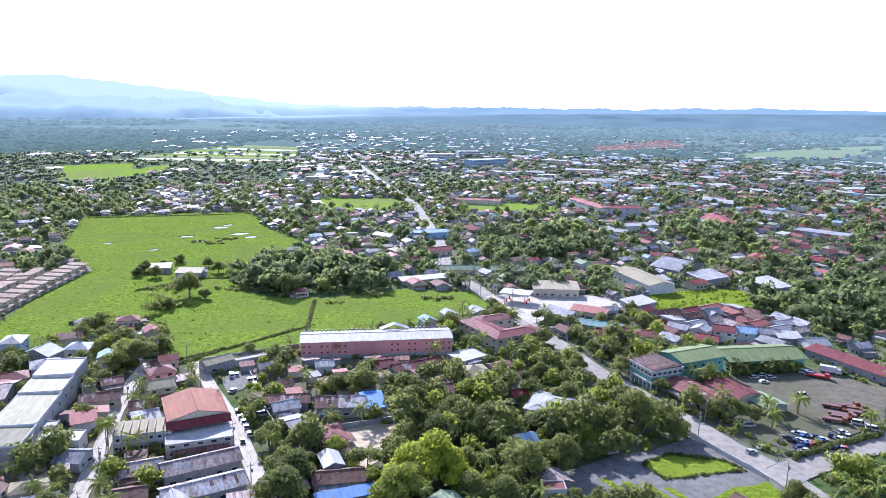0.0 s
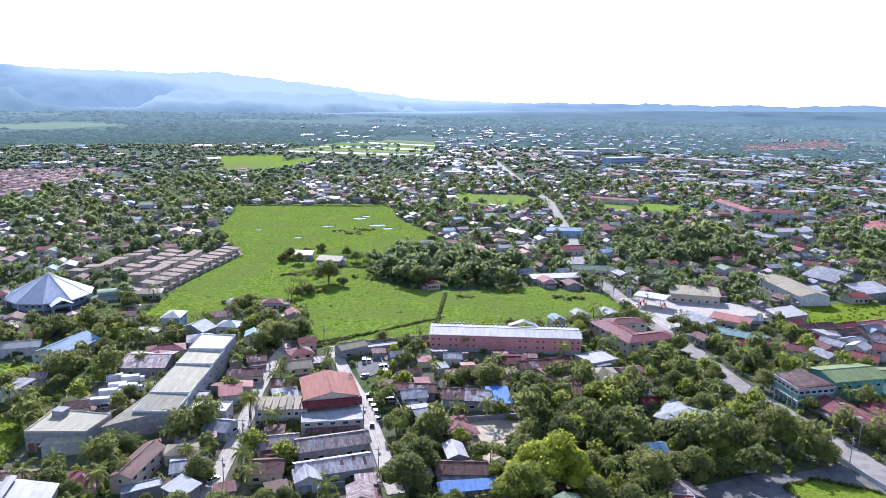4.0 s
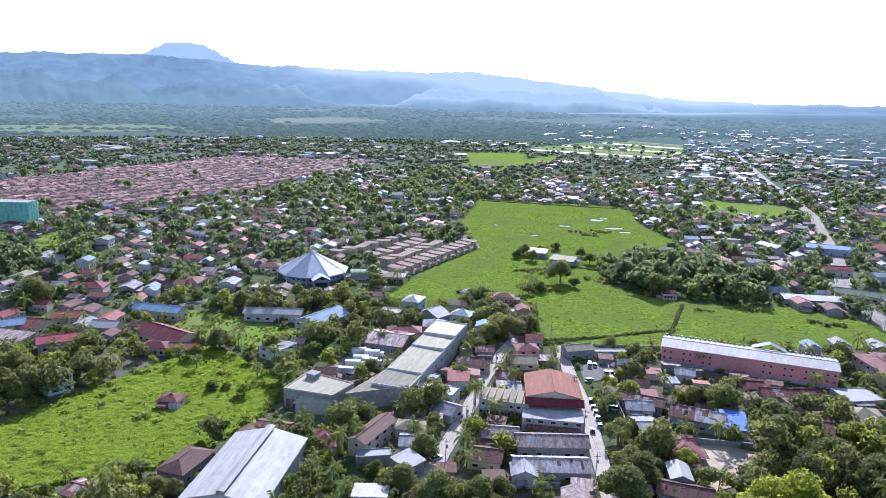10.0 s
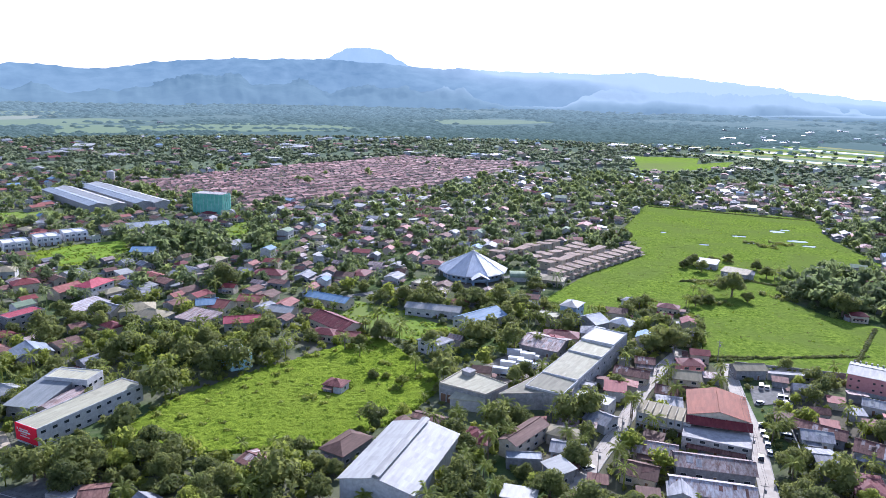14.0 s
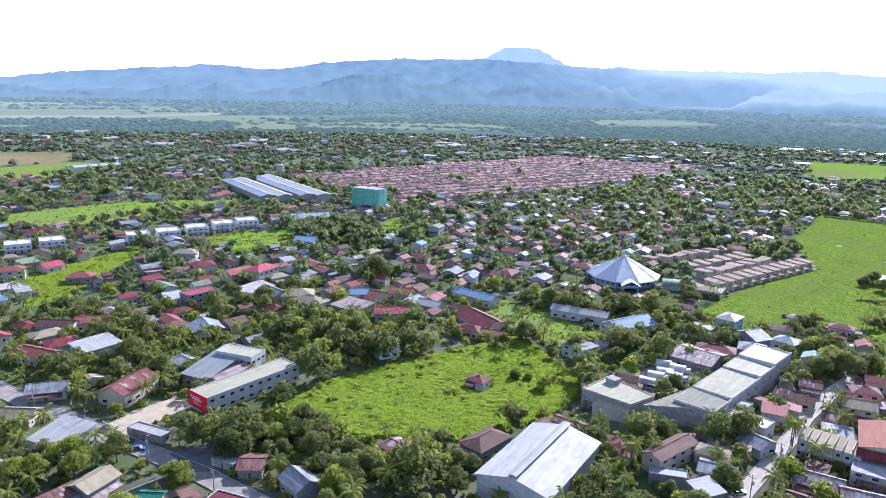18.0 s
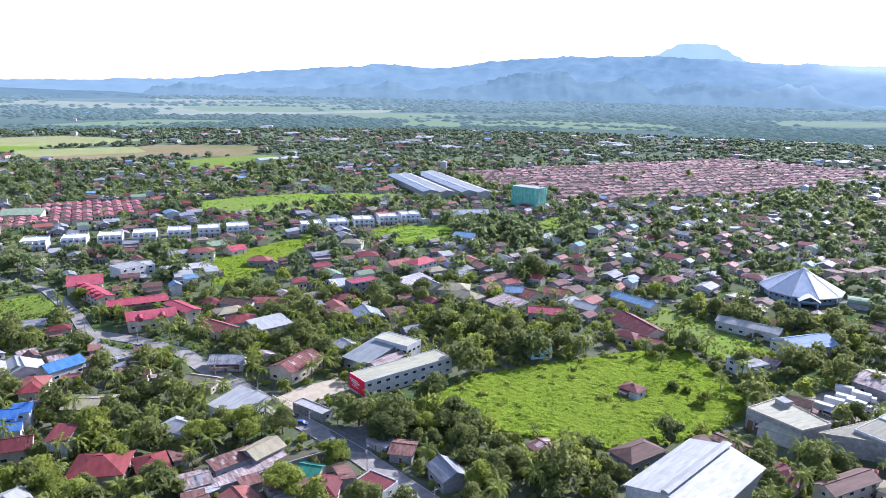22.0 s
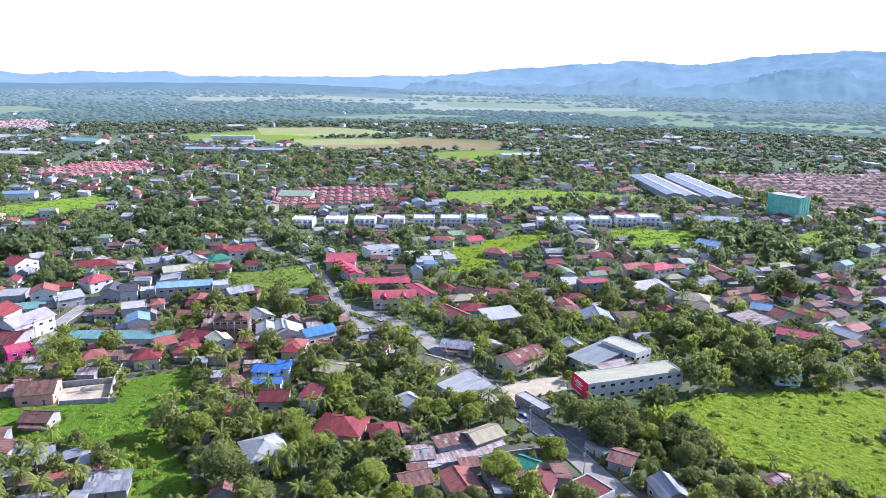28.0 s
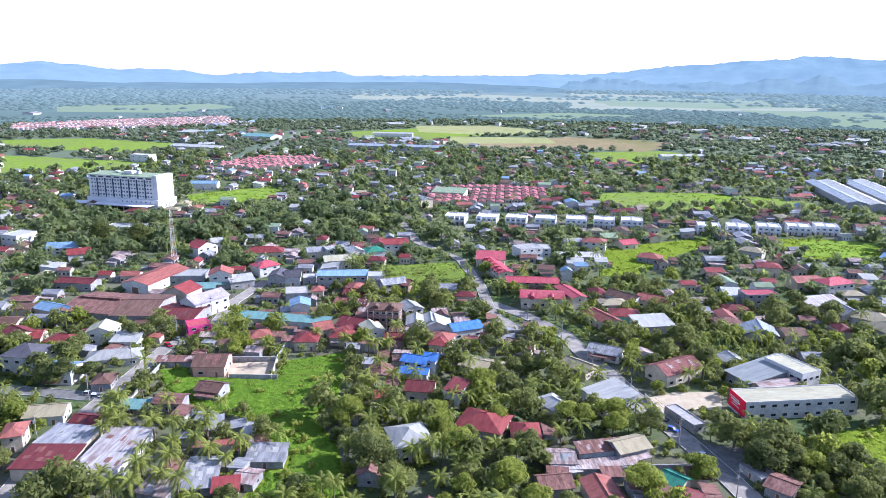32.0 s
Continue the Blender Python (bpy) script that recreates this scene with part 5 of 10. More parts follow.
building("house", -351.3, -145.7, 7.9, 11.0, 106, 5.2, "gable_w", "dark", "white", 1)
building("hall", -320.0, -254.2, 20.7, 10.0, 94, 4.3, "gable_w", "maroon", "grey", 1)
building("house", -255.4, -193.5, 11.3, 10.0, 108, 5.6, "gable_d", "cream", "white", 2)
building("house", -244.7, -204.0, 13.2, 9.0, 93, 4.3, "hip", "red", "cream", 1)
building("house", -246.1, -220.1, 8.7, 9.0, 110, 4.3, "gable_w", "red", "cream", 1)
building("house", -250.4, -178.9, 10.4, 8.0, 102, 4.3, "shed", "white", "white", 1)
building("house", -266.1, -127.3, 9.3, 9.0, 122, 4.3, "hip", "coral", "cream", 1)
building("house", -266.0, -105.5, 9.4, 9.0, 102, 4.3, "hip", "red", "cream", 1)
building("house", -280.8, -104.3, 7.8, 9.0, 128, 4.3, "gable_w", "coral", "cream", 1)
building("house", -287.2, -89.3, 16.0, 12.0, 76, 4.3, "gable_w", "maroon", "grey", 1)
building("house", -337.9, -106.7, 7.6, 9.0, 124, 4.3, "hip", "coral", "white", 1)
building("house", -348.4, -89.2, 12.8, 9.0, 125, 5.6, "gable_w", "grey", "grey", 2)
building("house", -292.5, -64.2, 8.0, 11.0, 102, 5.6, "gable_d", "white", "white", 2)
building("house", -293.5, -55.7, 13.7, 11.0, 107, 4.3, "gable_d", "white", "white", 1)
building("house", -426.5, -107.0, 15.0, 11.0, 108, 7.4, "gable_w", "red", "white", 2)
building("house", -413.2, -117.5, 11.7, 10.0, 123, 5.2, "hip", "green", "white", 1)
building("house", -405.2, -127.5, 9.2, 9.0, 128, 6.5, "gable_d", "white", "white", 2)
building("house", -410.2, -141.0, 13.9, 9.0, 127, 6.5, "flat", "white", "white", 2)
building("house", -408.4, -153.4, 12.4, 9.0, 122, 4.3, "gable_w", "grey", "cream", 1)
building("house", -386.7, -133.0, 14.9, 10.0, 117, 5.6, "gable_w", "cream", "white", 2)
building("house", -396.9, -224.2, 14.6, 11.0, 155, 6.5, "gable_d", "red", "white", 2)
building("house", -413.8, -223.6, 7.0, 9.0, 128, 5.2, "gable_w", "white", "white", 1)
building("house", -400.6, -185.0, 23.8, 11.0, 109, 4.3, "hip", "red", "cream", 1)
building("house", -365.9, -168.7, 12.5, 11.0, 143, 5.6, "hip", "pinkred", "white", 2)
building("house", -372.4, -292.4, 12.2, 11.0, 128, 4.3, "gable_w", "red", "white", 1)
building("house", -382.8, -310.9, 17.9, 11.0, 112, 4.7, "gable_w", "lightblue", "white", 2)
building("house", -447.8, -310.4, 25.5, 14.0, 103, 4.3, "flat", "white", "white", 1)
building("house", -278.5, -234.2, 18.7, 9.0, 77, 4.3, "gable_w", "lightblue", "cream", 1)
building("house", -442.7, -18.3, 16.2, 12.0, 102, 5.6, "flat", "white", "white", 2)
building("shed", -238.3, -149.2, 15.4, 4.0, 101, 2.3, "shed", "rust", "concrete", 1)
building("house", -216.2, -122.5, 9.0, 8.0, 87, 3.4, "gable_w", "brown", "grey", 1)
building("house", -188.6, -167.1, 11.9, 9.0, 111, 3.4, "gable_w", "tan", "white", 1)
building("house", -171.8, -164.8, 5.7, 9.0, 118, 5.6, "hip", "coral", "cream", 2)
building("shed", -199.6, -142.4, 10.8, 5.0, 97, 2.3, "shed", "teal", "grey", 1)
building("house", -245.1, -225.4, 11.5, 10.0, 67, 5.2, "gable_w", "maroon", "cream", 1)
building("house", -214.7, -164.5, 6.7, 9.0, 109, 3.4, "hip", "brown", "grey", 1)
building("apartment_block", -4.5, 1450.5, 62.2, 30.0, 14, 13.0, "flat", "white", "white", 3)
building("apartment_block", 81.7, 1316.2, 85.2, 25.0, 39, 14.0, "flat", "white", "lightblue", 3)
building("apartment_block", 56.6, 1563.0, 48.8, 25.0, 14, 12.0, "flat", "white", "white", 3)
building("hall", 237.7, 1204.6, 56.0, 25.0, -10, 8.0, "flat", "concrete", "white", 2)
building("hall", 219.3, 1375.7, 44.5, 25.0, -24, 10.0, "flat", "white", "cream", 3)
building("hall", 237.0, 1046.9, 40.5, 22.0, -13, 6.0, "gable_w", "white", "white", 1)
building("hall", 271.7, 944.1, 39.2, 20.0, 27, 8.0, "flat", "white", "white", 2)
building("hall", -1002.7, -248.8, 141.9, 20.0, 90, 6.0, "gable_w", "bluegrey", "concrete", 1)
building("hall", -1087.9, -494.7, 56.8, 30.0, 75, 6.9, "gable_w", "teal", "white", 1)
building("hall", -924.7, -517.4, 78.9, 20.0, 83, 6.0, "gable_w", "white", "white", 1)
building("hall", -982.7, 143.9, 56.7, 16.0, 105, 6.0, "gable_w", "white", "white", 1)
building("hall", -797.8, -520.6, 28.0, 14.0, 80, 9.0, "flat", "white", "white", 2)
building("hall", -1201.1, -304.1, 68.3, 14.0, 97, 6.0, "gable_w", "white", "white", 1)
building("hall", -448.6, -410.7, 7.2, 18.0, 139, 9.0, "flat", "white", "white", 2)
building("hall", -392.8, -350.7, 13.3, 16.0, 82, 9.0, "flat", "white", "white", 2)
building("hall", -628.7, -347.4, 25.5, 14.0, 104, 6.0, "gable_w", "lightblue", "white", 1)
building("hall", -638.3, -108.3, 30.4, 16.0, 84, 5.2, "shed", "palegreen", "cream", 1)
building("hall", -588.7, -125.8, 22.6, 12.0, 44, 7.0, "gable_w", "bluegrey", "cream", 2)
building("hall", -543.9, 241.0, 33.4, 20.0, 78, 5.2, "gable_w", "bluegrey", "white", 1)
building("shed", -328.5, -186.0, 10.3, 7.0, 109, 2.7, "shed", "teal", "grey", 1)
building("shed", -337.1, -180.4, 10.0, 7.0, 110, 2.7, "shed", "teal", "grey", 1)
building("house", -389.5, -133.0, 12.9, 10.0, 105, 3.9, "flat", "white", "white", 1)
building("house", -332.5, -104.6, 10.8, 9.0, 89, 3.4, "gable_w", "maroon", "brownwall", 1)
building("house", -317.9, -102.0, 15.5, 9.0, 93, 3.4, "gable_w", "rustred", "brownwall", 1)
building("house", -312.4, -71.3, 9.1, 10.0, 125, 5.1, "gable_d", "white", "white", 2)
building("house", -350.5, -86.3, 12.1, 9.0, 90, 4.7, "gable_w", "rustred", "brownwall", 2)
building("house", -342.4, -107.5, 7.8, 9.0, 106, 3.9, "hip", "coral", "cream", 1)
building("house", -269.1, -107.0, 7.9, 8.0, 89, 3.9, "hip", "red", "cream", 1)
building("house", -274.1, -92.4, 9.6, 9.0, 95, 3.9, "hip", "red", "cream", 1)
building("house", -274.6, -49.7, 7.7, 9.0, 85, 3.9, "hip", "red", "cream", 1)
building("house", -277.4, -68.7, 11.4, 8.0, 105, 3.4, "gable_w", "maroon", "cream", 1)
building("house", -334.8, -125.7, 5.7, 8.0, 108, 3.4, "hip", "coral", "cream", 1)
building("shed", -31.0, 186.6, 7.5, 4.0, 23, 2.2, "shed", "blue", "grey", 1)
building("shed", -23.0, 189.9, 8.7, 4.0, 22, 2.2, "shed", "blue", "grey", 1)
building("house", -23.9, 290.9, 7.7, 8.0, 19, 3.4, "gable_w", "maroon", "cream", 1)
building("house", -14.5, 288.2, 10.2, 8.0, 26, 3.4, "gable_w", "rustred", "cream", 1)
building("house", -5.4, 294.8, 8.2, 7.0, 27, 3.4, "gable_w", "rustred", "white", 1)
building("house", 19.5, 278.3, 7.3, 10.0, 2, 3.9, "hip", "tan", "cream", 1)
building("house", -0.8, 266.4, 11.4, 10.0, 27, 3.4, "gable_w", "rustred", "white", 1)
building("house", -165.1, 447.0, 9.2, 8.0, 21, 3.4, "flat", "white", "white", 1)
building("house", -157.8, 454.8, 7.4, 7.0, 18, 3.4, "gable_w", "grey", "white", 1)
building("house", -179.8, 344.3, 7.7, 7.0, 4, 3.4, "hip", "grey", "white", 1)
building("house", -162.3, 304.7, 10.3, 9.0, 4, 4.3, "hip", "bluegrey", "white", 1)
building("house", -173.2, 293.9, 13.5, 9.0, -12, 5.2, "gable_d", "bluegrey", "grey", 1)
building("house", -153.6, 331.8, 7.3, 7.0, 14, 3.4, "gable_w", "maroon", "cream", 1)
part("ridge_vent", mesh_of("ridge_vent", *join(box(-0.9, -19.0, 9.60, 0.9, 19.0, 10.55), slab([(-1.4, -19.2, 10.60), (0, -19.2, 10.95), (0, 19.2, 10.95), (-1.4, 19.2, 10.60), (1.4, -19.2, 10.60), (1.4, 19.2, 10.60)], [(0, 1, 2, 3), (1, 4, 5, 2)], 0.1)), "white"), white_hall)
part("sign_wall", mesh_of("sign_wall", *box(-5.31, -20.81, 1.0, 5.31, -20.65, 6.85), "w_red"), school, None, "bright red painted end wall")
part("sign_bar", mesh_of("sign_bar", *box(-3.17, -20.85, 4.90, 1.06, -20.81, 5.30), "w_white"), school)
part("sign_bar", mesh_of("sign_bar", *box(-3.71, -20.85, 4.08, 2.12, -20.81, 4.62), "w_white"), school)
part("sign_bar", mesh_of("sign_bar", *box(-2.65, -20.85, 3.40, 0.53, -20.81, 3.74), "w_white"), school)
part("sign_bar", mesh_of("sign_bar", *box(-3.17, -20.85, 2.58, 1.59, -20.81, 2.92), "w_white"), school)
part("sign_bar", mesh_of("sign_bar", *box(-4.45, -20.85, 4.76, -3.81, -20.81, 5.44), "w_white"), school)
part("front_canopy", mesh_of("front_canopy", *slab([(-10.59, -13.39, 6.30), (10.59, -13.39, 6.30), (10.59, -10.81, 8.30), (-10.59, -10.81, 8.30)], [(0, 1, 2, 3)], 0.12), "maroon"), red_hall)


def pink_court():
    """The roadside court: low blocks with pinkish-red roofs round a yard, one with an open two-storey gallery."""
    building("hall", -412.6, -44.2, 17.0, 17.0, 94, 5.6, "shed", "pinkred", "cream", 1, pitch=3)
    row = building("hall", -393.0, -38.5, 31.0, 8.6, 25, 5.2, "gable_w", "pinkred", "cream", 2)
    for k in range(5):
        u = -12.0 + 6.0 * k
        v, f = join(box(u - 1.0, -3.6, 5.6, u + 1.0, -1.2, 7.0), slab([(u - 1.3, -4.0, 6.9), (u, -4.0, 7.7), (u, -1.0, 7.7), (u - 1.3, -1.0, 6.9), (u + 1.3, -4.0, 6.9), (u + 1.3, -1.0, 6.9)], [(0, 1, 2, 3), (1, 4, 5, 2)], 0.1))
        part("dormer", mesh_of("dormer", v, f, "pinkred"), row)
    wing = building("hall", -367.5, -17.0, 27.0, 8.0, 96, 6.0, "gable_w", "pinkred", "cream", 2)
    v, f = boxes((-13.5, -6.2, 2.8, 13.5, -4.003, 3.0), (-13.5, -6.2, 3.0, 13.5, -6.1, 3.9))
    part("gallery", mesh_of("gallery", v, f, "w_brownwall"), wing, None, "dark brown gallery floor and railing")
    v, f = slab([(-14.0, -6.9, 5.7), (14.0, -6.9, 5.7), (14.0, -4.3, 6.25), (-14.0, -4.3, 6.25)], [(0, 1, 2, 3)], 0.12)
    part("gallery_roof", mesh_of("gallery_roof", v, f, "pinkred"), wing)
    for k in range(8):
        part("column", mesh_of("column", *box(-13.3 + 3.77 * k, -6.2, 0, -13.05 + 3.77 * k, -5.95, 5.75), "w_cream"), wing)
    building("hall", -349.0, 3.5, 20.0, 7.5, 28, 6.0, "gable_w", "pinkred", "cream", 2)
    ob = thing("hall", -342.5, -10.5, 96, "low cream hall with a curved pinkish-red roof", "hall")
    RECTS.append((-342.5, -10.5, 22, 15, 96))
    part("wall", mesh_of("wall", *box(-10.5, -6.5, 0, 10.5, 6.5, 5.4), "w_cream"), ob)
    arc = [(-7.2 + 1.44 * i, 5.4 + 1.5 * math.sin(math.pi * (0.06 + 0.088 * i))) for i in range(11)]
    part("roof", mesh_of("roof", *slab([(u, y, z) for y, z in arc for u in (-11.2, 11.2)], [(2 * i, 2 * i + 1, 2 * i + 3, 2 * i + 2) for i in range(10)], 0.14), "pinkred"), ob)
    for u in (-5.2, 4.6):
        v, f = tube((u, -6.9, 5.75), (u, -3.4, 6.5), 1.1, 1.1, 10)
        part("dormer", mesh_of("dormer", v, f, "pinkred"), ob)
    rows_of_windows(ob, WIN["wide"], 21, -6.5, (1.6,), 5, 180)


def brown_flats():
    """A dark brown three-storey block: balconies between pale columns and a hipped roof with two dormers."""
    ob = building("apartment_block", -297.3, -79.7, 14.4, 10.0, 96, 9.6, "hip", "brown", "brownwall", 3, pitch=16, label="dark brown three-storey block with balconies and pale columns")
    for z in (3.2, 6.4):
        part("balcony", mesh_of("balcony", *boxes((-7.2, -6.5, z - 0.2, 7.2, -5.003, z), (-7.2, -6.5, z, 7.2, -6.4, z + 0.9)), "w_brownwall"), ob)
    for k in range(6):
        part("column", mesh_of("column", *box(-7.2 + 2.83 * k, -6.56, 0, -6.95 + 2.83 * k, -6.3, 9.5), "w_cream"), ob)
    for u in (-3.6, 3.6):
        v, f = join(box(u - 1.1, -4.6, 9.9, u + 1.1, -2.0, 11.0), slab([(u - 1.5, -5.0, 10.9), (u, -5.0, 11.8), (u, -1.6, 11.8), (u - 1.5, -1.6, 10.9), (u + 1.5, -5.0, 10.9), (u + 1.5, -1.6, 10.9)], [(0, 1, 2, 3), (1, 4, 5, 2)], 0.1))
        part("dormer", mesh_of("dormer", v, f, "brown"), ob)


def rows_of_windows(ob, mesh, length, off, levels, k, turn, skip=()):
    for z in levels:
        for i in range(k):
            if i in skip:
                continue
            u = (i + 0.5) / k * length - length / 2
            px, py = (u, off) if turn in (0, 180) else (off, u)
            part("window", mesh, ob, pose(px, py, z, 0, 0, turn))


def pink_hall():
    """The long pink two-storey block with a bright white roof."""
    (x0, y0), (x1, y1) = (-62.2, 303.3), (6.1, 313.8)
    w, rot = math.hypot(x1 - x0, y1 - y0), math.degrees(math.atan2(y1 - y0, x1 - x0))
    d = 15.0
    nx, ny = -math.sin(radians(rot)), math.cos(radians(rot))
    x, y = (x0 + x1) / 2 + nx * d / 2, (y0 + y1) / 2 + ny * d / 2
    RECTS.append((x, y, w, d, rot))
    ob = thing("dormitory_hall", x, y, rot, "long pink two-storey hall with a bright white metal roof", "hall")
    v, f = wall_faces("gable_w", w, d, 8, 0.5, 10)
    part("wall", mesh_of("wall", v, f, "w_pink"), ob)
    v, f, crest = roof_faces("gable_w", w, d, 8, 0.5, 10)
    v, f = slab(v, f, 0.12)
    part("roof", mesh_of("roof", v, f, "white"), ob)
    v, f = tube(crest[0], crest[1], 0.18, 0.18)
    part("ridge_cap", mesh_of("ridge_cap", v, f, "white"), ob)
    v, f = box(-w / 2, -d / 2 - 0.12, 0, w / 2, -d / 2 - 0.003, 1.6)
    part("plinth", mesh_of("plinth", v, f, "w_concrete"), ob, None, "pale concrete plinth")
    v, f = box(-10.5, -d / 2 - 0.25, 1.6, 0.5, -d / 2 - 0.003, 7.6)
    part("projecting_bay", mesh_of("projecting_bay", v, f, "w_pink"), ob)
    dark = window_mesh(0.9, 0.8, "w_brownwall")
    for z in (2.6, 5.4):
        for i in range(26):
            if 9 <= i <= 13 or i % 3 == 2:
                continue
            part("window", dark, ob, pose((i + 0.5) / 26 * w - w / 2, -d / 2, z, 0, 0, 180))
    # the dark gable that stands up behind the roof, and the row of vents on the far eave
    v, f = slab([(2, 5.2, 8.6), (9, 5.2, 11.2), (9, 9.5, 11.2), (2, 9.5, 8.6), (16, 5.2, 8.6), (16, 9.5, 8.6)], [(0, 1, 2, 3), (1, 4, 5, 2)], 0.15)
    part("gable", mesh_of("gable", v, f, "bluegrey"), ob)
    for i in range(34):
        u = (i + 0.5) / 34 * w - w / 2
        if 1 < u < 17:
            continue
        v, f = join(box(u - 0.3, d / 2 - 0.9, 8.0, u + 0.3, d / 2 - 0.3, 9.1), slab([(u - 0.45, d / 2 - 1.05, 9.3), (u + 0.45, d / 2 - 1.05, 9.3), (u + 0.45, d / 2 - 0.15, 9.15), (u - 0.45, d / 2 - 0.15, 9.15)], [(0, 1, 2, 3)], 0.06))
        part("roof_vent", mesh_of("roof_vent", v, f, "white"), ob)
    return ob


def stepped_warehouse():
    """The long pale warehouse whose roofs step down in four lengths behind a straight parapet wall."""
    axis = [(-144.9, 276.8), (-143.3, 259.0), (-140.7, 243.1), (-132.7, 213.8), (-129.9, 203.8)]
    (ax, ay), (bx, by) = axis[0], axis[4]
    length = math.hypot(bx - ax, by - ay)
    rot = math.degrees(math.atan2(by - ay, bx - ax)) + 90
    c, s = math.cos(radians(rot)), math.sin(radians(rot))
    wide = 15.0
    x, y = (ax + bx) / 2 - c * wide / 2, (ay + by) / 2 - s * wide / 2
    RECTS.append((x, y, wide, length, rot))
    ob = thing("warehouse", x, y, rot, "long pale cream warehouse with stepped flat roofs and parapet walls", "warehouse")
    steps = ((0.0, 0.24, 9.6, "white"), (0.24, 0.44, 8.8, "cream"), (0.44, 0.80, 8.3, "cream"), (0.80, 1.0, 8.0, "buff"))
    for k0, k1, h, m in steps:
        y1, y0 = length / 2 - k0 * length, length / 2 - k1 * length
        v, f = box(-wide / 2, y0, 0, wide / 2, y1, h - 0.6)
        part("wall", mesh_of("wall", v, f, "w_concrete"), ob)
        v, f = slab([(-wide / 2 + 0.25, y0 + 0.25, h - 0.1), (wide / 2 - 0.25, y0 + 0.25, h - 0.5), (wide / 2 - 0.25, y1 - 0.25, h - 0.5), (-wide / 2 + 0.25, y1 - 0.25, h - 0.1)], [(0, 1, 2, 3)], 0.1)
        part("roof", mesh_of("roof", v, f, m), ob)
        v, f = boxes((-wide / 2, y0, h - 0.6, -wide / 2 + 0.25, y1, h + 0.1), (wide / 2 - 0.25, y0, h - 0.6, wide / 2, y1, h + 0.4), (-wide / 2 + 0.25, y0, h - 0.6, wide / 2 - 0.25, y0 + 0.25, h + 0.1), (-wide / 2 + 0.25, y1 - 0.25, h - 0.6, wide / 2 - 0.25, y1, h + 0.1))
        part("parapet", mesh_of("parapet", v, f, "w_white"), ob)
    rows_of_windows(ob, WIN["dark"], length * 0.5, wide / 2, (5.0,), 5, -90)


def prism(pts, tops, low=0.0):
    """An upright block over a plan, anticlockwise, with its own height at each corner."""
    n = len(pts)
    vs = [(x, y, low) for x, y in pts] + [(x, y, z) for (x, y), z in zip(pts, tops)]
    return vs, [tuple(range(n))[::-1], tuple(range(n, 2 * n))] + [(k, (k + 1) % n, n + (k + 1) % n, n + k) for k in range(n)]


def rafter_block():
    """The two-storey teal block beside the green halls, its roof stripped to rusty rafters over a white window band."""
    x, y = 91.6, 284.4
    ob = thing("school_block", x, y, 0, "teal two-storey block with white windows and bare rusty rafters", "school block")
    RECTS.append((x, y, 16, 17, 23))
    pts = [(-9.1, 3.8), (-3.8, -9.9), (10.5, -3.8), (2.5, 9.9)]
    grown = lambda k: [(px * k, py * k) for px, py in pts]
    part("wall", mesh_of("wall", *prism(pts, [5.4] * 4), "w_mint"), ob)
    part("window_band", mesh_of("window_band", *prism(grown(1.03), [8.3] * 4, 5.4), "w_white"), ob, None, "white band of large windows")
    part("balcony", mesh_of("balcony", *prism(grown(1.12), [3.5] * 4, 3.2), "w_white"), ob)
    part("roof", mesh_of("roof", *prism(grown(1.0), [8.5, 8.45, 8.9, 9.3], 8.29), "rust"), ob)
    part("eave_band", mesh_of("eave_band", *prism(grown(1.06), [8.34] * 4, 8.0), "w_white"), ob)
    along = lambda a, b, k: (a[0] + (b[0] - a[0]) * k, a[1] + (b[1] - a[1]) * k)
    for k in range(12):
        q = (k + 0.5) / 12
        (ax, ay), (bx, by) = along(pts[0], pts[3], q), along(pts[1], pts[2], q)
        part("rafter", mesh_of("rafter", *tube((ax, ay, 8.75 + 0.8 * q), (bx, by, 8.7 + 0.4 * q), 0.14, 0.14, 4), "rustpale"), ob)
    for q in (0.05, 0.35, 0.65, 0.95):
        (ax, ay), (bx, by) = along(pts[0], pts[1], q), along(pts[3], pts[2], q)
        part("purlin", mesh_of("purlin", *tube((ax, ay, 8.85), (bx, by, 9.45 - 0.35 * q), 0.12, 0.12, 4), "cream" if q == 0.35 else "brown"), ob)
    for a, b in ((0, 1), (1, 2)):
        (ax, ay), (bx, by) = pts[a], pts[b]
        length = math.hypot(bx - ax, by - ay)
        nx, ny = (by - ay) / length, (ax - bx) / length
        turn = math.degrees(math.atan2(ny, nx)) - 90
        for k in range(6):
            wx, wy = along(pts[a], pts[b], (k + 0.5) / 6)
            part("window", WIN["wide"], ob, pose(wx * 1.03 + nx * 0.02, wy * 1.03 + ny * 0.02, 6.1, 0, 0, turn))
            part("window", WIN["dark"], ob, pose(wx + nx * 0.02, wy + ny * 0.02, 1.0, 0, 0, turn))
        for k in range(7):
            wx, wy = along(grown(1.11)[a], grown(1.11)[b], k / 6 * 0.98 + 0.01)
            part("post", mesh_of("post", *box(wx - 0.15, wy - 0.15, 0, wx + 0.15, wy + 0.15, 3.2), "w_white"), ob)
            part("rail_post", mesh_of("rail_post", *box(wx - 0.05, wy - 0.05, 3.5, wx + 0.05, wy + 0.05, 4.5), "w_mint"), ob)
        (rx0, ry0), (rx1, ry1) = grown(1.11)[a], grown(1.11)[b]
        part("rail", mesh_of("rail", *tube((rx0, ry0, 4.5), (rx1, ry1, 4.5), 0.06, 0.06, 4), "w_mint"), ob)


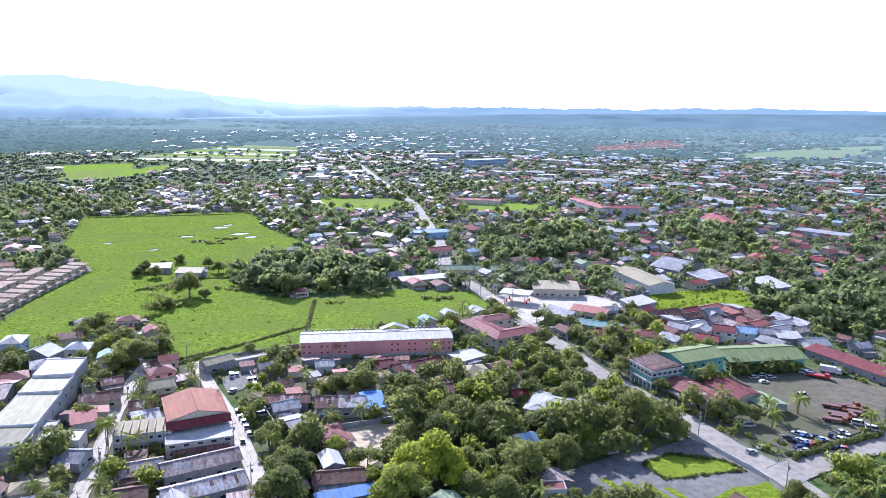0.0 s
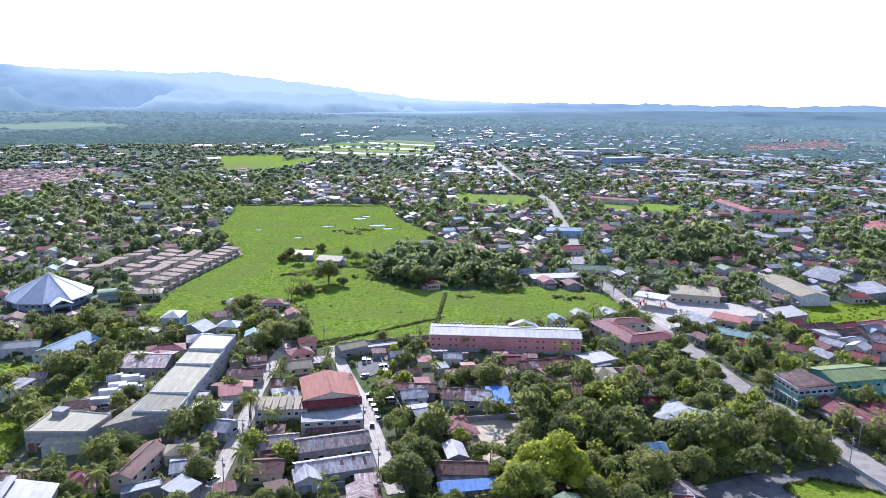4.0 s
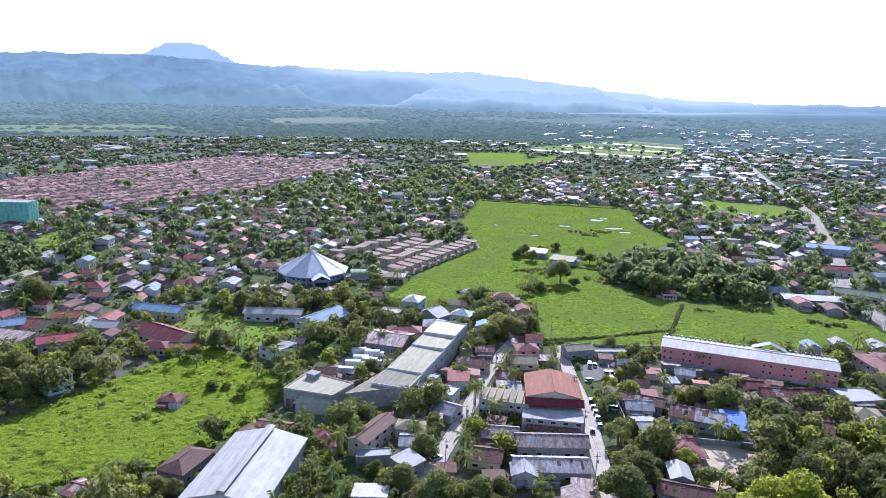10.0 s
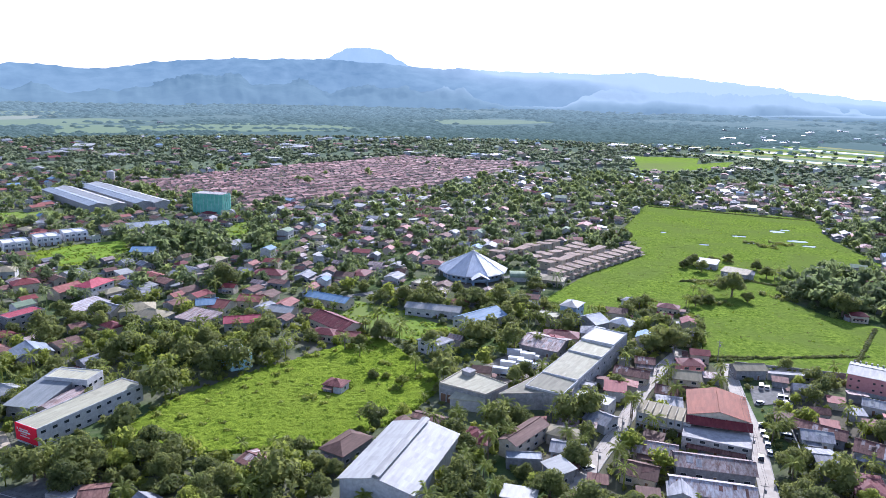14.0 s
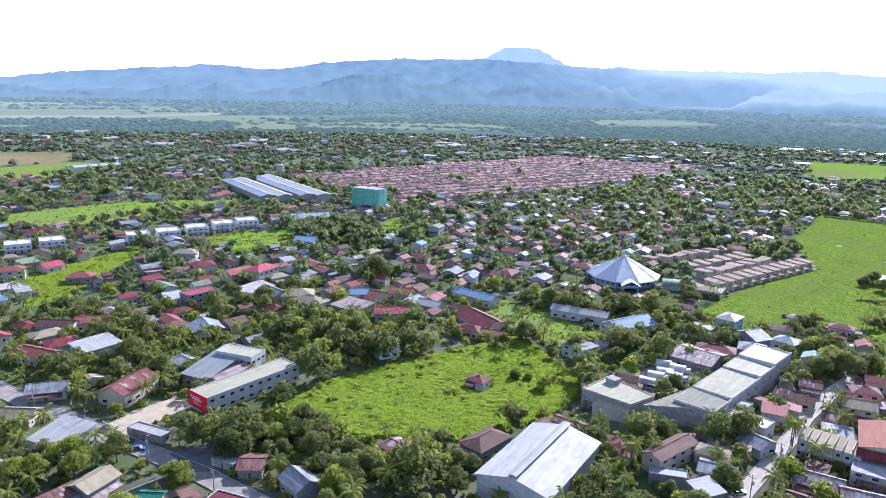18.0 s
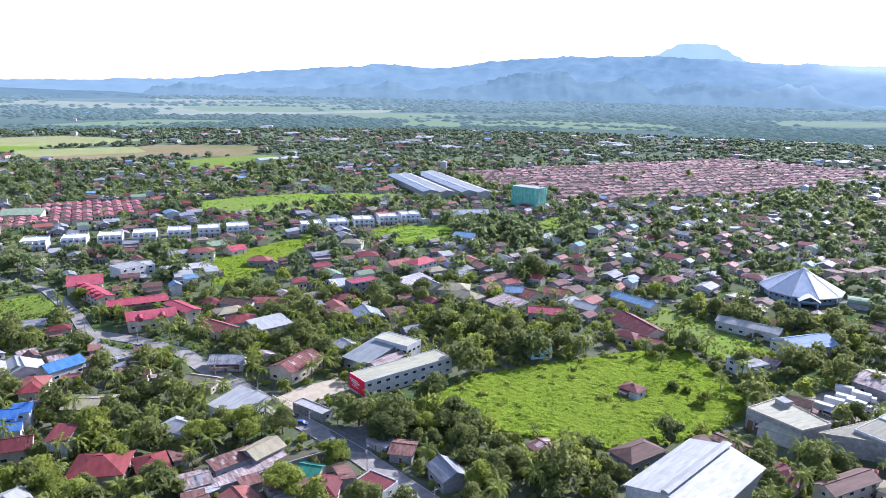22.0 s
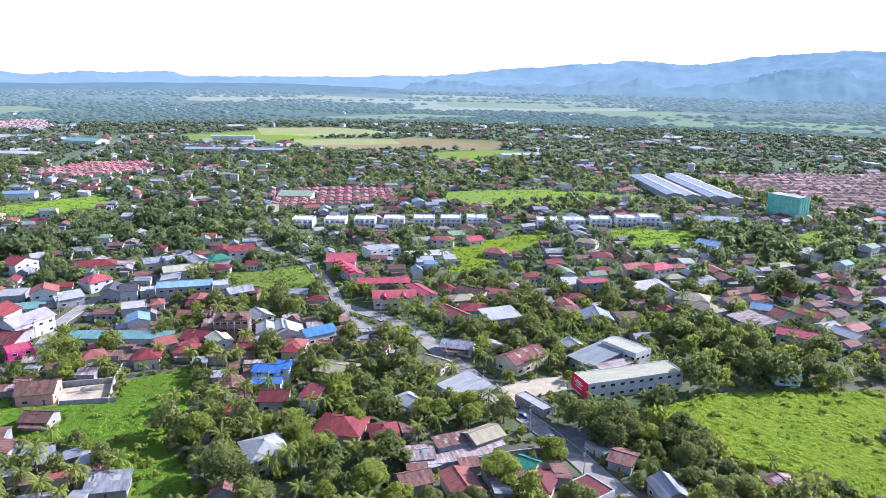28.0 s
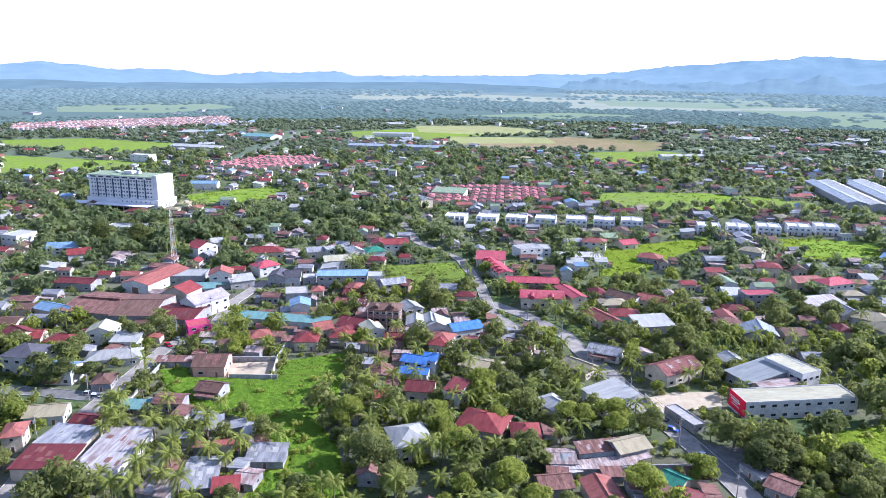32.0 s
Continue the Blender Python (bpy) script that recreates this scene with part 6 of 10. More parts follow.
def warehouse_wings():
    """The two grey wings before the long warehouse: a skewed one whose roof slopes to the yard, and a low square one with loading canopies."""
    def wing(label, x, y, pts, tops, roof_mat, rim):
        ob = thing("warehouse_wing", x, y, 0, label, "warehouse")
        part("wall", mesh_of("wall", *prism(pts, [z - 0.25 for z in tops]), "w_concrete"), ob)
        cx, cy = sum(p[0] for p in pts) / len(pts), sum(p[1] for p in pts) / len(pts)
        inner = [(cx + (px - cx) * 0.97, cy + (py - cy) * 0.97) for px, py in pts]
        part("roof", mesh_of("roof", *prism(inner, [z + 0.02 for z in tops], min(tops) - 1.0), roof_mat), ob)
        n, strips = len(pts), []
        for k in range(n):
            a, b = Vector((*pts[k], tops[k])), Vector((*pts[(k + 1) % n], tops[(k + 1) % n]))
            c, d = Vector((*inner[(k + 1) % n], tops[(k + 1) % n])), Vector((*inner[k], tops[k]))
            strips.append(([tuple(p + Vector((0, 0, z))) for z in (-0.5, rim) for p in (a, b, c, d)], [(3, 2, 1, 0), (4, 5, 6, 7), (0, 1, 5, 4), (1, 2, 6, 5), (2, 3, 7, 6), (3, 0, 4, 7)]))
        part("parapet", mesh_of("parapet", *join(*strips), "w_cream"), ob)
        return ob
    ob = wing("grey skewed warehouse wing with an olive sloping metal roof", -140.5, 207.0, [(-8.2, -17.0), (10.4, 3.2), (5.8, 13.6), (-7.6, 10.6)], [6.6, 7.1, 7.6, 7.4], "buff", 0.12)
    RECTS.append((-141, 205, 16, 24, 20))
    ob = wing("square grey warehouse wing with a patched cream roof", -160.5, 190.0, [(-9.2, -9.2), (9.8, -4.6), (10.2, 7.6), (-11.2, 7.0)], [7.0, 7.0, 7.4, 7.4], "cream", 0.35)
    RECTS.append((-160.5, 190, 23, 18, 8))
    v, f = slab([(-1.6, -12.6, 4.4), (10.4, -5.6, 4.4), (9.6, -4.7, 5.4), (-2.4, -7.6, 5.4)], [(0, 1, 2, 3)], 0.15)
    part("loading_canopy", mesh_of("loading_canopy", v, f, "cream"), ob)
    v, f = prism([(-1.2, -11.8), (10.0, -5.4), (9.6, -4.75), (-2.2, -7.6)], [4.1] * 4)
    part("loading_bay", mesh_of("loading_bay", v, f, "w_white"), ob)
    part("stair_box", mesh_of("stair_box", *join(box(-8.5, 2.6, 7.2, -4.5, 6.0, 9.0), box(-8.8, 2.3, 9.0, -4.2, 6.3, 9.2)), "w_concrete"), ob)
    for k in range(3):
        part("shutter", GATE, ob, pose(-7.4 + 2.0 * k * 0.0 + 2.6 * k, -8.75 + 0.63 * k, 0, 0, 0, 180 + 13.6) @ Matrix.Diagonal((0.55, 1, 1, 1)))


def townhouse_row():
    """Seven joined two-storey houses under one pitched roof, with party walls that stand above it."""
    (x0, y0), (x1, y1) = (-106.1, 214.2), (-88.9, 219.3)
    w, rot = math.hypot(x1 - x0, y1 - y0), math.degrees(math.atan2(y1 - y0, x1 - x0))
    d, n = 8.0, 7
    u = w / n
    nx, ny = -math.sin(radians(rot)), math.cos(radians(rot))
    RECTS.append(((x0 + x1) / 2 + nx * 4, (y0 + y1) / 2 + ny * 4, w, d, rot))
    for i in range(n):
        k = (i + 0.5) / n
        ob = thing("townhouse", x0 + (x1 - x0) * k + nx * d / 2, y0 + (y1 - y0) * k + ny * d / 2, rot, "narrow two-storey townhouse in a row, white front and coral roof", "townhouse", "townhouses in the row")
        v, f = box(-u / 2 + 0.01, -d / 2, 0, u / 2 - 0.01, d / 2, 6.4)
        part("wall", mesh_of("wall", v, f, "w_white"), ob)
        v, f = slab([(-u / 2 + 0.16, -d / 2 - 0.7, 6.5), (u / 2 - 0.16, -d / 2 - 0.7, 6.5), (u / 2 - 0.16, d / 2, 7.6), (-u / 2 + 0.16, d / 2, 7.6)], [(0, 1, 2, 3)], 0.12)
        part("roof", mesh_of("roof", v, f, "tan"), ob)
        v, f = box(-u / 2 - 0.12, -d / 2 - 0.3, 0, -u / 2 + 0.12, d / 2, 7.9)
        part("party_wall", mesh_of("party_wall", v, f, "w_cream"), ob)
        part("window", WIN["small"], ob, pose(0.1, -d / 2, 4.0, 0, 0, 180))
        part("window", WIN["small"], ob, pose(-0.55 if u < 2.8 else -0.7, -d / 2, 1.0, 0, 0, 180))
        part("door", DOOR, ob, pose(0.75, -d / 2, 0, 0, 0, 180))
        v, f = box(-u / 2 + 0.14, -d / 2 - 0.7, 2.9, u / 2 - 0.14, -d / 2 - 0.003, 3.05)
        part("canopy", mesh_of("canopy", v, f, "w_cream"), ob)


def tent_church():
    """The round pavilion: a low ten-sided roof of ribbed pale sheets on a blue-white ring wall, with a gabled porch and a vaulted annex."""
    x, y = (-281.0, 328.0)
    r0, r1, eave, top = 22.0, 1.3, 5.0, 15.7
    RECTS.append((x, y, 44, 44, 0))
    ob = thing("pavilion", x, y, 12, "large round pavilion with a pale blue-white ribbed roof", "pavilion")
    n = 10
    ring = lambda r, z, t: (r * math.cos(t), r * math.sin(t), z)
    for k in range(n):
        a, b = 2 * math.pi * k / n, 2 * math.pi * (k + 1) / n
        v, f = slab([ring(r0, eave, a), ring(r0, eave, b), ring(r1, top, b), ring(r1, top, a)], [(0, 1, 2, 3)], 0.16)
        gore = part("roof_gore", mesh_of("roof_gore", v, f, "pavilion_sheet"), ob)
        seams = []
        for i in range(1, 9):
            q = i / 9
            lo = [ring(r0, eave, a)[c] * (1 - q) + ring(r0, eave, b)[c] * q for c in range(3)]
            hi = [ring(r1, top, a)[c] * (1 - q) + ring(r1, top, b)[c] * q for c in range(3)]
            seams.append(tube(lo, hi, 0.07, 0.02, 4))
        tagged(part("seam", mesh_of("seam", *join(*seams), "pavilion_sheet"), gore), kind="stuff")
        part("rib", mesh_of("rib", *tube(ring(r0, eave + 0.05, a), ring(r1, top + 0.05, a), 0.16, 0.12, 5), "w_white"), ob)
        part("column", mesh_of("column", *tube(ring(r0 - 0.8, 0, a), ring(r0 - 0.8, eave, a), 0.3, 0.3), "w_white"), ob)
        part("fascia", mesh_of("fascia", *tube(ring(r0, eave - 0.25, a), ring(r0, eave - 0.25, b), 0.3, 0.3, 4), "w_white"), ob)
        for q in (0.2, 0.5, 0.8):
            c, d = ring(18.6, 1.9, a), ring(18.6, 1.9, b)
            part("window", WIN["wide"], ob, pose(c[0] + (d[0] - c[0]) * q, c[1] + (d[1] - c[1]) * q, 1.9, 0, 0, 360 * (k + 0.5) / n - 90))
    vs = [ring(18.6, z, 2 * math.pi * k / n) for z in (0, 5.6) for k in range(n)]
    fs = [(k, (k + 1) % n, n + (k + 1) % n, n + k) for k in range(n)]
    part("ring_wall", mesh_of("ring_wall", vs, fs, "w_lightblue"), ob, None, "pale blue ring wall")
    part("cap", mesh_of("cap", *join(tube((0, 0, top - 0.3), (0, 0, top + 0.4), 1.7, 1.3, 10), tube((0, 0, top + 0.4), (0, 0, top + 0.9), 1.3, 0.2, 10)), "w_white"), ob)
    part("spire", mesh_of("spire", *join(tube((0, 0, top + 0.6), (0, 0, top + 4.4), 0.13, 0.07), box(-0.7, -0.06, top + 3.2, 0.7, 0.06, top + 3.4)), "w_white"), ob)
    turn = pose(0, 0, 0, 0, 0, 40)
    part("porch_wall", mesh_of("porch_wall", *boxes((-4.5, -25.4, 0, -3.9, -19.5, 4.3), (3.9, -25.4, 0, 4.5, -19.5, 4.3), (-4.5, -25.4, 3.2, 4.5, -25.0, 4.3)), "w_lightblue"), ob, turn)
    v, f = slab([(-5.4, -26.2, 4.2), (0, -26.2, 7.0), (0, -19.0, 7.0), (-5.4, -19.0, 4.2), (5.4, -26.2, 4.2), (5.4, -19.0, 4.2)], [(0, 1, 2, 3), (1, 4, 5, 2)], 0.15)
    part("porch_roof", mesh_of("porch_roof", v, f, "w_bright"), ob, turn)
    hall = thing("annex", -252.5, 343.5, 40, "low annex with a vaulted pale green metal roof", "annex")
    RECTS.append((-252.5, 343.5, 18, 10, 40))
    part("wall", mesh_of("wall", *box(-8.5, -4.5, 0, 8.5, 4.5, 3.2), "w_white"), hall)
    arc = [(5.2 * math.sin(q), 3.1 + 2.4 * math.cos(q) - 0.1) for q in (radians(-90 + 22.5 * i) for i in range(9))]
    v = [(u, yy, zz) for yy, zz in arc for u in (-9.0, 9.0)]
    part("roof", mesh_of("roof", *slab(v, [(2 * i, 2 * i + 1, 2 * i + 3, 2 * i + 2) for i in range(8)], 0.12), "palegreen"), hall)


def hotel():
    """The tall white hotel: a podium, six floors of balconies on the long side and a plain stair tower at the corner."""
    (x0, y0), (x1, y1) = (-531.3, -399.6), (-525.5, -336.0)
    w, rot = math.hypot(x1 - x0, y1 - y0), math.degrees(math.atan2(y1 - y0, x1 - x0))
    d = 20.0
    nx, ny = -math.sin(radians(rot)), math.cos(radians(rot))
    if nx * x0 + ny * y0 < 0:
        nx, ny = -nx, -ny
    x, y = (x0 + x1) / 2 + nx * d / 2, (y0 + y1) / 2 + ny * d / 2
    RECTS.append((x, y, w + 14, d + 10, rot))
    ob = thing("hotel", x, y, rot, "tall white hotel with seven floors of balconies above a podium", "hotel")
    v, f = box(-w / 2, -d / 2, 7.4, w / 2, d / 2, 26)
    part("tower_block", mesh_of("tower_block", v, f, "w_bright"), ob)
    v, f = box(-w / 2 - 0.8, -d / 2 - 3.0, 0, w / 2 + 5, d / 2 + 2, 7.4)
    part("podium", mesh_of("podium", v, f, "w_bright"), ob)
    v, f = box(w / 2, -d / 2 - 1.0, 7.4, w / 2 + 4, d / 2, 27.6)
    part("stair_tower", mesh_of("stair_tower", v, f, "w_bright"), ob)
    v, f = slab([(-w / 2 - 1, -d / 2 - 1.2, 26.3), (w / 2 - 0.5, -d / 2 - 1.2, 26.3), (w / 2 - 0.5, d / 2, 26.6), (-w / 2 - 1, d / 2, 26.6)], [(0, 1, 2, 3)], 0.25)
    part("roof", mesh_of("roof", v, f, "palegreen"), ob, None, "pale green metal roof")
    n = 8
    bay = (w - 1.6) / n
    pane = opening("window", 1.9, 1.55, 0.12, "w_bright", "glass_pale")
    for i in range(n):
        u0 = -w / 2 + 0.8 + i * bay
        for lev in range(5):
            z = 8.0 + lev * 3.15
            for k in (0.31, 0.69):
                part("window", pane, ob, pose(u0 + bay * k, -d / 2, z + 0.95, 0, 0, 180))
            v, f = boxes((u0 + 0.66, -d / 2 - 0.55, z - 0.2, u0 + bay - 0.66, -d / 2 - 0.003, z), (u0 + 0.66, -d / 2 - 0.55, z, u0 + bay - 0.66, -d / 2 - 0.43, z + 0.85))
            part("balcony", mesh_of("balcony", v, f, "w_bright"), ob)
        part("window", window_mesh(bay * 0.72, 1.25, "w_bright"), ob, pose(u0 + bay * 0.5, -d / 2, 24.0, 0, 0, 180))
    for i in range(1, n):
        u = -w / 2 + 0.8 + i * bay
        v, f = box(u - 0.8, -d / 2 - 0.18, 7.6, u + 0.8, -d / 2 - 0.003, 23.5)
        part("dark_strip", mesh_of("dark_strip", v, f, "w_slate"), ob, None, "dark blue-grey vertical strip")
    v, f = boxes((-w / 2 - 0.3, -d / 2 - 0.7, 25.3, w / 2 - 0.5, -d / 2 - 0.003, 26.0), (-w / 2, -d / 2 - 0.5, 23.5, w / 2, -d / 2 - 0.003, 23.8))
    part("cornice", mesh_of("cornice", v, f, "w_bright"), ob)
    for lev in range(6):
        part("window", WIN["small"], ob, pose(w / 2 + 4, -d / 2 + 6, 8.8 + 3.1 * lev, 0, 0, -90))
    v, f = boxes((-2, -3, 27.0, 6, 3, 29.2), (9, -2, 27.0, 12, 2, 28.6), (-14, 1, 27.0, -11, 4, 28.4))
    part("plant_room", mesh_of("plant_room", v, f, "w_bright"), ob)
    for i in range(7):
        part("window", WIN["small"], ob, pose((i + 0.5) / 14 * w, -d / 2 - 3.0, 5.0, 0, 0, 180))
        part("window", WIN["wide"], ob, pose((i + 0.5) / 7 * w - w / 2, -d / 2 - 3.0, 1.4, 0, 0, 180))
    v, f = boxes((-w / 2 - 12, -d / 2 - 14, 3.6, w / 2 + 2, -d / 2 - 3.2, 4.0), *[(-w / 2 - 11 + 6 * i, -d / 2 - 13.5, 0, -w / 2 - 10.6 + 6 * i, -d / 2 - 13.1, 3.6) for i in range(11)])
    part("porch_roof", mesh_of("porch_roof", v, f, "w_bright"), ob)


def netted_block():
    """A six-storey block under construction, wrapped in green netting."""
    (x0, y0), (x1, y1) = (-590.3, 304.1), (-567.6, 316.6)
    w, rot = math.hypot(x1 - x0, y1 - y0), math.degrees(math.atan2(y1 - y0, x1 - x0))
    d = 14.0
    nx, ny = -math.sin(radians(rot)), math.cos(radians(rot))
    if nx * x0 + ny * y0 < 0:
        nx, ny = -nx, -ny
    w *= 1.15
    x, y = (x0 + x1) / 2 + nx * d / 2, (y0 + y1) / 2 + ny * d / 2
    RECTS.append((x, y, w + 2, d + 2, rot))
    ob = thing("unfinished_block", x, y, rot, "unfinished block wrapped in bright green construction netting", "building")
    for z in (0.1, 3.3, 6.5, 9.7, 12.9, 16.1, 18.6):
        v, f = box(-w / 2 + 0.6, -d / 2 + 0.6, z, w / 2 - 0.6, d / 2 - 0.6, z + 0.3)
        part("floor_slab", mesh_of("floor_slab", v, f, "concrete"), ob)
    n = 8
    for side in range(4):
        length = w if side % 2 == 0 else d
        off = (d if side % 2 == 0 else w) / 2
        for i in range(n if side % 2 == 0 else 4):
            k = n if side % 2 == 0 else 4
            u0, u1 = i / k * length - length / 2, (i + 1) / k * length - length / 2
            vs, fs = [], []
            for j in range(5):
                for q in range(7):
                    uu = u0 + (u1 - u0) * j / 4
                    vs.append((uu, -off - 0.25 * math.sin(math.pi * j / 4) - 0.1 * math.sin(q * 2.3 + i), 0.2 + q * 3.1))
            fs = [(j * 7 + q, (j + 1) * 7 + q, (j + 1) * 7 + q + 1, j * 7 + q + 1) for j in range(4) for q in range(6)]
            part("net_panel", mesh_of("net_panel", *slab(vs, fs, 0.05), "netting"), ob, pose(0, 0, 0, 0, 0, 90 * side))
            v, f = tube((u0, -off - 0.05, 0), (u0, -off - 0.05, 19.5), 0.07, 0.07, 5)
            part("scaffold_pole", mesh_of("scaffold_pole", v, f, "steel"), ob, pose(0, 0, 0, 0, 0, 90 * side))


def factory():
    """Four long parallel metal sheds and a white water tank."""
    (x0, y0), (x1, y1) = (-688.3, 230.6), (-641.9, 263.2)
    base_rot = math.degrees(math.atan2((-667.3, 308.2)[1] - (-801.5, 310.9)[1], (-667.3, 308.2)[0] - (-801.5, 310.9)[0]))
    (px, py), (qx, qy) = (-776.0, 240.9), (-797.8, 305.9)
    for i in range(4):
        k = (0.08, 0.31, 0.64, 0.87)[i]
        cx, cy = px + (qx - px) * k, py + (qy - py) * k
        c, s = math.cos(radians(base_rot)), math.sin(radians(base_rot))
        length = 128 + 12 * i
        building("factory_shed", cx + c * length / 2, cy + s * length / 2, length, 15, base_rot, 7, "gable_w", "white" if i % 2 else "bluegrey", "concrete", 1, False, 12, label="long grey metal factory shed in a parallel row")
    x, y = (-822.9, 325.1)
    ob = thing("water_tank", x, y, 0, "white elevated water tank beside the factory", "water tank")
    v, f = join(tube((0, 0, 6), (0, 0, 15), 4.2, 4.2, 18), tube((0, 0, 15), (0, 0, 16.6), 4.2, 0.4, 18))
    part("tank", mesh_of("tank", v, f, "w_white"), ob)
    for k in range(6):
        a = 2 * math.pi * k / 6
        v, f = tube((3.6 * math.cos(a), 3.6 * math.sin(a), 0), (3.6 * math.cos(a), 3.6 * math.sin(a), 6.2), 0.25, 0.25)
        part("leg", mesh_of("leg", v, f, "w_concrete"), ob)


def white_terrace():
    """White two-level terrace blocks in two broken lines: a deep flat-roofed body, parapets and fin walls across the fronts."""
    def block():
        ob = thing("terrace_block", 0, 0, 0, "white flat-roofed modern terrace block in a row", "terrace", "white terrace blocks")
        w, d = 15.6, 15.0
        pane = opening("window", 1.9, 1.4, 0.10, "w_bright", "glass_pale")
        part("wall", mesh_of("wall", *boxes((-w / 2, -d / 2, 0, w / 2, d / 2, 5.9)), "w_bright"), ob)
        part("roof", mesh_of("roof", *boxes((-w / 2 + 0.25, -d / 2 + 0.25, 5.9, w / 2 - 0.25, d / 2 - 0.25, 6.05)), "w_bright"), ob)
        part("parapet", mesh_of("parapet", *boxes((-w / 2, -d / 2, 5.9, w / 2, -d / 2 + 0.25, 6.7), (-w / 2, d / 2 - 0.25, 5.9, w / 2, d / 2, 6.7), (-w / 2, -d / 2 + 0.25, 5.9, -w / 2 + 0.25, d / 2 - 0.25, 6.7), (w / 2 - 0.25, -d / 2 + 0.25, 5.9, w / 2, d / 2 - 0.25, 6.7), (-0.12, -d / 2 + 0.25, 6.05, 0.12, d / 2 - 0.25, 6.6)), "w_bright"), ob)
        for u in (-w / 2 + 0.12, -w / 4, 0, w / 4, w / 2 - 0.12):
            part("fin_wall", mesh_of("fin_wall", *box(u - 0.12, -d / 2 - 2.0, 0, u + 0.12, -d / 2 - 0.003, 6.3), "w_bright"), ob)
        part("balcony", mesh_of("balcony", *boxes((-w / 2, -d / 2 - 1.8, 2.8, w / 2, -d / 2 - 0.003, 3.0), (-w / 2, -d / 2 - 1.8, 3.0, w / 2, -d / 2 - 1.68, 3.8)), "w_bright"), ob)
        for i in range(4):
            u = -w / 2 + (i + 0.5) * w / 4
            part("window", pane, ob, pose(u, -d / 2, 3.6, 0, 0, 180))
            part("door", DOOR, ob, pose(u, -d / 2, 0, 0, 0, 180))
        for sgn in (1, -1):
            part("window", WIN["small"], ob, pose(sgn * w / 2, -2, 3.7, 0, 0, -90 * sgn))
        return ob
    first, spots = block(), [(-534, 102, 86), (-536, 123, 85), (-541, 145, 84), (-546, 167, 83), (-550, 187, 83)]
    spots += [(-528 - 0.1 * (y + 84), y, 88) for y in (-84, -60, -38, -16, 7, 27.5, 48)]
    for i, (x, y, rot) in enumerate(spots):
        if i:
            copy_thing(first, pose(x, y, 0, 0, 0, rot))
        else:
            first.matrix_basis = pose(x, y, 0, 0, 0, rot)
        RECTS.append((x, y, 17, 20, rot))


def tan_terraces():
    """Rows of small two-storey houses with low tan roofs between the pavilion and the field."""
    def house():
        ob = thing("terrace_house", 0, 0, 0, "small two-storey house with a low tan roof in a row", "house", "tan terrace houses")
        w, d = 5.6, 9.6
        part("wall", mesh_of("wall", *boxes((-w / 2, -d / 2, 0, w / 2, d / 2, 5.2), (-w / 2, -d / 2 - 2.6, 0, w / 2 - 3.0, -d / 2, 2.6)), "w_cream"), ob)
        part("roof", mesh_of("roof", *slab([(-w / 2 - 0.7, -d / 2 - 0.9, 5.3), (w / 2 + 0.7, -d / 2 - 0.9, 5.3), (w / 2 + 0.7, d / 2 + 0.9, 5.9), (-w / 2 - 0.7, d / 2 + 0.9, 5.9)], [(0, 1, 2, 3)], 0.14), "terrace_tan"), ob)
        part("carport_roof", mesh_of("carport_roof", *slab([(-w / 2 - 0.4, -d / 2 - 3.3, 2.65), (w / 2 + 0.4, -d / 2 - 3.3, 2.65), (w / 2 + 0.4, -d / 2 - 0.003, 2.95), (-w / 2 - 0.4, -d / 2 - 0.003, 2.95)], [(0, 1, 2, 3)], 0.12), "terrace_tan"), ob)
        part("window", WIN["wide"], ob, pose(-0.9, -d / 2, 3.5, 0, 0, 180))
        part("window", WIN["small"], ob, pose(w / 2, 1.5, 3.4, 0, 0, -90))
        part("window", WIN["small"], ob, pose(-w / 2, 1.5, 3.4, 0, 0, 90))
        return ob
    first, k = house(), 0
    for x0, y0, x1, y1, n, rot, wander in ((-240.5, 361, -242.0, 460, 11, 92, 0), (-258.0, 377, -258.5, 440, 7, -88, 0.6), (-274.0, 384, -273.0, 440, 6, 92, 0.6), (-299.0, 376, -293.0, 434, 6, -86, 0.7)):
        for i in range(n):
            q = i / (n - 1)
            x, y = x0 + (x1 - x0) * q, y0 + (y1 - y0) * q
            RECTS.append((x, y, 9, 16, rot))
            if k:
                copy_thing(first, pose(x + (i * 7 % 5 - 2) * wander, y, 0, 0, 0, rot + (i * 5 % 7 - 3) * wander * 2 + (90 if wander and i % 4 == 2 else 0)))
            else:
                first.matrix_basis = pose(x, y, 0, 0, 0, rot)
            k += 1


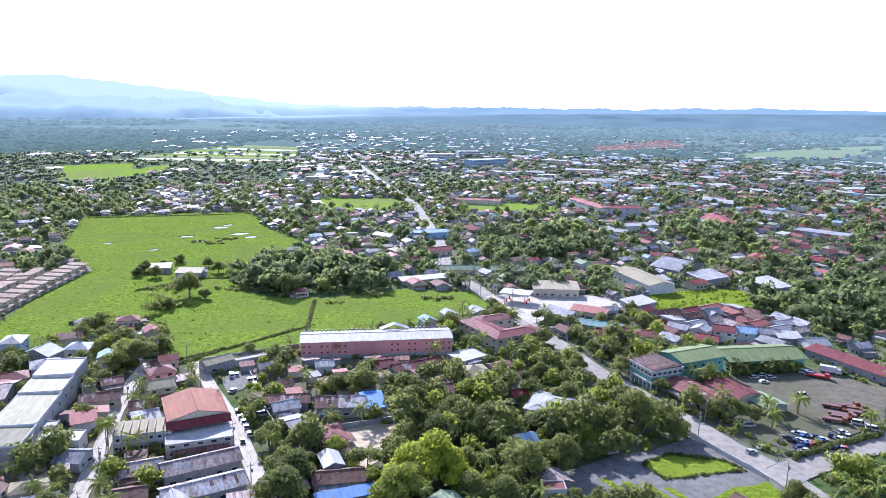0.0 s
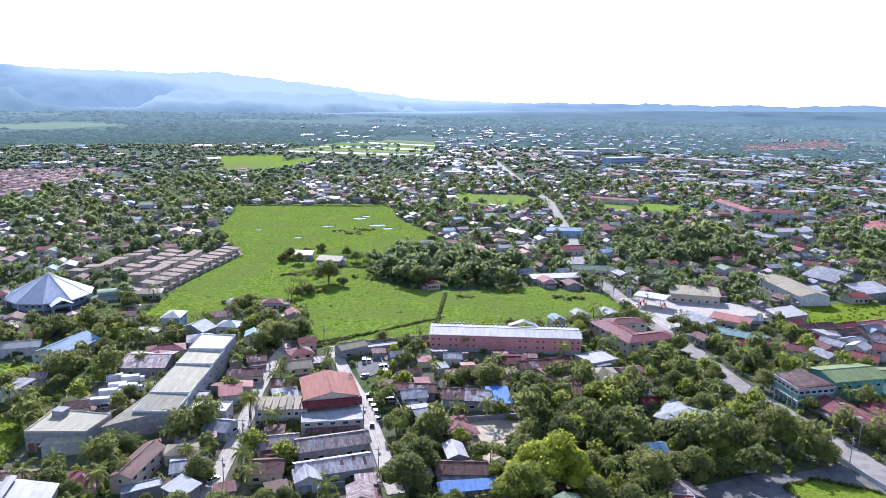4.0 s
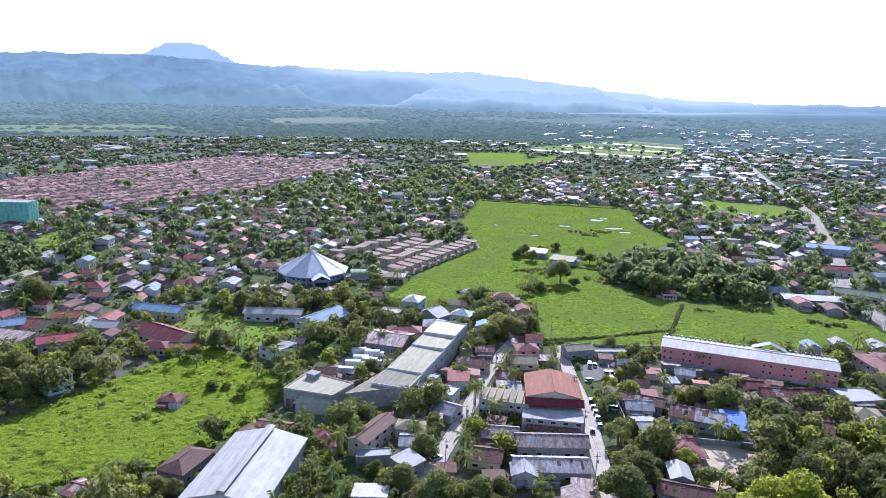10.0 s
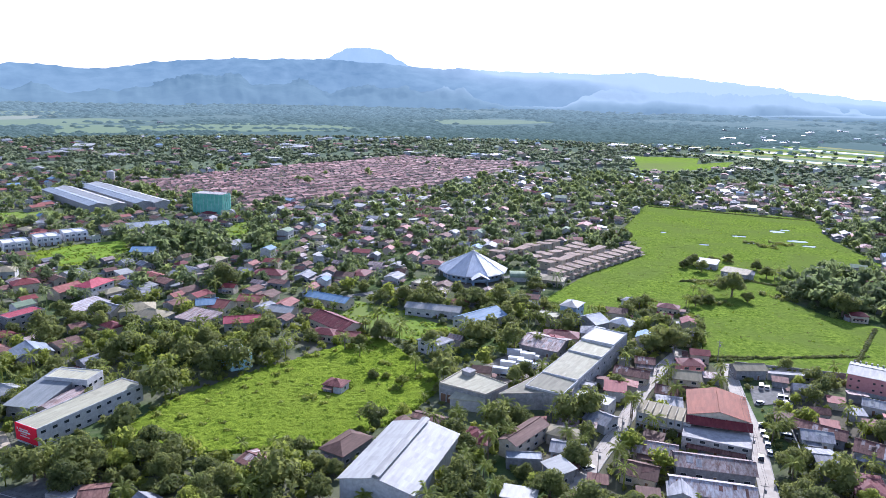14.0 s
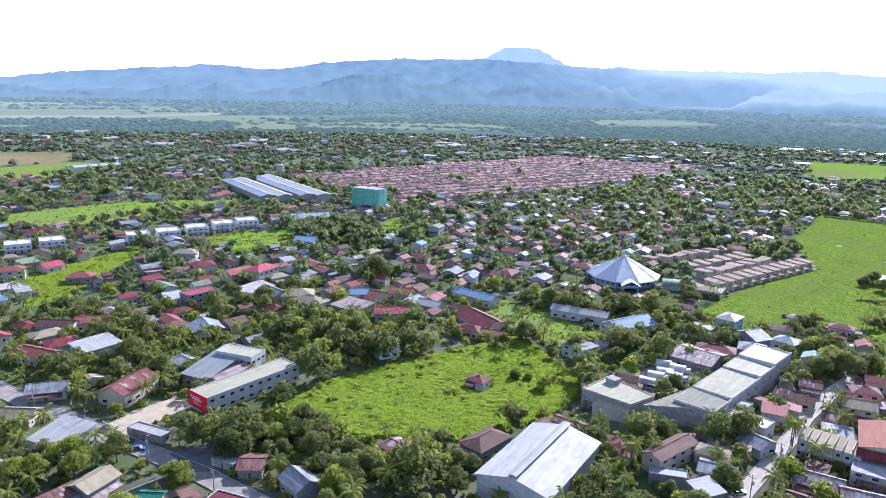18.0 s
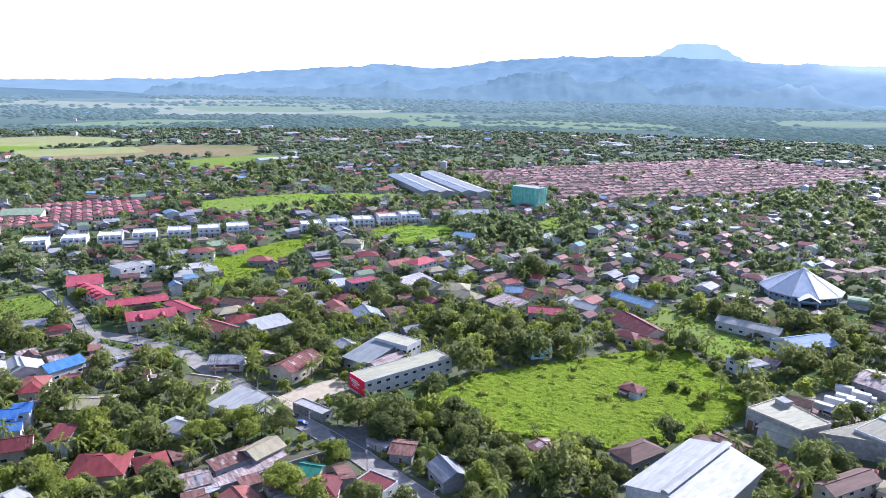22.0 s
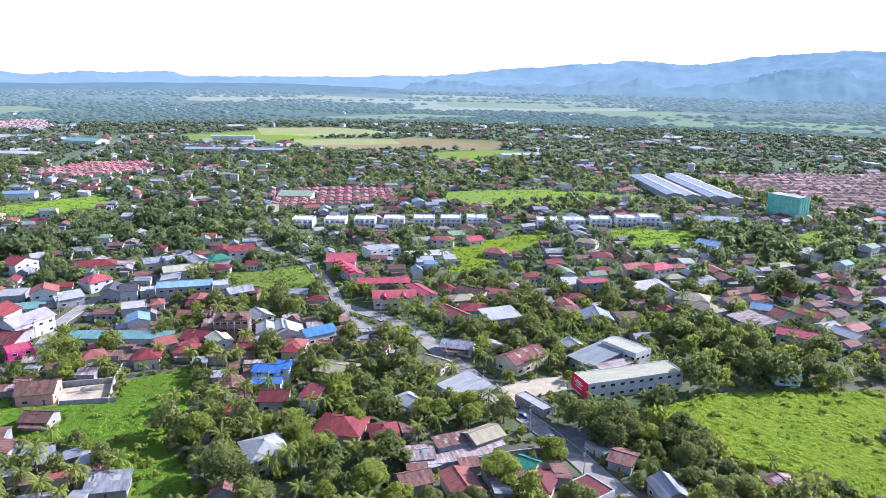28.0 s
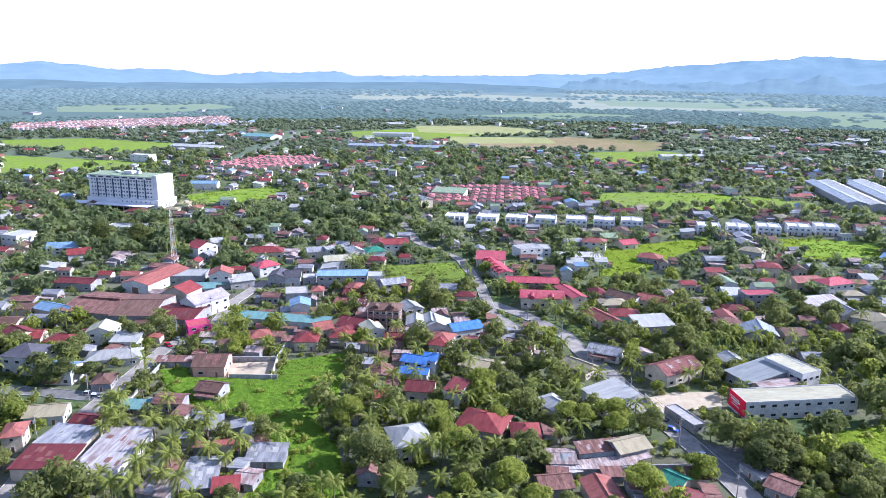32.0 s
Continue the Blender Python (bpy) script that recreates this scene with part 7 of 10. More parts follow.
def petrol_station():
    x, y = (45.4, 405.4)
    ob = thing("petrol_canopy", x, y, -20, "white flat petrol station canopy on four columns", "canopy")
    v, f = box(-9, -6, 5.2, 9, 6, 6.1)
    part("canopy_roof", mesh_of("canopy_roof", v, f, "w_white"), ob)
    for px in (-6, 6):
        for py in (-3.5, 3.5):
            v, f = tube((px, py, 0), (px, py, 5.2), 0.25, 0.25)
            part("column", mesh_of("column", v, f, "w_white"), ob)
            v, f = boxes((px - 1.6, py - 0.5, 0.1, px + 1.6, py + 0.5, 0.28), (px + 0.7, py - 0.3, 0.28, px + 1.4, py + 0.3, 1.9))
            part("pump", mesh_of("pump", v, f, "car_red"), ob)
    x, y = (33.9, 419.6)
    ob = thing("price_sign", x, y, -20, "tall white roadside price sign", "sign")
    v, f = boxes((-1.2, -0.3, 0, -0.9, 0.3, 7), (0.9, -0.3, 0, 1.2, 0.3, 7), (-1.2, -0.25, 3, 1.2, 0.25, 7))
    part("sign_frame", mesh_of("sign_frame", v, f, "w_white"), ob)
    for i in range(3):
        v, f = box(-0.8, -0.34, 3.6 + i * 0.9, 0.8, -0.253, 4.0 + i * 0.9)
        part("sign_bar", mesh_of("sign_bar", v, f, "car_blue"), ob)


def radio_mast():
    x, y = (-374.4, -230.4)
    ob = thing("radio_mast", x, y, 10, "red-and-white lattice radio mast", "mast")
    tall, r0, r1, n = 38.0, 1.9, 0.45, 14
    cols = [Vector((math.cos(a), math.sin(a), 0)) for a in (radians(90), radians(210), radians(330))]
    at = lambda c, k: c * (r0 + (r1 - r0) * k / n) + Vector((0, 0, tall * k / n))
    for c in cols:
        v, f = tube(at(c, 0), at(c, n), 0.13, 0.08, 5)
        part("leg", mesh_of("leg", v, f, "w_white"), ob)
    for k in range(n):
        pieces = []
        for i in range(3):
            a, b = cols[i], cols[(i + 1) % 3]
            pieces += [tube(at(a, k), at(b, k + 1), 0.05, 0.05, 4), tube(at(b, k), at(a, k + 1), 0.05, 0.05, 4), tube(at(a, k + 1), at(b, k + 1), 0.05, 0.05, 4)]
        part("bracing", mesh_of("bracing", *join(*pieces), "w_white" if k % 2 else "w_coral"), ob)
    v, f = tube((0, 0, tall), (0, 0, tall + 4), 0.06, 0.03, 5)
    part("aerial", mesh_of("aerial", v, f, "steel"), ob)


pink_hall()
pink_court()
brown_flats()
stepped_warehouse()
warehouse_wings()
rafter_block()
townhouse_row()
tent_church()
hotel()
netted_block()
factory()
white_terrace()
tan_terraces()
petrol_station()
radio_mast()


# ---- plants ----
rng = np.random.default_rng(7)
ICO_V = None


def icosphere():
    bm = bmesh.new()
    bmesh.ops.create_icosphere(bm, subdivisions=1, radius=1.0)
    v = np.array([tuple(p.co) for p in bm.verts])
    f = np.array([[p.index for p in q.verts] for q in bm.faces])
    bm.free()
    return v, f


ICO_V, ICO_F = icosphere()


def leaves(blobs, count, size, rs):
    """Small leaf sprays spread over the skins of several rounded masses, and a core inside each."""
    blobs = np.array(blobs, dtype=float)
    cores = blobs if count > 400 else blobs[: 3 if count > 60 else 1]
    vol = blobs[:, 3] ** 2
    pick = rs.choice(len(blobs), count, p=vol / vol.sum())
    u = rs.normal(size=(count, 3))
    u[:, 2] = np.abs(u[:, 2]) * np.where(rs.random(count) < 0.8, 1, -0.6)
    u /= np.linalg.norm(u, axis=1)[:, None]
    rad = blobs[pick, 3] * rs.uniform(0.78, 1.1, count)
    c = blobs[pick, :3] + u * rad[:, None] * np.array([1, 1, 0.8])
    nrm = u + rs.normal(size=(count, 3)) * 0.55
    nrm /= np.linalg.norm(nrm, axis=1)[:, None]
    side = np.cross(nrm, rs.normal(size=(count, 3)))
    side /= np.linalg.norm(side, axis=1)[:, None]
    up = np.cross(nrm, side)
    s = (size * rs.uniform(0.6, 1.35, count))[:, None]
    v = np.stack([c - side * s * 0.62 - up * s * 0.4, c + side * s * 0.62 - up * s * 0.4, c + up * s * 0.95], axis=1).reshape(-1, 3)
    t = np.arange(count * 3).reshape(-1, 3)
    vs, ts, n = [v], [t], len(v)
    for b in cores:
        vs.append(ICO_V * b[3] * np.array([0.76, 0.76, 0.62]) * rs.uniform(0.9, 1.1, ICO_V.shape) + b[:3])
        ts.append(ICO_F + n)
        n += len(ICO_V)
    return np.concatenate(vs), np.concatenate(ts)


def crown_blobs(rs, r, h, n):
    """Rounded masses that make up a crown of radius r whose middle is at height h."""
    out = [(0, 0, h, r * 0.62)]
    for k in range(n):
        a = 2 * math.pi * (k + rs.uniform(-0.3, 0.3)) / n
        q = r * rs.uniform(0.45, 0.66)
        out.append((q * math.cos(a), q * math.sin(a), h + r * rs.uniform(-0.55, 0.22), r * rs.uniform(0.36, 0.52)))
    out.append((r * rs.uniform(-0.2, 0.2), r * rs.uniform(-0.2, 0.2), h + r * 0.42, r * 0.45))
    return out


def trunk_of(rs, h, r, blobs):
    pieces = [tube((0, 0, 0), (0.15, 0.1, h * 0.55), r, r * 0.7), tube((0.15, 0.1, h * 0.55), (0, 0, h), r * 0.7, r * 0.3)]
    for b in blobs[1:6]:
        pieces.append(tube((0.12, 0.08, h * 0.5), (b[0] * 0.8, b[1] * 0.8, b[2] - 0.2 * b[3]), r * 0.45, r * 0.15, 5))
    return join(*pieces)


def make_tree(name, seed, r, h, material, count, size, label):
    rs = np.random.default_rng(seed)
    blobs = crown_blobs(rs, r, h, 6 + seed % 3)
    ob = thing(name, 0, 0, 0, label, "tree")
    part("trunk", mesh_of("trunk", *trunk_of(rs, h, 0.10 * r * 0.6 + 0.1, blobs), "bark"), ob)
    v, t = leaves(blobs, count, size, rs)
    part("crown", tri_mesh("crown", v, t, material, None, True), ob)
    return ob


def palm_arrays(seed, tall, fronds, span, steps):
    """Arching fronds round a palm's head: each a midrib with a comb of leaflets down either side."""
    rs = np.random.default_rng(seed)
    vs, ts = [], []
    for k in range(fronds):
        a = 2.39996 * k + rs.uniform(-0.25, 0.25)
        lift = 1.55 - 1.75 * (k + 0.5) / fronds + rs.uniform(-0.12, 0.12)
        long = span * rs.uniform(0.85, 1.1)
        sd = np.array([-math.sin(a), math.cos(a), 0.0])
        mid = []
        for j in range(steps + 1):
            f = j / steps
            out = long * f * (1 - 0.2 * f * f)
            mid.append(np.array([out * math.cos(a), out * math.sin(a), tall + long * (lift * 0.75 * f - 0.72 * f * f)]))
        for j in range(steps):
            f = (j + 0.5) / steps
            wide = span * 0.20 * math.sin(math.pi * (0.14 + 0.80 * f))
            d = mid[j + 1] - mid[j]
            for sgn in (1, -1):
                for u0, u1 in ((0.0, 0.5), (0.5, 1.0)) if steps > 5 else ((0.0, 1.0),):
                    tip = mid[j] + d * (u1 + 0.35) + sd * sgn * wide - np.array([0, 0, wide * 0.5])
                    n = len(vs)
                    vs += [mid[j] + d * u0, mid[j] + d * u1, tip]
                    ts.append((n, n + 1, n + 2))
    return np.array(vs), np.array(ts)


def make_palm(seed, tall, label):
    ob = thing("coconut_palm", 0, 0, 0, label, "palm tree")
    rs = np.random.default_rng(seed)
    lean = rs.uniform(-0.6, 0.6, 2)
    pts = [(lean[0] * f * f, lean[1] * f * f, tall * f) for f in (0, 0.35, 0.7, 1.0)]
    part("trunk", mesh_of("trunk", *join(*[tube(a, b, 0.26 - 0.05 * i, 0.22 - 0.05 * i) for i, (a, b) in enumerate(zip(pts, pts[1:]))]), "bark"), ob)
    v, t = palm_arrays(seed, tall, 20, 4.6, 9)
    part("crown", tri_mesh("crown", v + np.array([lean[0], lean[1], 0]), t, "leaf_palm"), ob)
    return ob


def put_trees(models, places, sizes, seed):
    """Stands the models in turn at the places: the first of each is the model itself."""
    rs = np.random.default_rng(seed)
    for i, ((x, y), s) in enumerate(zip(places, sizes)):
        m = models[i % len(models)]
        q = pose(x, y, 0, 0, 0, rs.uniform(0, 360)) @ Matrix.Diagonal((s, s, s * rs.uniform(0.85, 1.15), 1))
        if i < len(models):
            m.matrix_basis = q
        else:
            made = copy_thing(m, q)
            made.matrix_basis = q


def stuff(name, templates, places, sizes, turns, kinds, materials, label, category):
    """One object of many plants: each place takes a turned and scaled copy of one of the shapes."""
    vs, ts, ms, n = [], [], [], 0
    for k, (tv, tt, mi) in enumerate(templates):
        sel = np.nonzero(kinds == k)[0]
        if not len(sel):
            continue
        c, s = np.cos(turns[sel]), np.sin(turns[sel])
        z = sizes[sel][:, None]
        x = (tv[None, :, 0] * c[:, None] - tv[None, :, 1] * s[:, None]) * z + places[sel, 0][:, None]
        y = (tv[None, :, 0] * s[:, None] + tv[None, :, 1] * c[:, None]) * z + places[sel, 1][:, None]
        vs.append(np.stack([x, y, tv[None, :, 2] * z], axis=2).reshape(-1, 3))
        ts.append((tt[None] + (n + np.arange(len(sel)) * len(tv))[:, None, None]).reshape(-1, 3))
        ms.append(np.full(len(sel) * len(tt), mi))
        n += len(sel) * len(tv)
    return tagged(new(name, tri_mesh(name, np.concatenate(vs), np.concatenate(ts), materials, np.concatenate(ms), True)), label, category, kind="stuff")


def polar(count, r0, r1, t0, t1, rs, power=1.0):
    """Places spread over a sector, thinner outwards for a power below 2."""
    a = np.radians(rs.uniform(t0, t1, count))
    r = (rs.uniform(r0 ** power, r1 ** power, count)) ** (1 / power)
    return np.stack([-np.sin(a) * r, np.cos(a) * r], axis=1)


def apart(p, gap):
    """Keeps those places that stand at least the gap from every earlier one."""
    keep, cells = [], {}
    for i, (x, y) in enumerate(p):
        cx, cy = int(x // gap), int(y // gap)
        if any((p[j, 0] - x) ** 2 + (p[j, 1] - y) ** 2 < gap * gap for u in (-1, 0, 1) for w in (-1, 0, 1) for j in cells.get((cx + u, cy + w), ())):
            continue
        cells.setdefault((cx, cy), []).append(i)
        keep.append(i)
    return np.array(keep, dtype=int)


def in_any(p, polys):
    hit = np.zeros(len(p), dtype=bool)
    for q in polys:
        hit |= inside(p[:, 0], p[:, 1], q)
    return hit


# ---- the rest of the town ----
def small_house(seed, roof_mat, wall_mat, roof, w, d, h):
    label = "small house with %s corrugated roof among trees" % ROOF_COLOURS[roof_mat]
    return building("house", 0, 0, w, d, 0, h, roof, roof_mat, wall_mat, 2 if h > 5 else 1, True, 18 + seed % 3 * 5, 0.6, False, label)


SUBURBS = [[(-821, 330), (-829, 432), (-851, 592), (-865, 827), (-742, 874), (-656, 934), (-607, 761), (-583, 605), (-564, 543), (-583, 435), (-582, 353), (-637, 379), (-711, 342)],
    [(-665, -137), (-698, -87), (-692, -23), (-637, -18), (-606, -56), (-596, -123)],
    [(-790, -418), (-864, -397), (-884, -324), (-811, -294), (-759, -343), (-755, -396)],
    [(-1224, -1075), (-1387, -968), (-1558, -795), (-1351, -666), (-1216, -827), (-1117, -983)],
    [(407, 1958), (760, 2422), (698, 2039), (390, 1774)]]
TERRACE = [[(-280, 378), (-279, 448), (-252, 468), (-235, 467), (-233, 356), (-248, 354), (-262, 368)]]
DENSE = [[(-905, 150), (-1010, 190), (-1060, 330), (-985, 370), (-880, 300), (-850, 200)],
    [(-348, 694), (-360, 934), (-183, 1032), (-143, 736), (-191, 694), (-262, 676)],
    [(-434, 122), (-480, 221), (-470, 341), (-395, 395), (-314, 327), (-278, 203), (-348, 154)],
    [(-512, 334), (-471, 415), (-438, 503), (-329, 506), (-297, 399), (-345, 350), (-377, 295)]]
WOODS = [[(-139, 457), (-122, 507), (-85, 505), (-31, 486), (-23, 431), (-70, 410), (-104, 408), (-127, 420)],
    [(-18, 244), (-8, 271), (28, 267), (54, 257), (57, 229), (49, 209), (34, 205), (22, 191), (-15, 190), (-14, 215)],
    [(65, 269), (81, 275), (94, 259), (88, 235), (70, 225), (58, 234)],
    [(-224, 51), (-231, 75), (-209, 96), (-189, 99), (-169, 112), (-149, 115), (-146, 107), (-170, 64), (-201, 55)],
    [(-249, 103), (-239, 65), (-227, 50), (-217, 57), (-202, 73), (-195, 94), (-204, 136)],
    [(25, 608), (120, 676), (130, 568), (74, 503), (34, 518)],
    [(223, 655), (304, 694), (255, 568), (203, 552)],
    [(197, 433), (304, 469), (224, 338), (192, 345), (176, 383)],
    [(-285, 126), (-293, 156), (-246, 172), (-239, 161), (-246, 130), (-262, 108)],
    [(-187, 257), (-233, 260), (-242, 309), (-243, 343), (-208, 284)]]
PALMS = [[(-189, -133), (-206, -127), (-206, -108), (-165, -88), (-154, -112), (-161, -122)],
    [(-280, -88), (-288, -69), (-246, -60), (-214, -37), (-214, -59), (-232, -78)],
    [(-208, -163), (-211, -146), (-197, -128), (-190, -146)]]
SHANTY = [[(-162, 274), (-121, 300), (-98, 277), (-65, 223), (-50, 190), (-63, 175), (-86, 162), (-108, 166), (-133, 176), (-134, 206), (-131, 225)],
    [(-198, -125), (-203, -99), (-185, -81), (-159, -84), (-154, -112), (-172, -110)],
    [(118, 380), (172, 396), (193, 354), (180, 334), (112, 331)],
    [(-86, 293), (-14, 303), (6, 272), (-18, 244), (-46, 230), (-71, 247)],
    [(-323, -130), (-311, -4), (-266, -4), (-280, -53), (-228, -57), (-263, -108)],
    [(-273, -260), (-328, -168), (-365, -92), (-283, -71), (-246, -128), (-237, -229)],
    [(-212, -8), (-205, 36), (-182, 52), (-169, 55), (-179, -4)],
    [(64, 424), (121, 428), (115, 341), (82, 323), (60, 356)]]
for k, q in enumerate(SHANTY):
    patch("yard", q, "yard_turf", 0.012 + 0.002 * k, "bare earth and concrete yards between crowded houses", "yard", False)
CLEAR = [[(-172, 182), (-150, 188), (-138, 178), (-142, 166), (-168, 166)], [(-172, 3), (-177, 20), (-187, 36), (-200, 40), (-215, 34), (-201, -5)], [(-185, 198), (-184, 214), (-160, 212), (-150, 200), (-172, 195)], [(-126, 297), (-91, 309), (-48, 179), (-73, 171)],
    [(-69, 313), (10, 340), (14, 300), (-27, 279), (-61, 281)],
    [(9, 367), (29, 335), (56, 350), (50, 327), (26, 315), (6, 335)],
    [(-356, -297), (-382, -133), (-300, -105), (-280, -238)],
    [(122, 397), (178, 412), (199, 359), (177, 327), (111, 328)],
    [(147, 343), (187, 336), (205, 306), (171, 252), (139, 261), (129, 296)],
    [(-252, 55), (-247, 76), (-251, 96), (-255, 107), (-237, 104), (-226, 73), (-228, 52)],
    [(-538, -416), (-538, -326), (-486, -286), (-475, -374)],
    [(-594, -131), (-621, -15), (-550, -8), (-525, -116)],
    [(-579, -92), (-547, 104), (-485, 92), (-500, -80)],
    [(-586, 102), (-566, 217), (-503, 198), (-516, 90)],
    [(-609, 249), (-576, 336), (-526, 319), (-538, 220)],
    [(-678, -388), (-700, -298), (-546, -224), (-527, -309)],
    [(-788, -428), (-823, -291), (-698, -241), (-668, -364)],
    [(-733, 209), (-690, 306), (-614, 283), (-646, 184)]]
GREEN = [[(-490, -406), (-494, -291), (-455, -225), (-397, -247), (-389, -338)],
    [(-564, -282), (-576, -174), (-465, -141), (-463, -229)],
    [(-320, 123), (-286, 188), (-248, 189), (-249, 130), (-277, 106)],
    [(-530, 208), (-493, 318), (-418, 294), (-418, 227), (-462, 187)],
    [(-569, -171), (-571, -99), (-484, -74), (-477, -142)]]


def suburb_rows(polys, name, step_u, step_v, rot, roof_mat, wall_mat, label, w, d, h):
    """Estates of near-identical small houses in straight rows, as one object each."""
    rs = np.random.default_rng(11)
    for poly in polys:
        arr = np.array(poly)
        lo, hi = arr.min(0), arr.max(0)
        mid, ext = (lo + hi) / 2, np.hypot(*(hi - lo)) / 2
        c, s = math.cos(radians(rot)), math.sin(radians(rot))
        u, v = np.meshgrid(np.arange(-ext, ext, step_u), np.arange(-ext, ext, step_v))
        u, v = u.ravel(), v.ravel()
        row = np.round(v / step_v)
        v = v + np.where(row % 2 == 0, -step_v * 0.22, step_v * 0.22)
        px, py = mid[0] + u * c - v * s, mid[1] + u * s + v * c
        ok = inside(px, py, poly) & free(px, py, 3, 3, False) & (rs.random(len(px)) < 0.95)
        px, py = px[ok], py[ok]
        rv, rf, _ = roof_faces("gable_d" if w < d else "gable_w", w, d, h, 0.3, 17)
        rv, rf = slab(rv, rf, 0.1)
        wv, wf = wall_faces("gable_d" if w < d else "gable_w", w, d, h, 0.3, 17)
        gv, gf = boxes((-w * 0.3, -d / 2 - 0.06, 1.0, -w * 0.05, -d / 2 - 0.003, 2.1), (w * 0.1, -d / 2 - 0.06, 0, w * 0.3, -d / 2 - 0.003, 2.1))
        tris, mi, vs = [], [], []
        for k, (vv, ff) in enumerate(((wv, wf), (rv, rf), (gv, gf))):
            for q in ff:
                for j in range(1, len(q) - 1):
                    tris.append([q[0] + len(vs), q[j] + len(vs), q[j + 1] + len(vs)])
                    mi.append(k)
            vs += list(vv)
        tv, tt, mi = np.array(vs), np.array(tris), np.array(mi)
        n = len(px)
        turn = np.radians(rot) + np.where(rs.random(n) < 0.5, 0, np.pi) + np.where((rs.random(n) < 0.25) & (abs(w - d) < 1.3), np.pi / 2, 0) + rs.normal(0, 0.03, n)
        x = tv[None, :, 0] * np.cos(turn)[:, None] - tv[None, :, 1] * np.sin(turn)[:, None] + px[:, None]
        y = tv[None, :, 0] * np.sin(turn)[:, None] + tv[None, :, 1] * np.cos(turn)[:, None] + py[:, None]
        z = np.broadcast_to(tv[None, :, 2], x.shape) * rs.uniform(0.9, 1.2, n)[:, None]
        allv = np.stack([x, y, z], axis=2).reshape(-1, 3)
        allt = (tt[None] + (np.arange(n) * len(tv))[:, None, None]).reshape(-1, 3)
        tagged(new(name, tri_mesh(name, allv, allt, [wall_mat, roof_mat, "glass"], np.tile(mi, n))), label, "housing estate", kind="stuff")
        POLYS.append(list(poly))


surface("estate_roof", (0.225, 0.122, 0.108), (0.335, 0.215, 0.185), 0.03, 0.85, 0, 0, 0, 0, 0.35, 0.55)
surface("estate_roof_red", (0.215, 0.068, 0.075), (0.30, 0.125, 0.125), 0.06, 0.85, 0, 0, 0, 0, 0.3, 0.35)
patch("estate_street", SUBURBS[0], "gravel", 0.236, "grey lanes and small yards between the row houses", "yard", False)
suburb_rows(SUBURBS[:1], "housing_estate", 7.6, 11.0, 88, "estate_roof", "w_cream", "wide estate of small row houses with coral-red roofs", 6.4, 7.4, 3.0)
suburb_rows(SUBURBS[4:], "housing_estate", 9.0, 13.0, 95, "estate_roof", "w_cream", "far estate of small row houses with faded red roofs", 6.6, 8.2, 3.2)
suburb_rows(SUBURBS[3:4], "housing_estate", 9.0, 13.0, 95, "estate_roof", "w_bright", "far estate of pale row houses with faded red roofs", 6.6, 8.2, 3.2)
suburb_rows(SUBURBS[1:3], "housing_estate", 7.8, 10.2, 95, "estate_roof_red", "w_cream", "estate of small row houses with red roofs", 6.6, 8.2, 3.2)
for q in TERRACE:
    patch("estate_street", q, "gravel", 0.24, "grey gravel lanes between the tan terraces", "yard")

TOWN = [(1, "red", "cream", "gable_w", 10, 8, 4), (2, "rust", "grey", "gable_w", 9, 7, 3.6), (3, "grey", "white", "gable_w", 10, 8, 4), (4, "white", "white", "shed", 9, 8, 4.2), (5, "maroon", "cream", "hip", 12, 8, 3.8), (6, "coral", "cream", "gable_w", 11, 8, 4),
        (7, "rustpale", "grey", "gable_w", 8, 7, 3.4), (8, "brown", "cream", "gable_d", 8, 9, 4), (9, "lightblue", "white", "gable_w", 9, 8, 5.6), (10, "tan", "cream", "hip", 12, 8, 3.8), (11, "grey", "grey", "gable_d", 8, 10, 4), (12, "palegreen", "white", "gable_w", 10, 8, 5.8)]
WEIGHT = np.array([11, 26, 15, 6, 9, 12, 16, 16, 4, 6, 12, 3], dtype=float)


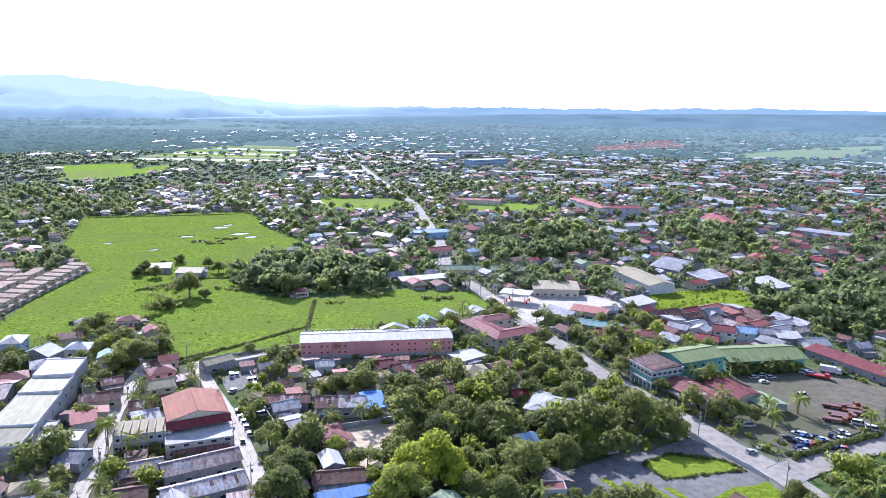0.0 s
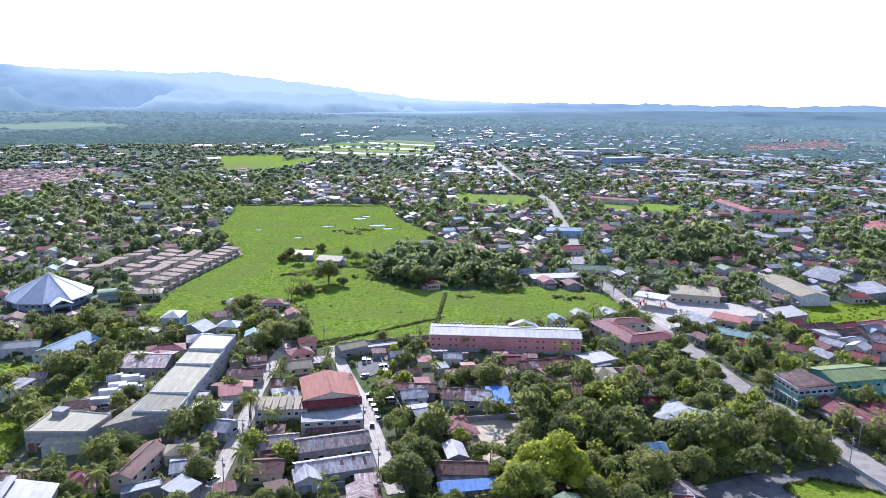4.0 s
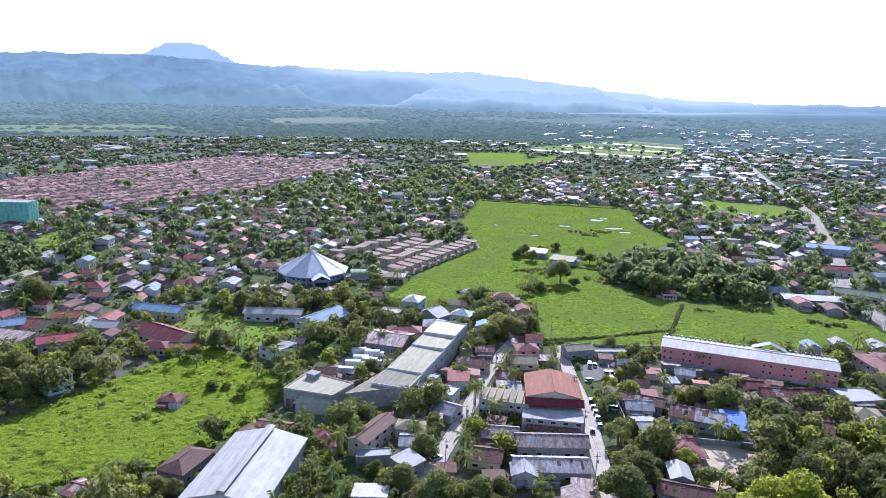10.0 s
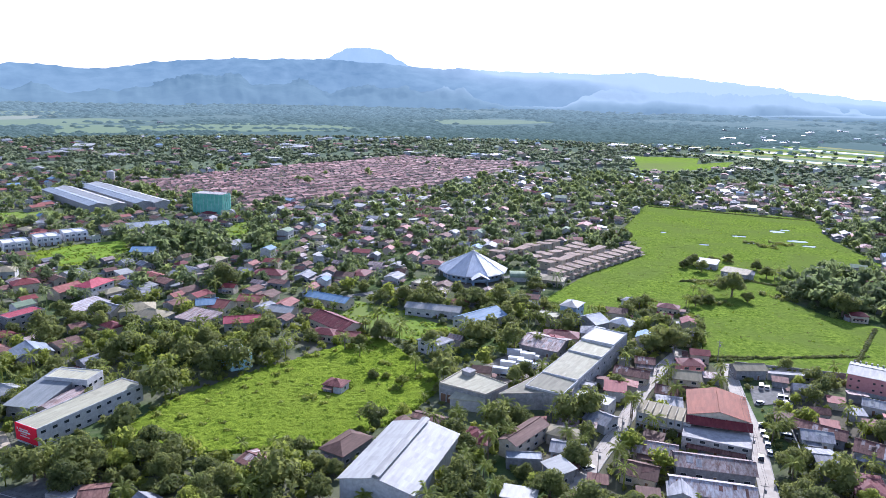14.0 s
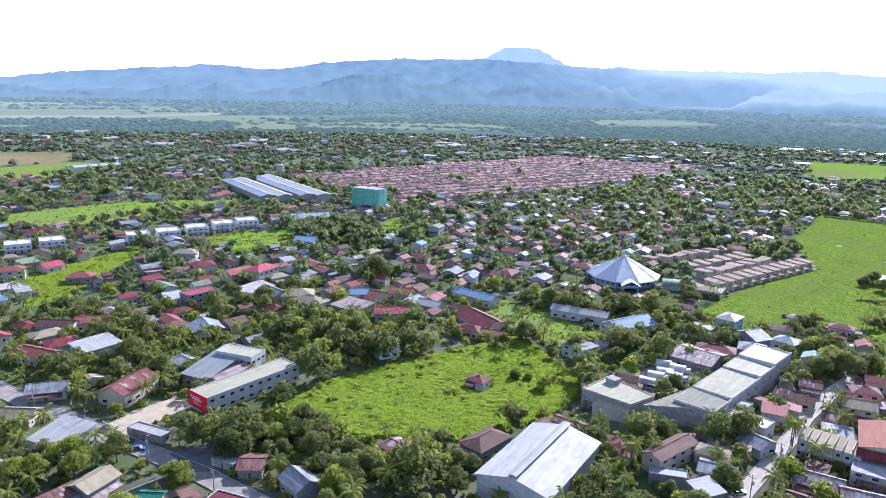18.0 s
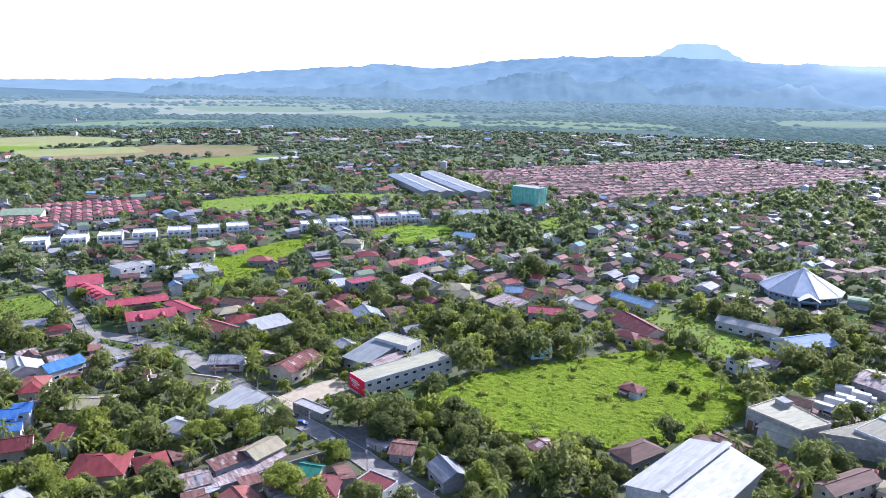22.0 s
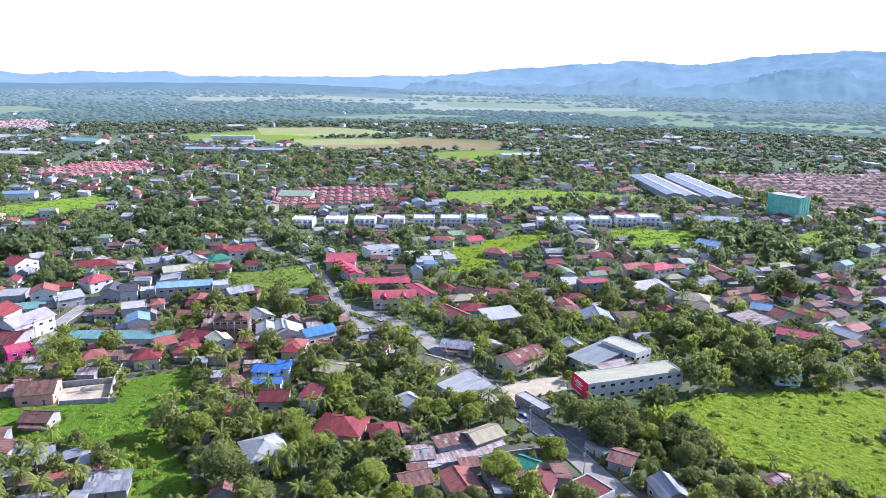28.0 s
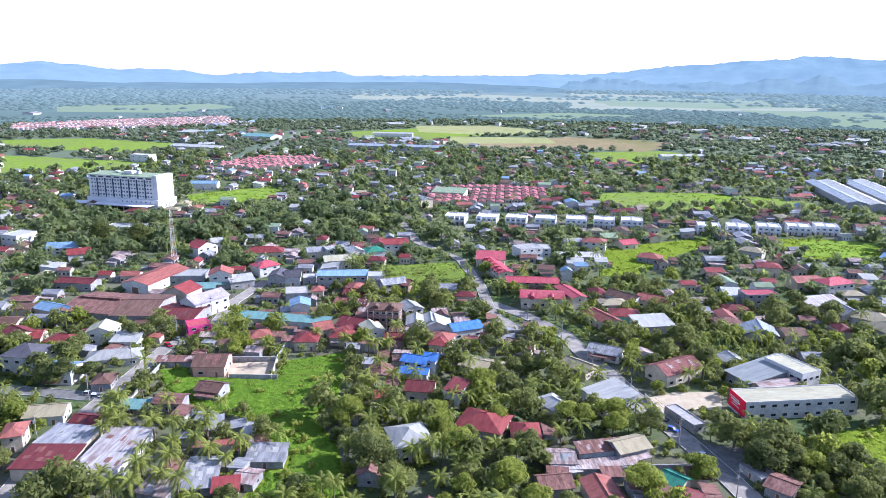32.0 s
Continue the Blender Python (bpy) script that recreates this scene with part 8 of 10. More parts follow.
def fill_town():
    """Small houses between the roads: those near by are things of their own, the rest one object."""
    rs = np.random.default_rng(5)
    p = polar(14000, 150, 1000, -36, 137, rs, 1.7)
    turn = np.degrees(np.arctan2(-p[:, 0], p[:, 1]))
    r = np.hypot(p[:, 0], p[:, 1])
    want = np.where(r < 340, 0.10, np.where(r < 720, 0.34, 0.22))
    want = np.where((turn < 12) & (r > 380), 0.5, want)
    want = np.where(in_any(p, DENSE), 0.7, want)
    want = np.where(in_any(p, WOODS + PALMS + GREEN), 0.03, want)
    ok = (rs.random(len(p)) < want) & free(p[:, 0], p[:, 1], 4.6, 4.6)
    p = p[ok]
    p = p[apart(p, 10.8)]
    r = np.hypot(p[:, 0], p[:, 1])
    order = np.argsort(r)
    p = p[order]
    crowd = polar(9000, 220, 480, -36, 0, rs, 1.8)
    crowd = crowd[in_any(crowd, SHANTY[2:3]) & free(crowd[:, 0], crowd[:, 1], 4.0, 3.5)]
    crowd = crowd[apart(crowd, 9.0)][:32]
    if len(crowd):
        p = np.concatenate([crowd, p])
    kinds = rs.choice(len(TOWN), len(p), p=WEIGHT / WEIGHT.sum())
    turn = np.degrees(np.arctan2(-p[:, 0], p[:, 1]))
    rots = np.where(turn < 62, 27.0, 100.0) + rs.choice([0, 90, 180, 270], len(p)) + rs.normal(0, 5, len(p))
    near = 30 + len(crowd)
    models = {}
    for (x, y), k, rot in zip(p[:near], kinds[:near], rots[:near]):
        if k not in models:
            models[k] = small_house(*TOWN[k])
            models[k].matrix_basis = pose(x, y, 0, 0, 0, rot)
        else:
            copy_thing(models[k], pose(x, y, 0, 0, 0, rot))
    for x, y in p:
        RECTS.append((x, y, 8, 8, 27))
    far, fk, fr = p[near:], kinds[near:], np.radians(rots[near:])
    names = sorted({"w_" + t[2] for t in TOWN}) + sorted({t[1] for t in TOWN}) + ["glass"]
    vs, ts, ms, n = [], [], [], 0
    for k, (_, rm, wm, roof, w, d, h) in enumerate(TOWN):
        sel = np.nonzero(fk == k)[0]
        if not len(sel):
            continue
        tris, mi, pts = [], [], []
        rv, rf, _ = roof_faces(roof, w, d, h, 0.6, 20)
        gb = []
        for u in np.arange(-w / 2 + 1.5, w / 2 - 1.0, 2.8):
            gb.append((u - 0.6, -d / 2 - 0.07, 1.0, u + 0.6, -d / 2 - 0.003, 2.2))
            gb.append((u - 0.6, d / 2 + 0.003, 1.0, u + 0.6, d / 2 + 0.07, 2.2))
        side = 1 if k % 2 else -1
        ax0, ax1 = sorted((side * (w / 2 + 0.65), side * (w / 2 + 4.2)))
        annex = box(ax0 + 0.3, -d * 0.3, 0, ax1 - 0.3, d * 0.42, 2.35)
        lean = slab([(ax0, -d * 0.36, 2.5), (ax1, -d * 0.36, 2.5), (ax1, d * 0.5, 2.9), (ax0, d * 0.5, 2.9)], [(0, 1, 2, 3)], 0.1)
        porch = slab([(-w * 0.4, -d / 2 - 2.9, 2.2), (w * 0.15, -d / 2 - 2.9, 2.2), (w * 0.15, -d / 2 - 0.7, 2.6), (-w * 0.4, -d / 2 - 0.7, 2.6)], [(0, 1, 2, 3)], 0.1)
        for (vv, ff), name in ((wall_faces(roof, w, d, h, 0.6, 20), "w_" + wm), (slab(rv, rf, 0.12), rm), (boxes(*gb), "glass"), (annex, "w_grey"), (lean, ("rust", "grey", "rustpale", "brown")[k % 4]), (porch, ("grey", "rust", "brown")[k % 3])):
            for q in ff:
                for j in range(1, len(q) - 1):
                    tris.append([q[0] + len(pts), q[j] + len(pts), q[j + 1] + len(pts)])
                    mi.append(names.index(name))
            pts += list(vv)
        tv, tt = np.array(pts), np.array(tris)
        c, s = np.cos(fr[sel])[:, None], np.sin(fr[sel])[:, None]
        k2 = rs.uniform(0.65, 1.2, len(sel))[:, None]
        x = (tv[None, :, 0] * c - tv[None, :, 1] * s) * k2 + far[sel, 0][:, None]
        y = (tv[None, :, 0] * s + tv[None, :, 1] * c) * k2 + far[sel, 1][:, None]
        vs.append(np.stack([x, y, np.broadcast_to(tv[None, :, 2], x.shape)], axis=2).reshape(-1, 3))
        ts.append((tt[None] + (n + np.arange(len(sel)) * len(tv))[:, None, None]).reshape(-1, 3))
        ms.append(np.tile(np.array(mi), len(sel)))
        n += len(sel) * len(tv)
    # the outskirts: the same houses further off
    out = polar(3600, 950, 1600, -34, 137, rs, 1.2)
    out = np.concatenate([out, polar(700, 1600, 2700, -34, 22, rs, 1.0), polar(160, 1600, 2300, 60, 137, rs, 1.0)])
    turn = np.degrees(np.arctan2(-out[:, 0], out[:, 1]))
    lumps = np.array([noise.noise(Vector((x * 0.004, y * 0.004, 5))) for x, y in out])
    out = out[free(out[:, 0], out[:, 1], 4, 4) & (rs.random(len(out)) < np.where(turn < 12, 0.75, 0.12) + np.where(lumps > 0.15, 0.25, 0))]
    ok = rs.choice(len(TOWN), len(out), p=WEIGHT / WEIGHT.sum())
    past = np.hypot(out[:, 0], out[:, 1]) > 1500
    ok = np.where(past, rs.choice([2, 3, 10, 8], len(out)), ok)
    wide = rs.random(len(out)) < 0.12
    ok = np.where(wide, rs.choice([2, 3], len(out)), ok)
    for k, (_, rm, wm, roof, w, d, h) in enumerate(TOWN):
        sel = np.nonzero(ok == k)[0]
        tris, mi, pts = [], [], []
        rv, rf, _ = roof_faces(roof, w, d, h, 0.6, 20)
        for (vv, ff), name in ((wall_faces(roof, w, d, h, 0.6, 20), "w_" + wm), (slab(rv, rf, 0.12), rm)):
            for q in ff:
                for j in range(1, len(q) - 1):
                    tris.append([q[0] + len(pts), q[j] + len(pts), q[j + 1] + len(pts)])
                    mi.append(names.index(name))
            pts += list(vv)
        tv, tt = np.array(pts), np.array(tris)
        a = rs.uniform(0, 6.28, len(sel))[:, None]
        k2 = (rs.uniform(0.9, 1.6, len(sel)) * np.where(wide[sel], 2.2, 1.0))[:, None]
        x = (tv[None, :, 0] * np.cos(a) - tv[None, :, 1] * np.sin(a)) * k2 + out[sel, 0][:, None]
        y = (tv[None, :, 0] * np.sin(a) + tv[None, :, 1] * np.cos(a)) * k2 + out[sel, 1][:, None]
        vs.append(np.stack([x, y, np.broadcast_to(tv[None, :, 2] * 1.2, x.shape)], axis=2).reshape(-1, 3))
        ts.append((tt[None] + (n + np.arange(len(sel)) * len(tv))[:, None, None]).reshape(-1, 3))
        ms.append(np.tile(np.array(mi), len(sel)))
        n += len(sel) * len(tv)
    tagged(new("town_houses", tri_mesh("town_houses", np.concatenate(vs), np.concatenate(ts), names, np.concatenate(ms))), "hundreds of small houses with metal roofs in many colours", "houses", kind="stuff")


fill_town()


def lean_tos():
    """Low patched sheds and lean-tos crowded between the houses near the camera."""
    rs = np.random.default_rng(19)
    p = polar(6000, 145, 330, -36, 137, rs, 1.8)
    p = p[in_any(p, SHANTY) & free(p[:, 0], p[:, 1], 1.6, 1.6)]
    p = p[apart(p, 5.6)]
    crowd = in_any(p, SHANTY[2:3])
    p = np.concatenate([p[crowd][:55], p[~crowd][:95]])
    models = []
    for roof_mat, wall_mat, w, d, h in (("rust", "grey", 5.5, 4, 2.7), ("rustpale", "grey", 6.5, 4.5, 3.0), ("grey", "concrete", 5, 4.5, 2.8), ("brown", "cream", 6, 4.5, 3.1), ("rust", "concrete", 7, 4, 3.2), ("coral", "cream", 5.5, 4.5, 3.0)):
        models.append(building("lean_to_shed", 0, 0, w, d, 0, h, "shed", roof_mat, wall_mat, 1, False, 7, 0.5, False, "low lean-to shed with a patched %s metal roof" % ROOF_COLOURS[roof_mat]))
    for i, (x, y) in enumerate(p):
        turn = math.degrees(math.atan2(-x, y))
        m = pose(x, y, 0, 0, 0, (27 if turn < 62 else 100) + 90 * rs.integers(0, 4) + rs.normal(0, 6))
        if i < len(models):
            models[i].matrix_basis = m
        else:
            copy_thing(models[i % len(models)], m)
        RECTS.append((x, y, 5, 4, 27))


lean_tos()

# ---- trees ----
BROAD = [make_tree("mango_tree", 1, 4.6, 5.0, "leaf_mango", 2500, 0.36, "dense dark green mango tree"), make_tree("mango_tree", 2, 3.8, 4.2, "leaf_mango", 1900, 0.34, "dense dark green mango tree"),
         make_tree("shade_tree", 3, 5.2, 5.6, "leaf_wood", 2700, 0.37, "broad green shade tree"), make_tree("acacia_tree", 4, 4.4, 5.2, "leaf_bright", 2300, 0.34, "bright yellow-green acacia tree"),
         make_tree("shade_tree", 5, 3.4, 3.9, "leaf_wood", 1600, 0.33, "round green shade tree"), make_tree("fruit_tree", 6, 2.6, 2.8, "leaf_bright", 1000, 0.32, "small bright green fruit tree")]
ACACIA = make_tree("acacia_tree", 7, 4.4, 4.8, "leaf_acacia", 2600, 0.34, "spreading yellow-green acacia tree in new leaf")
COCONUT = [make_palm(21, 7.0, "tall coconut palm with feathery fronds"), make_palm(22, 5.8, "leaning coconut palm with feathery fronds"), make_palm(23, 8.2, "very tall slender coconut palm")]


def light_template(seed, r, h, count, size):
    rs = np.random.default_rng(seed)
    return leaves(crown_blobs(rs, r, h, 4), count, size, rs)


def canopy_template(seed, r, h):
    """A far crown: three jittered masses and a few leaf sprays that break their outline."""
    rs = np.random.default_rng(seed)
    v, t = leaves(crown_blobs(rs, r, h, 3), 9, 1.7, rs)
    vs, ts, n = [v], [t], len(v)
    for k in range(2):
        a, q = rs.uniform(0, 6.28), r * 0.5
        vs.append(ICO_V * r * rs.uniform(0.45, 0.6) * rs.uniform(0.8, 1.15, ICO_V.shape) + np.array([q * math.cos(a), q * math.sin(a), h * rs.uniform(0.7, 1.05)]))
        ts.append(ICO_F + n)
        n += len(ICO_V)
    return np.concatenate(vs), np.concatenate(ts)


def big_tree(kind, x, y, r):
    """A large tree of its own: kind is a model's index, r its crown radius."""
    m = ACACIA if kind == 6 else BROAD[kind]
    s = r / (4.6, 3.8, 5.2, 4.4, 3.4, 2.6, 4.4)[kind]
    made = copy_thing(m, pose(x, y, 0))
    made.matrix_basis = pose(x, y, 0, 0, 0, x * 37 % 360) @ Matrix.Diagonal((s, s, s * 0.92, 1))
    BIG.append((x, y, r))


BIG = []


def big_palm(kind, x, y, s):
    made = copy_thing(COCONUT[kind], pose(x, y, 0))
    made.matrix_basis = pose(x, y, 0, 0, 0, x * 53 % 360) @ Matrix.Diagonal((s, s, s, 1))
    BIG.append((x, y, 2.0))


big_tree(6, -1.0, 199.5, 10)
ACACIA.matrix_basis = pose(-9.5, 196.5, 0, 0, 0, 70) @ Matrix.Diagonal((1.7, 1.7, 1.56, 1))
BIG.append((-9.5, 196.5, 7.5))
big_tree(6, 6.5, 193.0, 6.5)
big_tree(3, -8.7, 188.3, 7)
big_tree(2, -13.3, 209.1, 5)
big_tree(0, 16.8, 228.8, 8)
big_tree(2, 27.4, 201.2, 8)
big_tree(2, 39.1, 208.9, 7)
big_tree(0, 5.2, 239.9, 7)
big_tree(0, 1.1, 221.6, 7)
big_tree(0, 20.8, 185.5, 6)
big_tree(3, -13.3, 183.7, 6)
big_tree(2, 72.3, 237.8, 9)
big_tree(2, 82.0, 229.7, 6)
big_tree(4, 130.7, 295.9, 4)
big_tree(2, 105.0, 248.2, 5)
big_tree(2, 111.5, 248.4, 5)
big_tree(2, 116.9, 245.8, 4)
big_tree(2, 79.6, 291.7, 5)
big_tree(2, 60.3, 293.4, 5)
big_tree(2, 44.0, 282.7, 5)
big_tree(2, 49.1, 256.4, 6)
big_tree(2, 61.5, 234.7, 6)
big_tree(0, 34.9, 231.6, 6)
big_tree(3, 50.2, 223.3, 5)
big_tree(0, -43.4, 197.1, 7)
big_tree(0, -43.9, 184.1, 8)
big_tree(3, -33.7, 215.0, 4)
big_tree(2, -30.3, 264.0, 7)
big_tree(2, -39.6, 266.1, 5)
big_tree(0, -17.1, 267.0, 5)
big_tree(3, 12.0, 258.0, 6)
big_tree(0, -7.5, 251.8, 6)
big_tree(0, 11.1, 187.6, 6)
big_tree(2, -57.0, 221.5, 5)
big_tree(0, -88.6, 153.0, 7)
big_tree(0, -101.3, 155.4, 6)
big_tree(0, -80.3, 162.6, 5)
big_tree(2, -147.6, 403.4, 9)
big_tree(2, -136.3, 398.0, 4)
big_tree(0, -197.3, 460.2, 5)
big_tree(2, -184.8, 446.4, 5)
big_tree(0, -197.2, 448.1, 4)
big_tree(2, -188.4, 471.1, 4)
big_tree(2, -183.9, 487.8, 4)
big_tree(2, -148.5, 461.5, 5)
big_tree(0, -160.9, 479.2, 4)
big_tree(0, -150.2, 377.6, 4)
big_tree(2, -153.5, 368.3, 4)
big_tree(0, -176.1, 337.1, 4)
big_tree(2, -174.4, 347.6, 4)
big_tree(0, -201.0, 175.4, 2.6)
big_tree(5, -197.7, 179.1, 2)
big_tree(2, -209.5, 203.3, 3.2)
big_tree(0, -231.9, 207.7, 6)
big_tree(2, -189.1, 204.2, 3)
big_tree(2, -194.2, 205.6, 4)
big_tree(3, -187.4, 178.4, 3)
big_tree(2, -130.5, 293.8, 7)
big_tree(2, -136.3, 284.3, 6)
big_tree(0, -277.2, 489.3, 6)
big_tree(0, -270.7, 499.4, 6)
big_tree(2, -91.2, 410.6, 8)
big_tree(2, -126.9, 305.9, 6)
big_tree(0, -356.9, 200.7, 9)
big_tree(2, -277.1, 144.9, 6)
big_tree(2, -231.9, 193.9, 4)
big_tree(2, -206.8, 215.7, 6)
big_tree(2, -285.6, 320.4, 5)
big_tree(2, -230.1, 324.8, 6)
big_tree(0, -216.5, 290.8, 6)
big_tree(2, -266.9, 256.2, 6)
big_tree(0, -159.1, 219.1, 5)
big_tree(0, -106.9, 175.9, 5)
big_tree(2, -292.2, 50.1, 8)
big_tree(3, -201.0, -35.7, 5)
big_tree(3, -180.2, 24.7, 6)
big_tree(3, -191.9, 42.0, 5)
big_tree(3, -234.4, -27.5, 6)
big_tree(2, -225.4, -13.0, 5)
big_tree(3, -220.1, 18.7, 6)
big_tree(3, -218.4, 3.6, 5)
big_tree(2, -213.9, 55.4, 6)
big_tree(2, -211.8, 67.8, 6)
big_tree(4, -222.3, 81.1, 3.2)
big_tree(4, -203.8, 83.0, 4)
big_tree(0, -200.8, 60.7, 6)
big_tree(0, -275.4, 57.0, 6)
big_tree(3, -233.1, -27.6, 6)
big_tree(3, -190.1, -28.0, 6)
big_tree(0, -179.7, -52.3, 7)
big_tree(3, -210.8, -39.4, 5)
big_tree(3, -203.1, -67.5, 6)
big_tree(0, -214.5, -181.3, 6)
big_tree(0, -214.2, -188.1, 5)
big_tree(3, -217.0, 8.2, 5)
big_tree(0, -213.4, -0.0, 4)
big_tree(2, -410.9, -303.7, 9)
big_tree(0, -412.9, -276.3, 9)
big_tree(3, -213.6, -19.4, 4)
big_tree(0, -219.0, -67.5, 5)
big_tree(3, -158.5, -65.1, 4)
big_tree(2, -168.3, -42.7, 6)
big_tree(3, -174.4, -12.1, 6)
big_tree(2, -175.0, -23.2, 5)
big_palm(1, 124.6, 250.5, 1.15)
big_palm(1, 138.4, 253.7, 1.15)
big_palm(2, 120.9, 237.5, 1)
big_palm(0, 158.0, 239.7, 1)
big_palm(2, -1.7, 302.5, 1)
big_palm(1, 46.9, 314.3, 0.9)
big_palm(1, -28.8, 289.5, 0.9)
big_palm(0, -18.1, 249.0, 0.8)
big_palm(1, -66.3, 247.1, 0.9)
big_palm(2, -67.8, 237.0, 0.8)
big_palm(2, -22.1, 206.9, 0.8)
big_palm(1, -26.4, 204.9, 0.7)
big_palm(1, -97.9, 265.7, 1)
big_palm(1, -113.9, 248.1, 1)
big_palm(2, -111.1, 219.7, 1)
big_palm(2, 33.3, 309.6, 0.9)
big_palm(2, -110.1, 218.8, 1.1)
big_palm(0, -105.0, 243.4, 1)
big_palm(2, -102.1, 276.1, 0.9)
big_palm(0, -147.0, 166.6, 1)
big_palm(2, -141.6, 174.3, 1)
big_palm(0, -115.4, 184.0, 0.9)
big_palm(0, -109.4, 185.0, 0.8)
big_palm(2, -128.1, 170.2, 0.9)
big_palm(0, -127.1, 146.9, 0.9)
big_palm(0, -97.1, 250.7, 0.9)
big_palm(1, -176.9, 341.9, 0.8)
big_palm(0, -174.1, 350.5, 0.8)
big_palm(2, -172.0, 339.4, 0.8)
big_palm(0, -164.7, 389.8, 0.8)
big_palm(1, -158.6, 387.0, 0.9)
big_palm(2, -162.1, 419.1, 0.8)
big_palm(0, -142.1, 457.3, 1)
big_palm(0, -147.5, 459.1, 0.8)
big_palm(2, -156.4, 362.5, 0.8)
big_palm(2, -161.6, 480.7, 0.8)
big_palm(2, -120.1, 488.7, 0.9)
big_palm(1, -222.7, 186.7, 0.9)
big_palm(0, -194.4, 192.5, 0.9)
big_palm(0, -155.0, 380.0, 0.9)
big_palm(1, -155.6, 364.5, 0.8)
big_palm(1, -143.1, 469.2, 1)
big_palm(2, -46.1, 306.6, 0.8)
big_palm(0, -176.2, 252.3, 0.9)
big_palm(2, -180.5, 241.2, 0.9)
big_palm(2, -233.8, 187.4, 0.9)
big_palm(0, -245.4, 209.2, 0.9)
big_palm(1, -149.7, 169.1, 1.1)
big_palm(1, -142.6, 178.8, 1.1)
big_palm(2, -139.8, 183.3, 1)
big_palm(0, -135.2, 185.5, 0.9)
big_palm(1, -172.6, 113.2, 1)
big_palm(2, -161.9, 99.2, 1)
big_palm(1, -164.8, 96.6, 0.9)
big_palm(1, -236.4, 223.2, 1)
big_palm(0, -251.8, 222.5, 1.1)
big_palm(1, -281.4, 218.2, 0.8)
big_palm(2, -259.0, -74.1, 1)
big_palm(0, -263.6, -70.3, 1)
big_palm(2, -280.4, -70.1, 1)
big_palm(2, -241.0, -67.0, 1)
big_palm(2, -231.2, -59.5, 1)
big_palm(0, -225.9, -64.3, 1)
big_palm(1, -227.1, -82.9, 1)
big_palm(0, -215.1, -66.6, 0.9)
big_palm(0, -186.4, -32.9, 1)
big_palm(2, -185.6, -36.5, 1)
big_palm(0, -183.6, -41.2, 1)
big_palm(0, -182.7, -27.9, 0.9)
big_palm(1, -227.1, 31.1, 0.9)
big_palm(1, -213.5, 58.2, 1)
big_palm(1, -183.0, 68.8, 1)
big_palm(0, -278.4, 0.8, 0.9)
big_palm(1, -194.4, -18.2, 0.9)
big_palm(1, -266.8, -89.5, 1)
big_palm(0, -238.2, 6.2, 0.9)
big_palm(0, -196.8, -145.8, 1.1)
big_palm(0, -149.3, -116.3, 1.1)
big_palm(0, -159.3, -115.2, 1.1)
big_palm(1, -178.5, -108.8, 1)
big_palm(2, -187.7, -109.1, 1)
big_palm(0, -155.2, -100.5, 1.1)
big_palm(0, -165.2, -108.4, 1.1)
big_palm(2, -150.3, -111.1, 1)
big_palm(0, -172.0, -99.5, 1)
big_palm(2, -182.2, -117.6, 1)
big_palm(0, -184.4, -125.6, 1)
big_palm(1, -186.8, -143.1, 1)
big_palm(0, -182.3, -136.1, 1)
big_palm(1, -158.0, -107.6, 1)
big_palm(1, -213.1, -196.4, 0.9)
big_palm(2, -227.7, -202.4, 0.9)
big_palm(0, -203.4, -112.5, 0.8)
big_palm(1, -180.0, -93.1, 0.8)
big_palm(2, -268.9, -102.3, 0.8)
big_palm(2, -161.0, -58.1, 0.9)
big_palm(0, -164.3, -62.4, 0.8)
big_palm(2, -254.8, -119.0, 0.8)
big_palm(2, -232.0, -217.5, 0.9)


